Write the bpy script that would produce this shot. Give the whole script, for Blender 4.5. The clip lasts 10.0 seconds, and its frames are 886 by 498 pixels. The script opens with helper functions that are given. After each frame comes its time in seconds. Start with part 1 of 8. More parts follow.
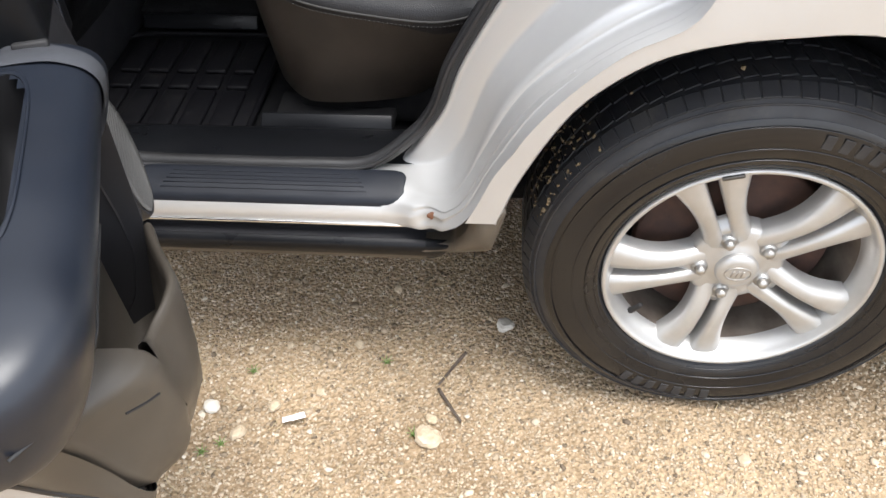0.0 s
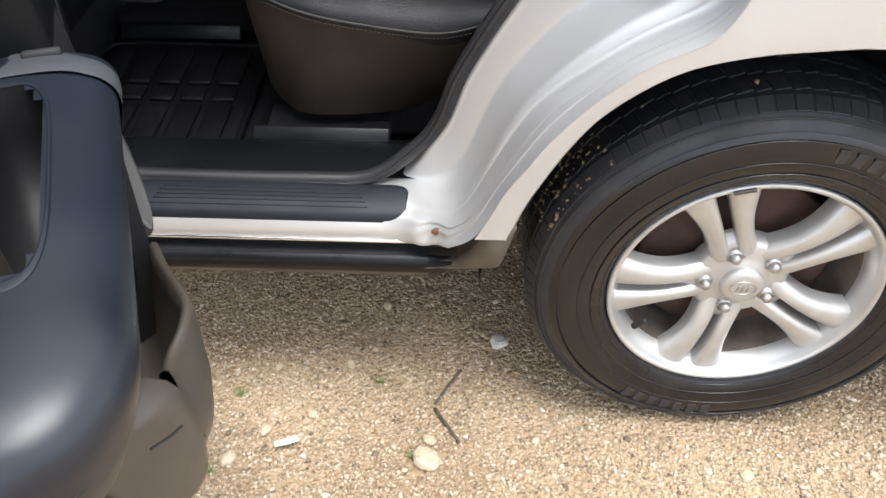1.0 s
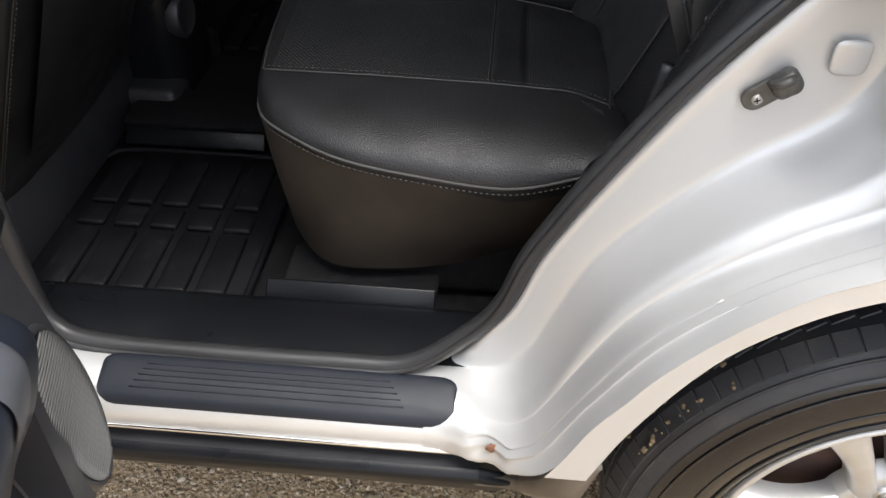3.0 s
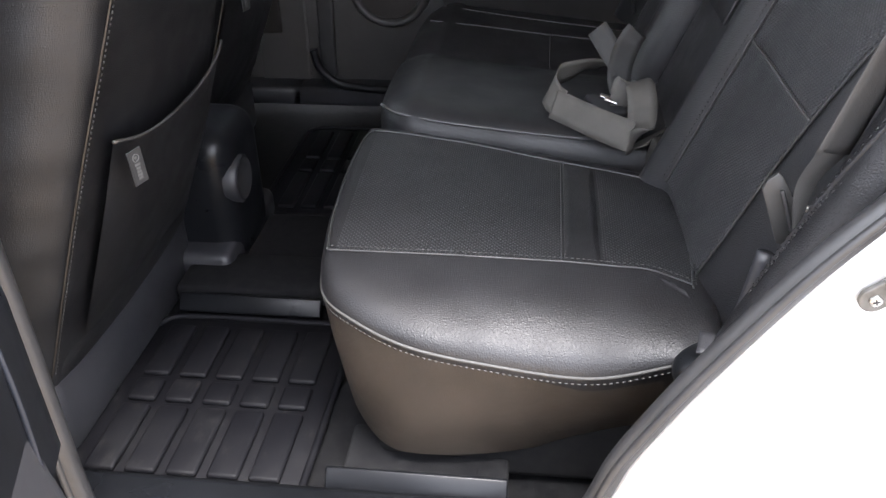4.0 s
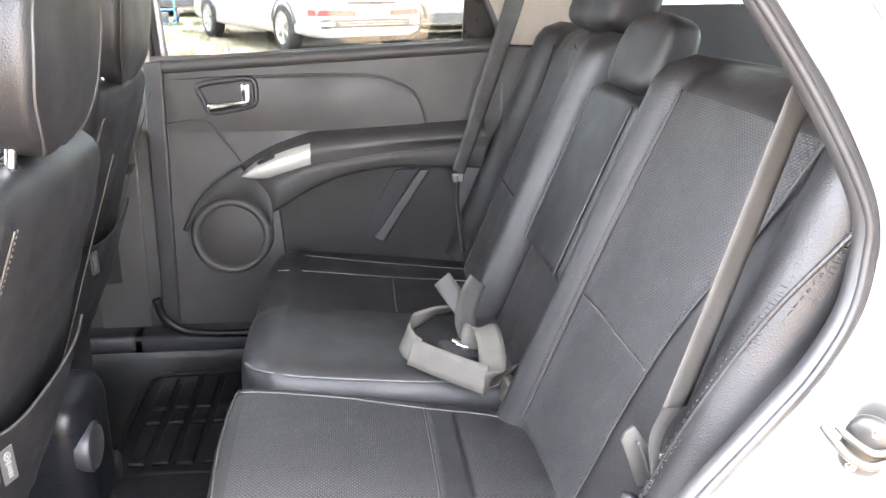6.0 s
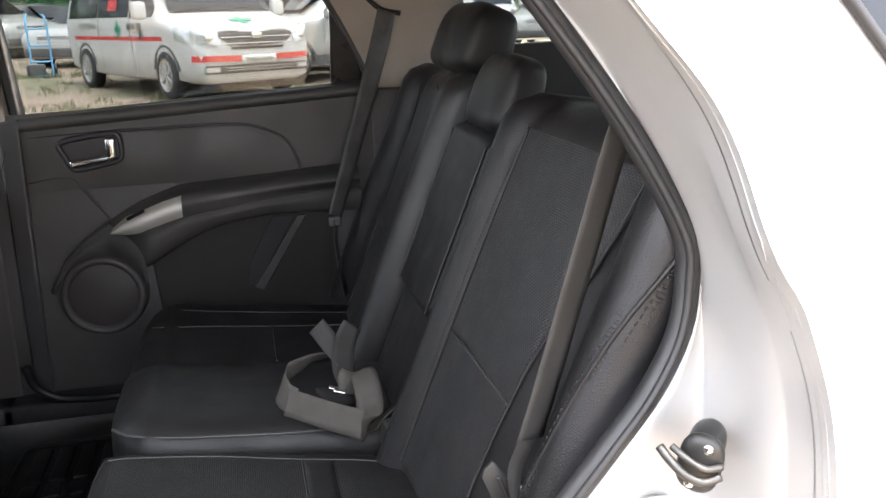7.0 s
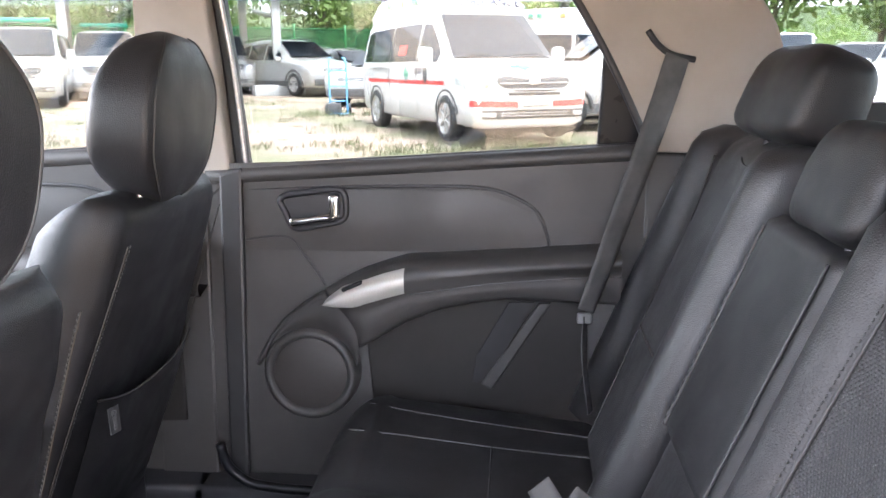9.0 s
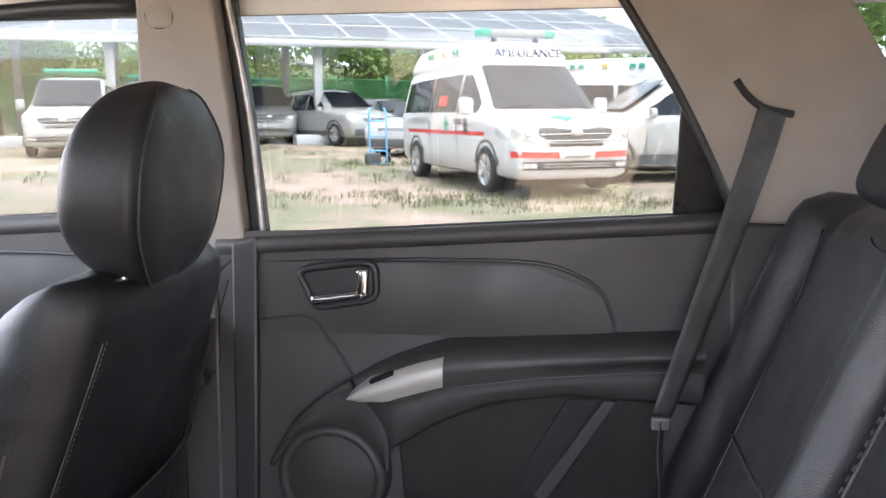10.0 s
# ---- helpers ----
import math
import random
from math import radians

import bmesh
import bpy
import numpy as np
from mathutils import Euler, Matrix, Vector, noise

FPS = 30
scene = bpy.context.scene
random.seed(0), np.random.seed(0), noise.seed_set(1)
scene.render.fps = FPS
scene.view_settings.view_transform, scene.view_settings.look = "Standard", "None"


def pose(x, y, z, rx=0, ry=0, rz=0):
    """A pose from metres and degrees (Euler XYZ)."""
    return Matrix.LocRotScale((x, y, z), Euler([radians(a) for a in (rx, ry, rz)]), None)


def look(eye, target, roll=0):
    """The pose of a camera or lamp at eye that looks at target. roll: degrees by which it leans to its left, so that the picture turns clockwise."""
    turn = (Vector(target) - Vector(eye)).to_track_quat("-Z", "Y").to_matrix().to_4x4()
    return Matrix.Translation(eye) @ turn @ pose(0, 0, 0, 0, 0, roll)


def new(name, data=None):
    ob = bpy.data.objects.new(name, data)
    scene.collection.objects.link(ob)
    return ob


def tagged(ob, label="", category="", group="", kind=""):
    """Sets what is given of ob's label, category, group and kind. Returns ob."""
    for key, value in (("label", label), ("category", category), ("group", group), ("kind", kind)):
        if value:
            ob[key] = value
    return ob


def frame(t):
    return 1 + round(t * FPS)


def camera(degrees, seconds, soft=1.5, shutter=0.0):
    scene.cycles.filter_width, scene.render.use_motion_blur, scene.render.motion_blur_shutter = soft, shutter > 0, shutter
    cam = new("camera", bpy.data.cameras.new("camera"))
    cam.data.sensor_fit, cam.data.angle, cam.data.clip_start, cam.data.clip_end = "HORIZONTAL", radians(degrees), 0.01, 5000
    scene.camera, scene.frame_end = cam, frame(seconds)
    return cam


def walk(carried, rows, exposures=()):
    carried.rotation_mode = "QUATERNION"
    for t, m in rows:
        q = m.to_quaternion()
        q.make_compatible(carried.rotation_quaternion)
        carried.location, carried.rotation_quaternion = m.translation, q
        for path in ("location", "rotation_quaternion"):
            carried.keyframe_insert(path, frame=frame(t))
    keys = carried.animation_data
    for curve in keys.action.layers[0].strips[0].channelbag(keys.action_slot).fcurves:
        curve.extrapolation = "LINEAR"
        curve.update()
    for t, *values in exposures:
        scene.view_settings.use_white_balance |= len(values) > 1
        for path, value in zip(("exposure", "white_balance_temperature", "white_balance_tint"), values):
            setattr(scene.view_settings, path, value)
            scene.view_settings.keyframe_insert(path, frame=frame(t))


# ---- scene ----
cam = camera(55.8, 10.0)
PATH = [
    (0, (-0.381, -0.947, 1.298), (-0.52, 0.505, -0.071), -1.8),
    (0.5, (-0.423, -0.957, 1.292), (-0.587, 0.44, -0.13), -1.3),
    (1, (-0.467, -0.92, 1.279), (-0.489, 0.557, -0.069), 0.9),
    (1.5, (-0.475, -0.798, 1.269), (-0.477, 0.688, -0.069), 1.8),
    (2, (-0.458, -0.683, 1.255), (-0.473, 0.805, -0.082), 2.1),
    (2.2, (-0.466, -0.656, 1.244), (-0.497, 0.84, -0.083), 2.2),
    (3.3, (-0.527, -0.524, 1.246), (-0.677, 1.031, -0.003), 0.2),
    (3.5, (-0.54, -0.5, 1.256), (-0.716, 1.087, 0.051), -0.5),
    (4, (-0.562, -0.47, 1.273), (-0.775, 1.213, 0.215), -1.2),
    (4.5, (-0.565, -0.464, 1.292), (-0.77, 1.294, 0.362), -0.6),
    (5, (-0.563, -0.458, 1.317), (-0.742, 1.36, 0.502), -0.5),
    (5.5, (-0.604, -0.475, 1.343), (-0.706, 1.393, 0.636), 0.1),
    (6, (-0.628, -0.508, 1.375), (-0.419, 1.38, 0.749), 0.3),
    (6.2, (-0.611, -0.522, 1.378), (-0.263, 1.354, 0.778), -0.2),
    (7.3, (-0.54, -0.521, 1.388), (-0.103, 1.361, 0.87), -1.7),
    (7.5, (-0.51, -0.499, 1.385), (-0.197, 1.412, 0.888), -1.4),
    (8, (-0.47, -0.413, 1.388), (-0.36, 1.516, 0.868), 0.5),
    (8.5, (-0.485, -0.253, 1.382), (-0.542, 1.688, 0.902), -0.5),
    (9, (-0.505, -0.09, 1.379), (-0.681, 1.855, 0.949), -0.4),
    (9.5, (-0.522, 0.094, 1.375), (-0.739, 2.05, 1.018), -0.4),
    (10, (-0.543, 0.166, 1.387), (-0.811, 2.122, 1.071), -0.3),
]
walk(cam, [(t, look(eye, target, roll)) for t, eye, target, roll in PATH],
     exposures=[(0,1.43,6300,10),(0.5,1.38,6350,10),(1,1.43,6250,10),(2,1.44,6350,9.5),(3.5,2.0,6400,11),(4,3.5,6250,13),(4.5,4.8,6250,12.5),(5,5.2,6300,12),(5.5,5.35,6400,12.5),(6.2,5.35,6400,13),
                (7.3,2.85,6500,12.5),(8,3.5,6350,13),(8.5,4.25,6000,16),(9,4.65,6150,16.5),(9.5,4.2,6400,14),(10,4.05,6150,16.5)])

# ---- world and sun ----
world = bpy.data.worlds.new("sky")
scene.world = world
world.use_nodes = True
wn, wl = world.node_tree.nodes, world.node_tree.links
wn.clear()
w_out = wn.new("ShaderNodeOutputWorld")
w_sky = wn.new("ShaderNodeTexSky")
w_sky.sky_type, w_sky.sun_disc = "NISHITA", False
SUN_ELEVATION, SUN_AZIMUTH = 73.0, 132.0
w_sky.sun_elevation, w_sky.sun_rotation = radians(SUN_ELEVATION), radians(SUN_AZIMUTH)
w_sky.air_density, w_sky.dust_density, w_sky.ozone_density = 1.0, 3.0, 1.0
w_bg = wn.new("ShaderNodeBackground")
w_bg.inputs["Strength"].default_value = 0.11
w_cloud = wn.new("ShaderNodeBackground")
w_cloud.inputs["Color"].default_value = (0.945, 0.96, 1.0, 1)
w_cloud.inputs["Strength"].default_value = 1.0
w_co = wn.new("ShaderNodeTexCoord")
w_no = wn.new("ShaderNodeTexNoise")
w_no.inputs["Scale"].default_value, w_no.inputs["Detail"].default_value = 2.2, 6.0
w_ra = wn.new("ShaderNodeMapRange")
w_ra.inputs["From Min"].default_value, w_ra.inputs["From Max"].default_value = 0.38, 0.58
w_ra.inputs["To Min"].default_value, w_ra.inputs["To Max"].default_value = 0.35, 0.95
w_mx = wn.new("ShaderNodeMixShader")
wl.new(w_co.outputs["Generated"], w_no.inputs["Vector"])
wl.new(w_no.outputs["Fac"], w_ra.inputs["Value"])
wl.new(w_ra.outputs["Result"], w_mx.inputs["Fac"])
wl.new(w_sky.outputs["Color"], w_bg.inputs["Color"])
wl.new(w_bg.outputs["Background"], w_mx.inputs[1])
wl.new(w_cloud.outputs["Background"], w_mx.inputs[2])
wl.new(w_mx.outputs["Shader"], w_out.inputs["Surface"])

sun_data = bpy.data.lights.new("sun", "SUN")
sun_data.energy, sun_data.angle, sun_data.color = 2.0, radians(28), (1.0, 0.955, 0.90)
sun_ob = new("sun", sun_data)
_el, _az = radians(SUN_ELEVATION), radians(SUN_AZIMUTH)
sun_dir = Vector((math.sin(_az) * math.cos(_el), math.cos(_az) * math.cos(_el), math.sin(_el)))
sun_ob.matrix_world = look(sun_dir * 60, (0, 0, 0))

# ---- materials ----
class Mat:
    """A node material built step by step."""
    def __init__(self, name, color=(0.5, 0.5, 0.5), rough=0.5, metal=0.0, spec=0.5, coat=0.0, coat_rough=0.1):
        self.m = bpy.data.materials.new(name)
        self.m.use_nodes = True
        self.n, self.l = self.m.node_tree.nodes, self.m.node_tree.links
        self.b = self.n["Principled BSDF"]
        self.set("Base Color", (*color, 1))
        self.set("Roughness", rough)
        self.set("Metallic", metal)
        self.set("Specular IOR Level", spec)
        self.set("Coat Weight", coat)
        self.set("Coat Roughness", coat_rough)
        self.coord = None

    def set(self, key, value):
        self.b.inputs[key].default_value = value
        return self

    def pos(self):
        if self.coord is None:
            self.coord = self.n.new("ShaderNodeTexCoord").outputs["Object"]
        return self.coord

    def scaled(self, s):
        m = self.n.new("ShaderNodeMapping")
        m.inputs["Scale"].default_value = s if hasattr(s, "__len__") else (s, s, s)
        self.l.new(self.pos(), m.inputs["Vector"])
        return m.outputs["Vector"]

    def noise(self, scale, detail=4.0, rough=0.55, stretch=(1, 1, 1)):
        t = self.n.new("ShaderNodeTexNoise")
        t.inputs["Scale"].default_value, t.inputs["Detail"].default_value = scale, detail
        t.inputs["Roughness"].default_value = rough
        self.l.new(self.scaled(stretch), t.inputs["Vector"])
        return t.outputs["Fac"]

    def voronoi(self, scale, feature="F1", stretch=(1, 1, 1), out="Distance", rnd=1.0):
        t = self.n.new("ShaderNodeTexVoronoi")
        t.feature = feature
        t.inputs["Scale"].default_value = scale
        t.inputs["Randomness"].default_value = rnd
        self.l.new(self.scaled(stretch), t.inputs["Vector"])
        return t.outputs[out]

    def ramp(self, fac, stops):
        r = self.n.new("ShaderNodeValToRGB")
        while len(r.color_ramp.elements) < len(stops):
            r.color_ramp.elements.new(0.5)
        for e, (p, c) in zip(r.color_ramp.elements, stops):
            e.position, e.color = p, (*c, 1) if len(c) == 3 else c
        self.l.new(fac, r.inputs["Fac"])
        return r.outputs["Color"]

    def rng(self, fac, a, b, c, d):
        r = self.n.new("ShaderNodeMapRange")
        for k, v in zip(("From Min", "From Max", "To Min", "To Max"), (a, b, c, d)):
            r.inputs[k].default_value = v
        self.l.new(fac, r.inputs["Value"])
        return r.outputs["Result"]

    def mix(self, fac, a, b, mode="MIX"):
        x = self.n.new("ShaderNodeMix")
        x.data_type, x.blend_type = "RGBA", mode
        for sock, v in ((x.inputs[0], fac), (x.inputs[6], a), (x.inputs[7], b)):
            if isinstance(v, bpy.types.NodeSocket):
                self.l.new(v, sock)
            elif isinstance(v, (int, float)):
                sock.default_value = v
            else:
                sock.default_value = (*v, 1)
        return x.outputs[2]

    def color(self, sock):
        self.l.new(sock, self.b.inputs["Base Color"])
        return self

    def to(self, key, sock):
        self.l.new(sock, self.b.inputs[key])
        return self

    def bump(self, fac, strength, dist):
        b = self.n.new("ShaderNodeBump")
        b.inputs["Strength"].default_value, b.inputs["Distance"].default_value = strength, dist
        self.l.new(fac, b.inputs["Height"])
        old = self.b.inputs["Normal"]
        if old.is_linked:
            self.l.new(old.links[0].from_socket, b.inputs["Normal"])
        self.l.new(b.outputs["Normal"], old)
        return self

    def mottle(self, c1, c2, scale, detail=5):
        return self.color(self.ramp(self.noise(scale, detail), [(0.3, c1), (0.7, c2)]))


def leather(name, base, rough, grain=330):
    k = Mat(name, base, rough, spec=0.5)
    dark = tuple(c * 0.75 for c in base)
    light = tuple(min(1, c * 1.35 + 0.002) for c in base)
    k.mottle(dark, light, 9)
    k.to("Roughness", k.rng(k.noise(14, 5), 0.3, 0.7, rough - 0.07, rough + 0.1))
    k.bump(k.voronoi(grain, "DISTANCE_TO_EDGE"), 0.55, 0.0011)
    k.bump(k.noise(150, 4, 0.6), 0.15, 0.0012)
    k.bump(k.noise(26, 3), 0.12, 0.003)
    return k


def perforated(name, base, rough, axes="XY"):
    k = leather(name, base, rough, 420)
    sep = k.n.new("ShaderNodeSeparateXYZ")
    k.l.new(k.pos(), sep.inputs[0])
    flat = k.n.new("ShaderNodeCombineXYZ")
    for a, b in zip(axes, "XY"):
        k.l.new(sep.outputs[a], flat.inputs[b])
    turn = k.n.new("ShaderNodeMapping")
    turn.inputs["Rotation"].default_value = (0, 0, radians(45))
    k.l.new(flat.outputs[0], turn.inputs["Vector"])
    vor = k.n.new("ShaderNodeTexVoronoi")
    vor.voronoi_dimensions = "2D"
    vor.inputs["Scale"].default_value, vor.inputs["Randomness"].default_value = 225, 0.0
    k.l.new(turn.outputs[0], vor.inputs["Vector"])
    d = vor.outputs["Distance"]
    hole = k.rng(d, 0.22, 0.32, 1.0, 0.0)
    k.color(k.mix(hole, base, (0.042, 0.042, 0.043)))
    k.bump(k.rng(d, 0.15, 0.38, 0.0, 1.0), 0.5, 0.0014)
    return k


def plastic(name, base, rough, grain=900, strength=0.25):
    k = Mat(name, base, rough, spec=0.45)
    k.mottle(tuple(c * 0.82 for c in base), tuple(c * 1.2 for c in base), 6)
    k.to("Roughness", k.rng(k.noise(11, 6), 0.3, 0.7, rough - 0.08, rough + 0.12))
    k.bump(k.voronoi(grain, "DISTANCE_TO_EDGE"), strength, 0.0005)
    return k


def paint(name, base, metal, rough, coat=0.6):
    k = Mat(name, base, rough, metal, coat=coat, coat_rough=0.12)
    k.color(k.mix(k.rng(k.noise(5, 6, 0.65), 0.42, 0.75, 0, 0.35), base, tuple(c * 0.82 for c in base)))
    k.to("Roughness", k.rng(k.noise(9, 6), 0.3, 0.7, rough - 0.05, rough + 0.12))
    k.bump(k.noise(1800, 1), 0.03, 0.0002)
    return k


LEATHER = leather("black_leather", (0.0104, 0.0102, 0.0112), 0.44)
LEATHER.set("Specular IOR Level", 0.42)
LEATHER_CREASED = leather("creased_black_leather", (0.0152, 0.0150, 0.0158), 0.36)
LEATHER_CREASED.set("Specular IOR Level", 0.5)
LEATHER_CREASED.bump(LEATHER_CREASED.noise(45, 3, 0.5, (1, 1, 0.35)), 0.22, 0.004)
LEATHER_SOFT = leather("worn_black_leather", (0.0095, 0.0094, 0.0102), 0.43, 420)
LEATHER_SOFT.set("Specular IOR Level", 0.42)
PERF = perforated("perforated_black_leather", (0.0108, 0.0107, 0.0116), 0.38)
PERF.set("Specular IOR Level", 0.42)
# base raised above PERF for the sky that the backrests reflect
PERF_BACK = perforated("sky_lit_perforated_back_leather", (0.021, 0.0208, 0.0222), 0.42, "YZ")
PERF_BACK.set("Specular IOR Level", 0.5)
VINYL = leather("brown_black_vinyl", (0.029, 0.0225, 0.017), 0.48, 500)
PLASTIC = plastic("black_plastic", (0.021, 0.0212, 0.024), 0.45)
PLASTIC_SMOOTH = plastic("smooth_black_plastic", (0.0062, 0.0067, 0.0080), 0.33, 1400, 0.12)
PLASTIC_SMOOTH.set("Specular IOR Level", 0.22)
PLASTIC_GREY = plastic("dark_grey_plastic", (0.09, 0.09, 0.088), 0.55)
PLASTIC_TRIM = plastic("charcoal_trim", (0.034, 0.032, 0.0305), 0.5)
# charcoal trim colour darkened for the shade below the armrest
POCKET = plastic("shaded_door_pocket", (0.016, 0.0145, 0.013), 0.6)
POCKET.set("Specular IOR Level", 0.25)
SPEAKER_MESH = plastic("brown_black_speaker_mesh", (0.024, 0.0205, 0.018), 0.6, 420, 0.6)
PLASTIC_WORN = plastic("worn_grey_plastic", (0.011, 0.013, 0.018), 0.46, 1200, 0.15)
PLASTIC_WORN.set("Specular IOR Level", 0.26)
DOOR_SOFT = plastic("soft_door_plastic", (0.011, 0.014, 0.021), 0.36, 1400, 0.12)
# taupe is warm ground bounce painted into the black lower door trim
DOOR_LOW = plastic("ground_lit_door_plastic", (0.062, 0.054, 0.044), 0.40, 1300, 0.15)
# brown-grey is the ground's reflection painted on dark cladding and sill underside
CLADDING = plastic("ground_lit_plastic", (0.095, 0.081, 0.064), 0.45, 1300, 0.2)
BEZEL_GREY = plastic("grey_bezel_plastic", (0.062, 0.066, 0.075), 0.42, 1300, 0.12)
SATIN = Mat("satin_silver_trim", (0.43, 0.415, 0.38), 0.38, 0.35)
SATIN.to("Roughness", SATIN.rng(SATIN.noise(30, 4), 0.3, 0.7, 0.28, 0.45))
SILVER = paint("silver_paint", (0.505, 0.505, 0.50), 0.42, 0.36, 0.3)
CHROME = Mat("chrome", (0.8, 0.79, 0.77), 0.09, 1.0)
CHROME.to("Roughness", CHROME.rng(CHROME.noise(40, 4), 0.3, 0.7, 0.05, 0.2))
ALLOY = Mat("silver_alloy", (0.60, 0.60, 0.585), 0.40, 0.6, coat=0.3)
ALLOY.mottle((0.42, 0.415, 0.40), (0.54, 0.54, 0.53), 12)
ALLOY.bump(ALLOY.noise(900, 2), 0.05, 0.0003)
STEEL = Mat("bare_steel", (0.42, 0.41, 0.39), 0.38, 0.9)
STEEL.mottle((0.32, 0.31, 0.29), (0.5, 0.49, 0.47), 60)
MUD = Mat("dry_mud", (0.20, 0.15, 0.085), 0.95)
MUD.mottle((0.08, 0.06, 0.035), (0.19, 0.14, 0.08), 120)
RUST_DARK = Mat("dark_rusty_iron", (0.06, 0.034, 0.026), 0.8, 0.2)
RUST_DARK.mottle((0.04, 0.026, 0.022), (0.095, 0.05, 0.036), 25)
STEEL_DARK = Mat("dull_dark_steel", (0.10, 0.10, 0.095), 0.45, 0.8)
STEEL_DARK.mottle((0.07, 0.068, 0.065), (0.13, 0.127, 0.12), 60)
BRAKE_DUST = Mat("brake_dust", (0.13, 0.105, 0.085), 0.7, 0.3)
BRAKE_DUST.mottle((0.08, 0.062, 0.05), (0.20, 0.17, 0.14), 18)
# steel set very dark so the latch holds its form under high exposure
LATCH_STEEL = Mat("darkened_latch_steel", (0.030, 0.029, 0.028), 0.35, 0.3)
LATCH_STEEL.mottle((0.02, 0.02, 0.019), (0.045, 0.043, 0.041), 40)
RUST = Mat("rusty_iron", (0.16, 0.07, 0.035), 0.85)
RUST.mottle((0.09, 0.045, 0.028), (0.26, 0.115, 0.06), 30)
RUBBER = Mat("tyre_rubber", (0.016, 0.017, 0.019), 0.55)
RUBBER.color(RUBBER.mix(RUBBER.rng(RUBBER.noise(16, 6, 0.65), 0.5, 0.75, 0, 0.5), (0.017, 0.018, 0.021), (0.070, 0.064, 0.054)))
RUBBER.to("Roughness", RUBBER.rng(RUBBER.noise(7, 5), 0.35, 0.65, 0.38, 0.72))
RUBBER.bump(RUBBER.noise(240, 4), 0.25, 0.001)
SIDEWALL = Mat("tyre_sidewall", (0.016, 0.016, 0.017), 0.32)
SIDEWALL.color(SIDEWALL.mix(SIDEWALL.rng(SIDEWALL.noise(9, 6, 0.6), 0.5, 0.75, 0, 0.35), (0.007, 0.007, 0.008), (0.03, 0.026, 0.021)))
SIDEWALL.to("Roughness", SIDEWALL.rng(SIDEWALL.noise(5, 4), 0.35, 0.65, 0.14, 0.32))
SEAL = plastic("rubber_seal", (0.022, 0.022, 0.023), 0.40, 1500, 0.1)
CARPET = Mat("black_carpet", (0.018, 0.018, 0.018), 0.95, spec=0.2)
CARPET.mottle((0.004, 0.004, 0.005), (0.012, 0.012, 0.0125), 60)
CARPET.bump(CARPET.noise(700, 3), 0.8, 0.002)
MAT_RUBBER = Mat("dusty_rubber_mat", (0.03, 0.03, 0.03), 0.6, spec=0.22)
MAT_RUBBER.color(MAT_RUBBER.mix(MAT_RUBBER.rng(MAT_RUBBER.noise(13, 7, 0.7), 0.5, 0.78, 0, 0.7), (0.003, 0.003, 0.0045), (0.013, 0.013, 0.014)))
MAT_RUBBER.color(MAT_RUBBER.mix(MAT_RUBBER.rng(MAT_RUBBER.noise(42, 8, 0.75, (1, 0.45, 1)), 0.56, 0.74, 0, 0.6), MAT_RUBBER.b.inputs["Base Color"].links[0].from_socket, (0.038, 0.037, 0.036)))
MAT_RUBBER.bump(MAT_RUBBER.noise(500, 3), 0.3, 0.001)
HEADLINER = Mat("beige_trim", (0.29, 0.257, 0.228), 0.8, spec=0.3)
HEADLINER.mottle((0.265, 0.232, 0.203), (0.315, 0.278, 0.245), 7)
HEADLINER.bump(HEADLINER.noise(900, 2), 0.2, 0.0006)
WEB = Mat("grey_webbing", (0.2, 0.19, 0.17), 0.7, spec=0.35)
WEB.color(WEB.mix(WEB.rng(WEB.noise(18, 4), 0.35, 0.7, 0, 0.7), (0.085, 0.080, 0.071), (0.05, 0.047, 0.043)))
WEB.bump(WEB.noise(420, 2, 0.5, (1, 4, 1)), 0.5, 0.0008)
WEB_DARK = Mat("black_webbing", (0.06, 0.06, 0.06), 0.65, spec=0.35)
WEB_DARK.mottle((0.045, 0.045, 0.045), (0.085, 0.083, 0.08), 20)
PLASTIC_WEB = plastic("light_grey_plastic", (0.024, 0.0235, 0.0225), 0.55)
# darker copy of WEB: dim light on these straps put into the colour
WEB_SHADE = Mat("shaded_grey_webbing", (0.033, 0.0325, 0.0315), 0.65, spec=0.35)
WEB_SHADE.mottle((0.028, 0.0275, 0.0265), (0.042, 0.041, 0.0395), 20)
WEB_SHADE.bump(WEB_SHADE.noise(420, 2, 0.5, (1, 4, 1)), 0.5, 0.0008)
PIPING = Mat("pale_grey_piping", (0.032, 0.032, 0.031), 0.38)
THREAD = Mat("grey_thread", (0.05, 0.049, 0.047), 0.7)
THREAD_DARK = Mat("dark_thread", (0.026, 0.026, 0.026), 0.6)
TANPIPE = Mat("brown_piping", (0.026, 0.020, 0.015), 0.55)
WHITE_LABEL = Mat("white_print", (0.08, 0.08, 0.079), 0.6)
# near-black that puts the shade of deep hollows into the colour
PIT = plastic("hollow_shade_plastic", (0.004, 0.004, 0.005), 0.6)
BLACK_LABEL = Mat("black_woven_label", (0.015, 0.015, 0.016), 0.7)


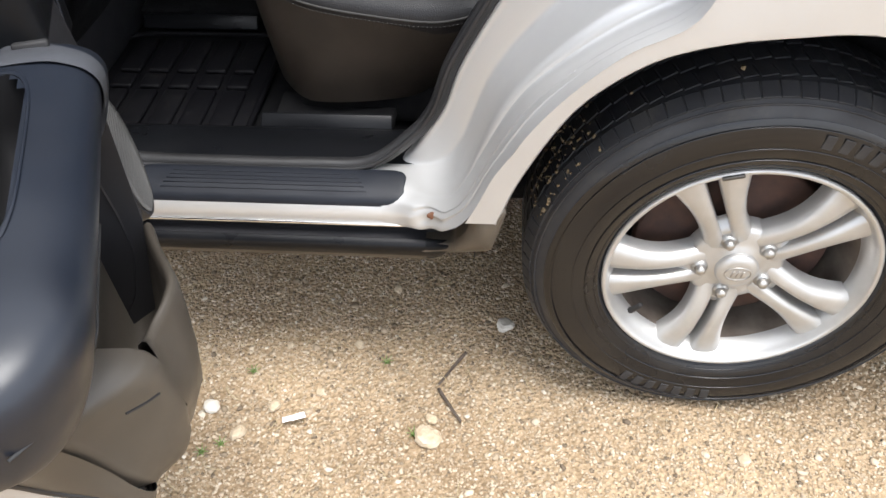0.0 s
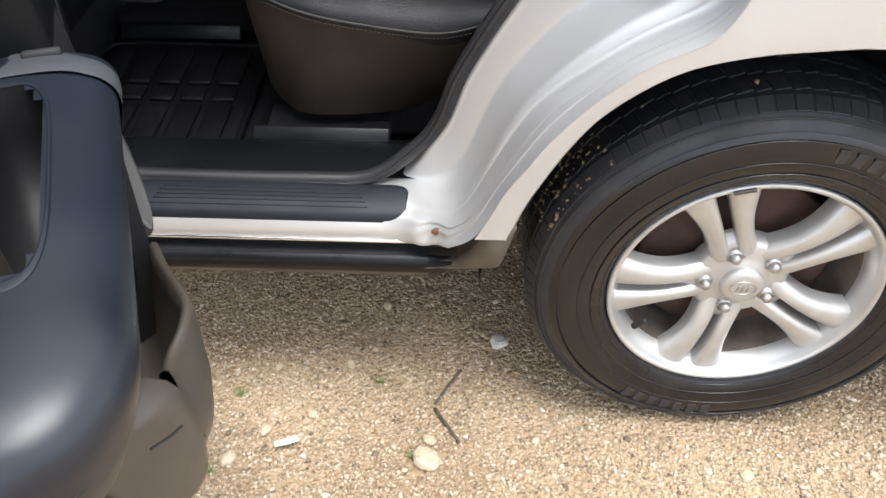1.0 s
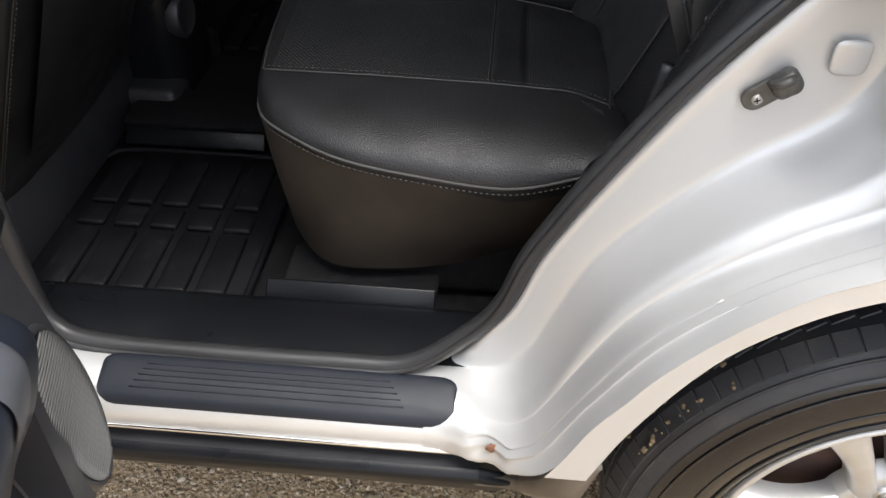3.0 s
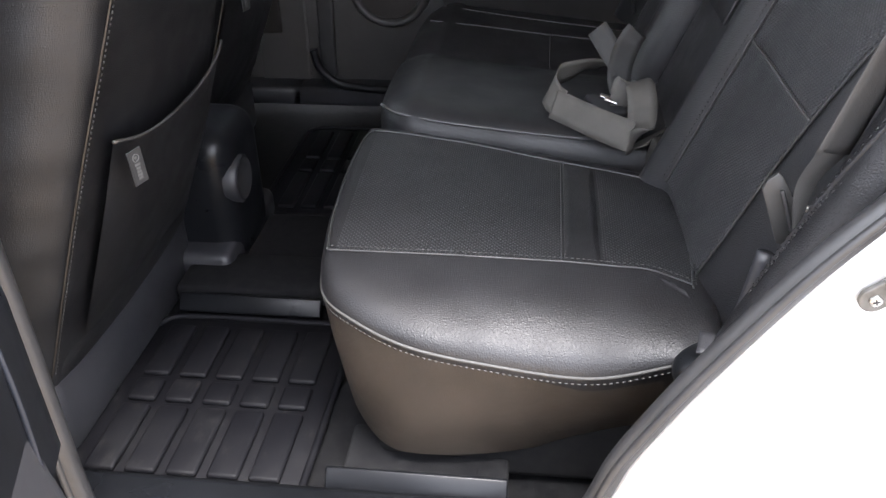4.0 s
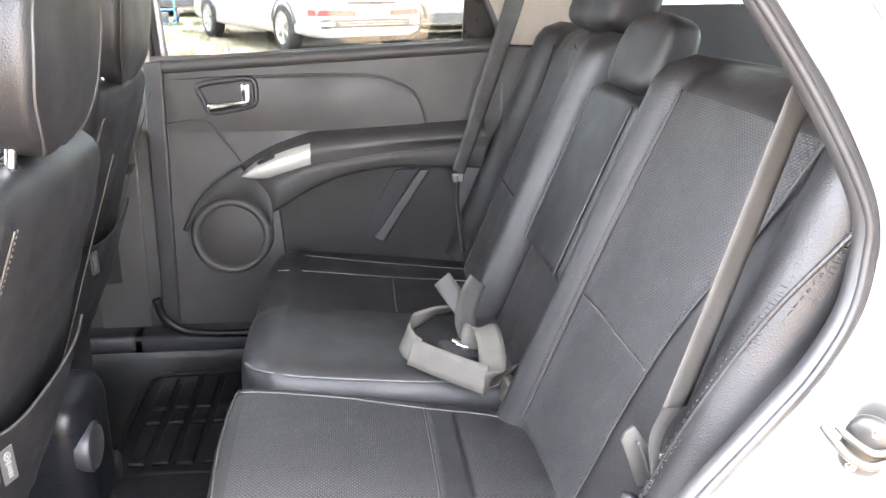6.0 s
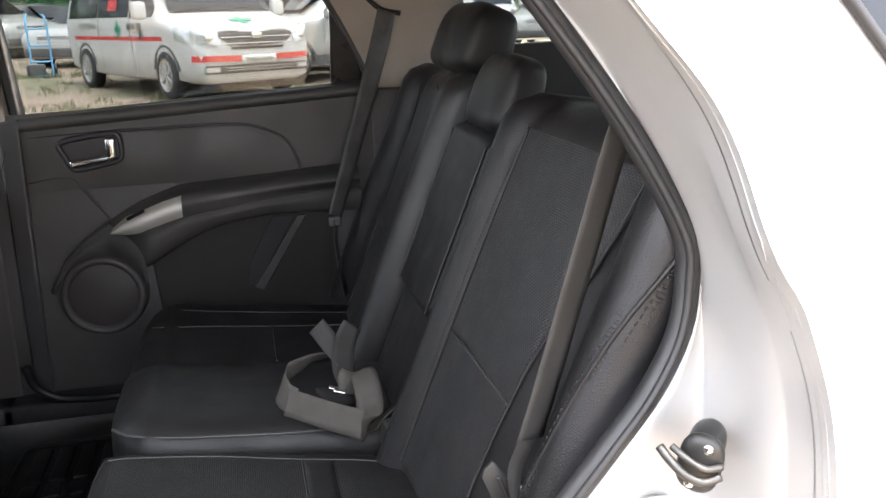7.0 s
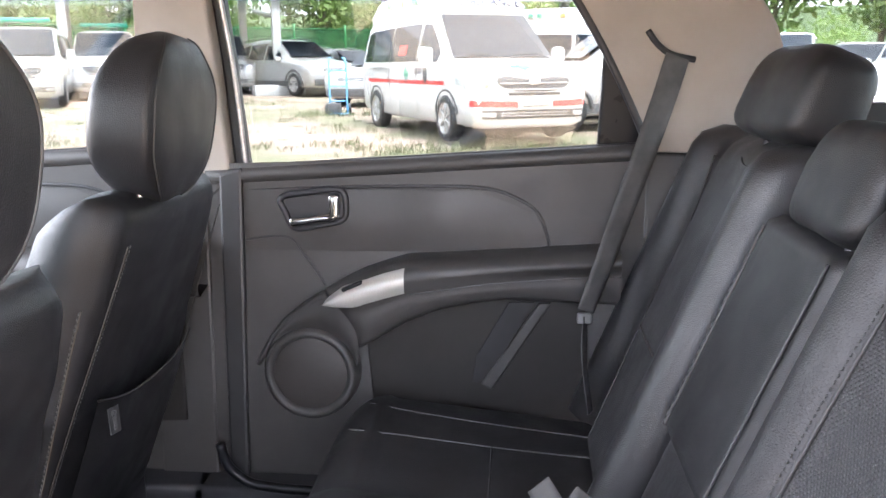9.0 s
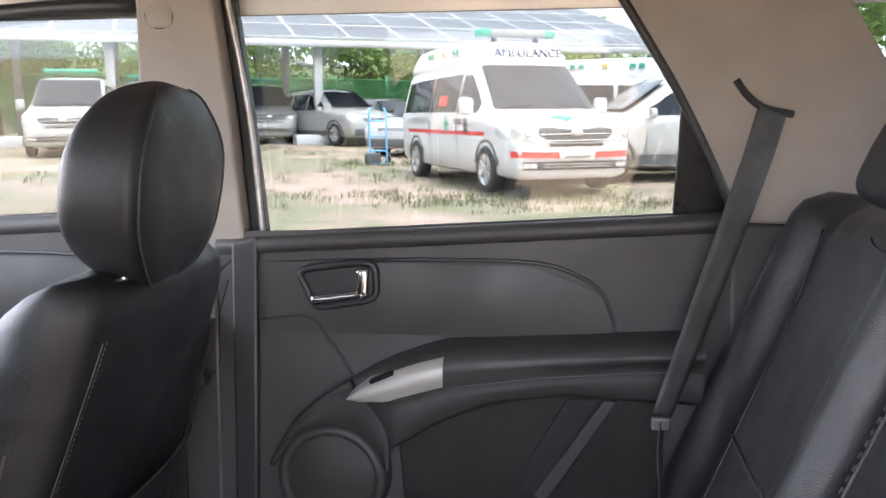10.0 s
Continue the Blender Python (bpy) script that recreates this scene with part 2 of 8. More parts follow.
def glass(name, tint=(0.9, 0.95, 0.93), rough=0.0):
    k = Mat(name, tint, rough)
    k.n.remove(k.b)
    out = k.n["Material Output"]
    tr, gl, mx, fr = (k.n.new(i) for i in ("ShaderNodeBsdfTransparent", "ShaderNodeBsdfGlossy", "ShaderNodeMixShader", "ShaderNodeFresnel"))
    tr.inputs["Color"].default_value = (*tint, 1)
    gl.inputs["Roughness"].default_value = 0.02
    fr.inputs["IOR"].default_value = 1.45
    k.l.new(fr.outputs["Fac"], mx.inputs["Fac"])
    k.l.new(tr.outputs["BSDF"], mx.inputs[1])
    k.l.new(gl.outputs["BSDF"], mx.inputs[2])
    k.l.new(mx.outputs["Shader"], out.inputs["Surface"])
    return k


GLASS = glass("clear_glass", (0.93, 0.96, 0.94))
GLASS_SIDE = glass("lightly_tinted_glass", (0.395, 0.412, 0.407))
GLASS_TINT = glass("tinted_glass", (0.35, 0.42, 0.42))
DARK_GLASS = Mat("dark_window_glass", (0.012, 0.015, 0.02), 0.05, spec=0.3)
# bluer, lighter base than DARK_GLASS stands in for the mirrored sky
WINDSCREEN = Mat("sky_lit_windscreen", (0.018, 0.026, 0.036), 0.04, spec=0.42)
DARK_GLASS.to("Roughness", DARK_GLASS.rng(DARK_GLASS.noise(3, 4), 0.3, 0.7, 0.03, 0.12))

# ---- mesh tools ----
def mesh_of(name, verts, faces):
    me = bpy.data.meshes.new(name)
    me.from_pydata([tuple(v) for v in verts], [], [tuple(f) for f in faces])
    me.update()
    return me


def part(name, src, mat, parent=None, label="", smooth=True, at=None):
    """Links a bmesh, a mesh or (verts, faces) as one mesh object, under parent if given."""
    if isinstance(src, tuple):
        me = mesh_of(name, *src)
    elif isinstance(src, bmesh.types.BMesh):
        me = bpy.data.meshes.new(name)
        src.to_mesh(me)
        src.free()
    else:
        me = src
    if not me.materials:
        me.materials.append(mat.m if isinstance(mat, Mat) else mat)
    if smooth:
        me.polygons.foreach_set("use_smooth", [True] * len(me.polygons))
    ob = new(name, me)
    if at is not None:
        ob.matrix_basis = at
    if parent is not None:
        ob.parent = parent
    if label:
        ob["label"] = label
    return ob


def thing(name, label, category, group="", kind="", at=None):
    ob = new(name)
    ob.empty_display_size = 0.05
    if at is not None:
        ob.matrix_basis = at
    return tagged(ob, label, category, group, kind)


def spline(pts, n, closed=False):
    """n points along a smooth curve through pts, evenly by knot."""
    p = [Vector(q) for q in pts]
    k = len(p)
    out = []
    spans = k if closed else k - 1
    for i in range(n):
        s = i / (n if closed else n - 1) * spans
        a = min(int(s), spans - 1)
        f = s - a
        if closed:
            q = [p[(a + j) % k] for j in (-1, 0, 1, 2)]
        else:
            q = [p[max(0, a - 1)], p[a], p[a + 1], p[min(k - 1, a + 2)]]
            if a == 0:
                q[0] = 2 * p[0] - p[1]
            if a + 2 > k - 1:
                q[3] = 2 * p[k - 1] - p[k - 2]
        out.append(0.5 * (2 * q[1] + (q[2] - q[0]) * f + (2 * q[0] - 5 * q[1] + 4 * q[2] - q[3]) * f * f + (3 * q[1] - q[0] - 3 * q[2] + q[3]) * f ** 3))
    return out


def even(pts, n, closed=False):
    """n points evenly spaced by length along a smooth curve through pts."""
    fine = spline(pts, max(60, len(pts) * 16), closed)
    if closed:
        fine.append(fine[0])
    d = [0.0]
    for a, b in zip(fine, fine[1:]):
        d.append(d[-1] + (b - a).length)
    out, j = [], 0
    for i in range(n):
        s = d[-1] * i / (n if closed else n - 1)
        while j < len(d) - 2 and d[j + 1] < s:
            j += 1
        out.append(fine[j].lerp(fine[j + 1], (s - d[j]) / max(1e-9, d[j + 1] - d[j])))
    return out


def grid(rows, cu=False, cv=False):
    """A sheet of quads through rows of points."""
    nv, nu = len(rows), len(rows[0])
    verts = [v for r in rows for v in r]
    faces = []
    for j in range(nv if cv else nv - 1):
        for i in range(nu if cu else nu - 1):
            a, b = j * nu + i, j * nu + (i + 1) % nu
            c, d = ((j + 1) % nv) * nu + (i + 1) % nu, ((j + 1) % nv) * nu + i
            faces.append((a, b, c, d))
    return verts, faces


def loft(rails, n, between=1):
    """A smooth sheet through rails, each a few control points."""
    rows = [even(r, n) for r in rails]
    if between > 1:
        cols = [spline([r[i] for r in rows], (len(rows) - 1) * between + 1) for i in range(n)]
        rows = [[c[j] for c in cols] for j in range(len(cols[0]))]
    return grid(rows)


def join(*meshes):
    verts, faces = [], []
    for v, f in meshes:
        o = len(verts)
        verts += list(v)
        faces += [tuple(i + o for i in q) for q in f]
    return verts, faces


def frames_along(path, closed=False):
    n = len(path)
    tang = [((path[(i + 1) % n] if closed or i < n - 1 else path[i]) - (path[i - 1] if closed or i > 0 else path[i])).normalized() for i in range(n)]
    up = Vector((0, 0, 1)) if abs(tang[0].z) < 0.9 else Vector((1, 0, 0))
    nrm = (up - tang[0] * up.dot(tang[0])).normalized()
    out = []
    for t in tang:
        nrm = (nrm - t * nrm.dot(t)).normalized()
        out.append((t, nrm, t.cross(nrm)))
    return out


def tube(pts, r, sides=6, n=None, closed=False, caps=True, flat=1.0):
    path = even(pts, n or max(8, len(pts) * 6), closed)
    rows = []
    for p, (t, u, w) in zip(path, frames_along(path, closed)):
        rr = r(len(rows) / (len(path) - 1)) if callable(r) else r
        rows.append([p + u * (rr * math.cos(a)) + w * (rr * flat * math.sin(a)) for a in (2 * math.pi * k / sides for k in range(sides))])
    v, f = grid(rows, cu=True, cv=closed)
    if caps and not closed:
        f += [tuple(range(sides))[::-1], tuple((len(rows) - 1) * sides + k for k in range(sides))]
    return v, f


def ribbon(pts, sides, width, thick=0.0014, n=40):
    """A strap: pts along its middle, sides the direction across at each of pts."""
    path = even(pts, n)
    acr = even([Vector(s).normalized() for s in sides], n)
    rows = []
    for i, p in enumerate(path):
        t = (path[min(i + 1, n - 1)] - path[max(i - 1, 0)]).normalized()
        a = (acr[i] - t * acr[i].dot(t)).normalized()
        u = t.cross(a)
        h, k = a * (width / 2), u * (thick / 2)
        rows.append([p - h - k, p - h * 0.5 - k, p + h * 0.5 - k, p + h - k, p + h + k, p + h * 0.5 + k, p - h * 0.5 + k, p - h + k])
    v, f = grid(rows, cu=True)
    f += [tuple(range(8))[::-1], tuple((n - 1) * 8 + k for k in range(8))]
    return v, f


def rbox(size, r=0.01, seg=3, at=None, taper=None):
    """A box with rounded edges, centred, as a bmesh."""
    bm = bmesh.new()
    bmesh.ops.create_cube(bm, size=1.0)
    for v in bm.verts:
        v.co = Vector((v.co.x * size[0], v.co.y * size[1], v.co.z * size[2]))
        if taper:
            v.co = taper(v.co)
    if r > 0:
        bmesh.ops.bevel(bm, geom=list(bm.edges), offset=r, segments=seg, profile=0.5, affect="EDGES")
    if at is not None:
        bmesh.ops.transform(bm, matrix=at, verts=bm.verts)
    return bm


def bm_data(bm):
    bm.verts.index_update()
    v, f = [w.co.copy() for w in bm.verts], [tuple(x.index for x in q.verts) for q in bm.faces]
    bm.free()
    return v, f


def moved(data, m):
    return [m @ Vector(v) for v in data[0]], data[1]


def blob(size, e1=0.4, e2=0.4, nu=32, nv=20, shape=None):
    """A rounded solid (superellipsoid) of the given full size; shape bends its points."""
    def pw(c, e):
        return math.copysign(abs(c) ** e, c)
    rows = []
    for j in range(nv + 1):
        b = -math.pi / 2 + math.pi * j / nv
        row = []
        for i in range(nu):
            a = 2 * math.pi * i / nu
            p = Vector((pw(math.cos(b), e1) * pw(math.cos(a), e2) * size[0] / 2, pw(math.cos(b), e1) * pw(math.sin(a), e2) * size[1] / 2, pw(math.sin(b), e1) * size[2] / 2))
            row.append(shape(p) if shape else p)
        rows.append(row)
    v, f = grid(rows, cu=True)
    return v, f


def lathe(profile, n=64, axis="y"):
    """Turns (radius, along) pairs round the y axis."""
    rows = []
    for r, h in profile:
        rows.append([Vector((r * math.cos(a), h, r * math.sin(a))) for a in (2 * math.pi * k / n for k in range(n))])
    return grid(rows, cu=True)


def outline(pts, depth, at, bevel=0.0):
    """A plate: a closed outline of (a, b) pairs pushed along the third axis, as a bmesh moved by at."""
    bm = bmesh.new()
    vs = [bm.verts.new((a, 0, b)) for a, b in pts]
    f = bm.faces.new(vs)
    bm.normal_update()
    r = bmesh.ops.extrude_face_region(bm, geom=[f])
    new_v = [g for g in r["geom"] if isinstance(g, bmesh.types.BMVert)]
    bmesh.ops.translate(bm, vec=(0, depth, 0), verts=new_v)
    bmesh.ops.recalc_face_normals(bm, faces=bm.faces)
    if bevel:
        bmesh.ops.bevel(bm, geom=[e for e in bm.edges if e.calc_face_angle(0) > 0.6], offset=bevel, segments=2, profile=0.5, affect="EDGES")
    bmesh.ops.transform(bm, matrix=at, verts=bm.verts)
    return bm


def dashes(pts, length, gap, r, n_sides=5):
    """Stitches along a curve, one mesh."""
    fine = even(pts, 400)
    total = sum((b - a).length for a, b in zip(fine, fine[1:]))
    k = max(2, int(total / (length + gap)))
    path = even(pts, k * 2)
    return join(*[tube([path[2 * i], path[2 * i].lerp(path[2 * i + 1], 0.5), path[2 * i + 1]], r, n_sides, 3) for i in range(k)])


def rough_up(data, amount, scale, seed=0.0):
    return [Vector(v) + amount * noise.noise_vector(Vector(v) * scale + Vector((seed, seed, seed))) for v in data[0]], data[1]


def text_mesh(body, size, depth):
    cu = bpy.data.curves.new("lettering", "FONT")
    cu.body, cu.size, cu.extrude, cu.align_x, cu.align_y = body, size, depth, "CENTER", "CENTER"
    tmp = new("lettering", cu)
    bpy.context.view_layer.update()
    me = bpy.data.meshes.new_from_object(tmp.evaluated_get(bpy.context.evaluated_depsgraph_get()))
    bpy.data.objects.remove(tmp)
    return me

# ---- the silver car: x runs to its tail, y across it from the near side, z up ----
CAR_MID = 0.88
car = thing("suv_car", "silver compact SUV with its rear side door standing open on gravel", "car")


def skin(z):
    """How far in the body side lies at a height."""
    if z < 0.95:
        return -0.025
    if z < 1.19:
        return -0.025 + 0.03 * (z - 0.95) / 0.24
    return 0.005 + 0.32 * (z - 1.19)


SEAL_LINE = [(-0.565, 0.135, 0.462), (-0.515, 0.145, 0.513), (-0.478, 0.145, 0.565), (-0.454, 0.145, 0.636), (-0.425, 0.145, 0.695), (-0.386, 0.145, 0.764),
             (-0.313, 0.145, 0.879), (-0.238, 0.148, 0.972), (-0.195, 0.154, 1.022), (-0.164, 0.161, 1.08), (-0.154, 0.168, 1.134), (-0.159, 0.174, 1.183),
             (-0.208, 0.205, 1.283), (-0.291, 0.245, 1.408), (-0.385, 0.285, 1.53)]
RIDGE = [(-0.535, 0.075, 0.42), (-0.487, 0.085, 0.44), (-0.446, 0.085, 0.495), (-0.416, 0.085, 0.574), (-0.388, 0.085, 0.637), (-0.35, 0.085, 0.688), (-0.297, 0.085, 0.744),
         (-0.246, 0.085, 0.785), (-0.197, 0.085, 0.815), (-0.163, 0.085, 0.856), (-0.148, 0.086, 0.93), (-0.146, 0.099, 1.03), (-0.156, 0.108, 1.132),
         (-0.17, 0.119, 1.202), (-0.229, 0.16, 1.329), (-0.283, 0.184, 1.406), (-0.37, 0.22, 1.53)]
GUTTER = [(-0.51, 0.03, 0.40), (-0.451, 0.035, 0.476), (-0.414, 0.035, 0.548), (-0.376, 0.035, 0.622), (-0.339, 0.035, 0.674), (-0.272, 0.035, 0.731), (-0.208, 0.035, 0.774),
          (-0.16, 0.035, 0.8), (-0.131, 0.034, 0.83), (-0.119, 0.031, 0.88), (-0.122, 0.025, 0.97), (-0.132, 0.028, 1.06), (-0.157, 0.039, 1.141),
          (-0.18, 0.046, 1.19), (-0.212, 0.08, 1.298), (-0.276, 0.113, 1.403), (-0.36, 0.16, 1.53)]
SHUT = [(-0.47, -0.02, 0.42), (-0.424, -0.025, 0.504), (-0.397, -0.025, 0.566), (-0.371, -0.025, 0.608), (-0.341, -0.025, 0.656), (-0.293, -0.025, 0.713), (-0.234, -0.025, 0.766),
        (-0.166, -0.025, 0.803), (-0.14, -0.025, 0.847), (-0.128, -0.025, 0.9), (-0.13, -0.02, 0.98), (-0.136, -0.008, 1.07), (-0.164, 0.001, 1.16),
        (-0.189, 0.01, 1.205), (-0.219, 0.043, 1.307), (-0.288, 0.073, 1.402), (-0.37, 0.115, 1.53)]


def toward(a, b, f, dy=0.0):
    n = 40
    return [p.lerp(q, f) + Vector((0, dy, 0)) for p, q in zip(even(a, n), even(b, n))]


jamb_rails = [[Vector(p) + Vector((0.0, 0.035, 0)) for p in SEAL_LINE], SEAL_LINE, toward(SEAL_LINE, RIDGE, 0.3, 0.018), toward(SEAL_LINE, RIDGE, 0.74, 0.044), toward(SEAL_LINE, RIDGE, 0.86, 0.043),
              toward(SEAL_LINE, RIDGE, 0.95, 0.020), toward(SEAL_LINE, RIDGE, 1.0, 0.004), toward(RIDGE, GUTTER, 0.15, -0.007), toward(RIDGE, GUTTER, 0.35, -0.006), toward(RIDGE, GUTTER, 0.62, 0.003), toward(RIDGE, GUTTER, 0.82, 0.011),
              toward(GUTTER, SHUT, 0.0, 0.006), toward(GUTTER, SHUT, 0.12, -0.006), toward(GUTTER, SHUT, 0.24, -0.003), toward(GUTTER, SHUT, 0.36, 0.007), toward(GUTTER, SHUT, 0.48, -0.002), toward(GUTTER, SHUT, 0.60, 0.004), toward(GUTTER, SHUT, 0.78, 0.009), toward(GUTTER, SHUT, 0.9, 0.004), toward(GUTTER, SHUT, 1.0, 0.0)]
jv, _ = loft(jamb_rails, 90, 3)
jamb_rows = [jv[i:i + 90] for i in range(0, len(jv), 90)]
JAMB_FROM = 7
jamb = part("door_jamb", grid([r[JAMB_FROM:] for r in jamb_rows]), SILVER, car, "silver painted door jamb with stepped ridges")

# outer quarter panel, three patches with the wheel arch cut out
shut_curve = even(SHUT, 160)
shut_z = [p.z for p in shut_curve]
shut_x = [p.x for p in shut_curve]
ARCH = [(-0.392, 0.48), (-0.378, 0.52), (-0.36, 0.565), (-0.318, 0.645), (-0.275, 0.702), (-0.204, 0.755), (-0.13, 0.78), (-0.047, 0.792), (0.05, 0.797), (0.15, 0.778), (0.25, 0.715), (0.33, 0.61), (0.375, 0.48), (0.39, 0.36)]
arch_curve = even([(x, 0, z) for x, z in ARCH], 120)


def panel_point(x, z):
    y = skin(z)
    d = math.hypot(x, z - 0.335)
    y += 0.012 * max(0.0, min(1.0, (d - 0.47) / 0.25)) if z < 0.95 else 0.012
    if z > 1.12:
        y += 0.012 * math.exp(-((z - 1.185) / 0.012) ** 2)
    return Vector((x, y, z))


left_arch = [p for p in arch_curve if p.x < 0.05]
la_z, la_x = [p.z for p in left_arch], [p.x for p in left_arch]
rows1, rows2, rows3 = [], [], []
for i in range(25):
    z = 0.482 + (0.797 - 0.482) * (i / 24) ** 0.8
    x0, x1 = float(np.interp(z, shut_z, shut_x)), float(np.interp(z, la_z, la_x))
    rows1.append([panel_point(x0 + (x1 - x0) * k / 12, z) for k in range(13)])
right_arch = [p for p in arch_curve if p.x >= 0.05][::-1]
ra_z, ra_x = [p.z for p in right_arch], [p.x for p in right_arch]
for i in range(17):
    z = 0.36 + (0.797 - 0.36) * i / 16
    x0 = float(np.interp(z, ra_z, ra_x))
    rows3.append([panel_point(x0 + (1.05 - x0) * k / 10, z) for k in range(11)])
for i in range(49):
    z = 0.797 + (1.56 - 0.797) * i / 48
    x0 = float(np.interp(z, shut_z, shut_x))
    rows2.append([panel_point(x0 + (1.05 - x0) * (k / 40) ** 1.3, z) for k in range(41)])
quarter = part("quarter_panel", join(grid(rows1), grid(rows2), grid(rows3)), SILVER, car, "silver rear quarter panel round the wheel arch")
quarter.visible_shadow = True
# folded lip of the arch and the edge at the shut line
lip_rows = [[panel_point(p.x, p.z) for p in arch_curve],
            [panel_point(p.x * 0.992, 0.335 + (p.z - 0.335) * 0.992) + Vector((0, 0.004, 0)) for p in arch_curve],
            [panel_point(p.x * 0.985, 0.335 + (p.z - 0.335) * 0.985) + Vector((0, 0.02, 0)) for p in arch_curve],
            [panel_point(p.x * 0.985, 0.335 + (p.z - 0.335) * 0.985) + Vector((0, 0.05, 0)) for p in arch_curve]]
part("arch_lip", grid(lip_rows), SILVER, car)
well = []
for k in range(25):
    a = radians(178 - 176 * k / 24)
    well.append([Vector((0.425 * math.cos(a), y, 0.345 + 0.45 * math.sin(a))) for y in (0.0, 0.1, 0.2, 0.27)])
part("wheel_well_liner", grid(well), CARPET, car, "dirty black wheel well liner")
part("wheel_well_wall", outline([(0.43 * math.cos(radians(180 * k / 24)), 0.31 + 0.47 * math.sin(radians(180 * k / 24))) for k in range(25)], 0.006, pose(0, 0.276, 0)), CARPET, car, smooth=False)

# sill
SILL_PROFILE = [(0.24, 0.44), (0.15, 0.455), (0.118, 0.458), (0.09, 0.45), (0.07, 0.437), (0.061, 0.42), (0.06, 0.4), (0.066, 0.392)]
sill_x = [-1.32 + (1.32 - 0.575) * i / 30 for i in range(31)]
skirt_x = [-1.32 + 0.815 * i / 30 for i in range(31)]
part("sill", grid([[Vector((x, y, z)) for y, z in SILL_PROFILE] for x in sill_x]), SILVER, car, "silver painted door sill")
part("sill_recess", grid([[Vector((x, y, z)) for y, z in ((0.066, 0.392), (0.095, 0.388), (0.095, 0.374), (0.055, 0.374))] for x in skirt_x]), PLASTIC, car)
SKIRT = [(0.058, 0.374), (0.046, 0.37), (0.044, 0.362), (0.046, 0.345), (0.052, 0.341)]
part("sill_skirt", grid([[Vector((x, y, z)) for y, z in SKIRT] for x in skirt_x]), PLASTIC_SMOOTH, car, "glossy black lower sill moulding")
part("sill_underside", grid([[Vector((x, y, z)) for y, z in ((0.052, 0.341), (0.056, 0.329), (0.2, 0.335), (0.5, 0.36))] for x in skirt_x]), CLADDING, car)
part("sill_bead", tube([(x, 0.0595, 0.399) for x in (-1.32, -0.9, -0.6, -0.53)], 0.0036, 8, 30), CHROME, car, "bright metal edge bead")
# the sill sweeps up into the jamb, with a dented corner and a rust spot
SILL_END = -0.575
prof_end = even([(SILL_END, y, z) for y, z in [(0.17, 0.452)] + SILL_PROFILE[1:]], len(jamb_rows))
sweep = []
for k in range(19):
    f = k / 18
    h1, h2, h3, h4 = 2 * f ** 3 - 3 * f * f + 1, -2 * f ** 3 + 3 * f * f, f ** 3 - 2 * f * f + f, f ** 3 - f * f
    row = []
    for a, r in zip(prof_end, jamb_rows):
        b, t = r[JAMB_FROM], (r[JAMB_FROM + 1] - r[JAMB_FROM - 1]).normalized()
        m = 1.1 * (b - a).length
        p = h1 * a + h2 * b + h3 * m * Vector((1, 0, 0)) + h4 * m * t
        d = (p - Vector((-0.492, 0.045, 0.432))).length
        p += Vector((0.2, 1, 0.3)) * (0.010 * math.exp(-(d / 0.022) ** 2)) + Vector((0, -1, 0)) * (0.004 * math.exp(-((d - 0.034) / 0.010) ** 2))
        row.append(p)
    sweep.append(row)
part("sill_end", grid(sweep), SILVER, car, "dented silver sill corner sweeping up into the jamb")
part("rust_spot", rough_up(blob((0.017, 0.008, 0.013), 1, 1, 16, 10), 0.003, 260), RUST, car, "orange rust spot", at=pose(-0.490, 0.0415, 0.437))
clad_top = [(-0.517, 0.052, 0.366), (-0.466, 0.040, 0.380), (-0.452, 0.020, 0.408), (-0.438, 0.0, 0.440), (-0.429, -0.012, 0.472), (-0.424, -0.018, 0.499), (-0.400, -0.018, 0.503), (-0.377, -0.018, 0.507)]
clad_low = [(-0.518, 0.052, 0.342), (-0.466, 0.040, 0.360), (-0.446, 0.020, 0.380), (-0.427, 0.0, 0.401), (-0.409, -0.012, 0.415), (-0.397, -0.018, 0.425), (-0.386, -0.018, 0.459), (-0.375, -0.018, 0.499)]
inward = lambda pts, d: [(x, y + d, z) for x, y, z in pts]
bowed = [(a[0] * 0.5 + b[0] * 0.5, a[1] * 0.5 + b[1] * 0.5 - 0.006, a[2] * 0.5 + b[2] * 0.5) for a, b in zip(clad_top, clad_low)]
part("arch_cladding", loft([inward(clad_top, 0.05), inward(clad_top, 0.003), clad_top, bowed, clad_low, inward(clad_low, 0.004), inward(clad_low, 0.07)], 40), CLADDING, car, "dark plastic cladding under the wheel arch, browned with painted ground bounce")
low_end = []
for k in range(9):
    f = k / 8
    low_end.append([Vector((-0.505 + 0.050 * f, y - 0.010 * f, z + (0.384 - z) * 0.85 * f * f)) for y, z in SKIRT + [(0.056, 0.330)]])
part("sill_closing", grid([[Vector((x, y, z)) for z in (zb, 0.42, 0.44)] for x, y, zb in ((-0.60, 0.10, 0.345), (-0.53, 0.085, 0.36), (-0.47, 0.065, 0.385), (-0.43, 0.05, 0.415))]), PLASTIC, car)
# near-black block closes the gap behind the sill
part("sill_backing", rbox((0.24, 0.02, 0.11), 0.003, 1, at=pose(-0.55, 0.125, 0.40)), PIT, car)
part("sill_corner", grid([[Vector((x, y, 0.447 + 0.10 * max(0, x + 0.57))) for y in (0.10, 0.13, 0.16, 0.20)] for x in (-0.60, -0.56, -0.53, -0.50, -0.48)]), SILVER, car)
part("skirt_end", grid(low_end), PLASTIC_SMOOTH, car)

# scuff plate on the sill
plate_pts = []
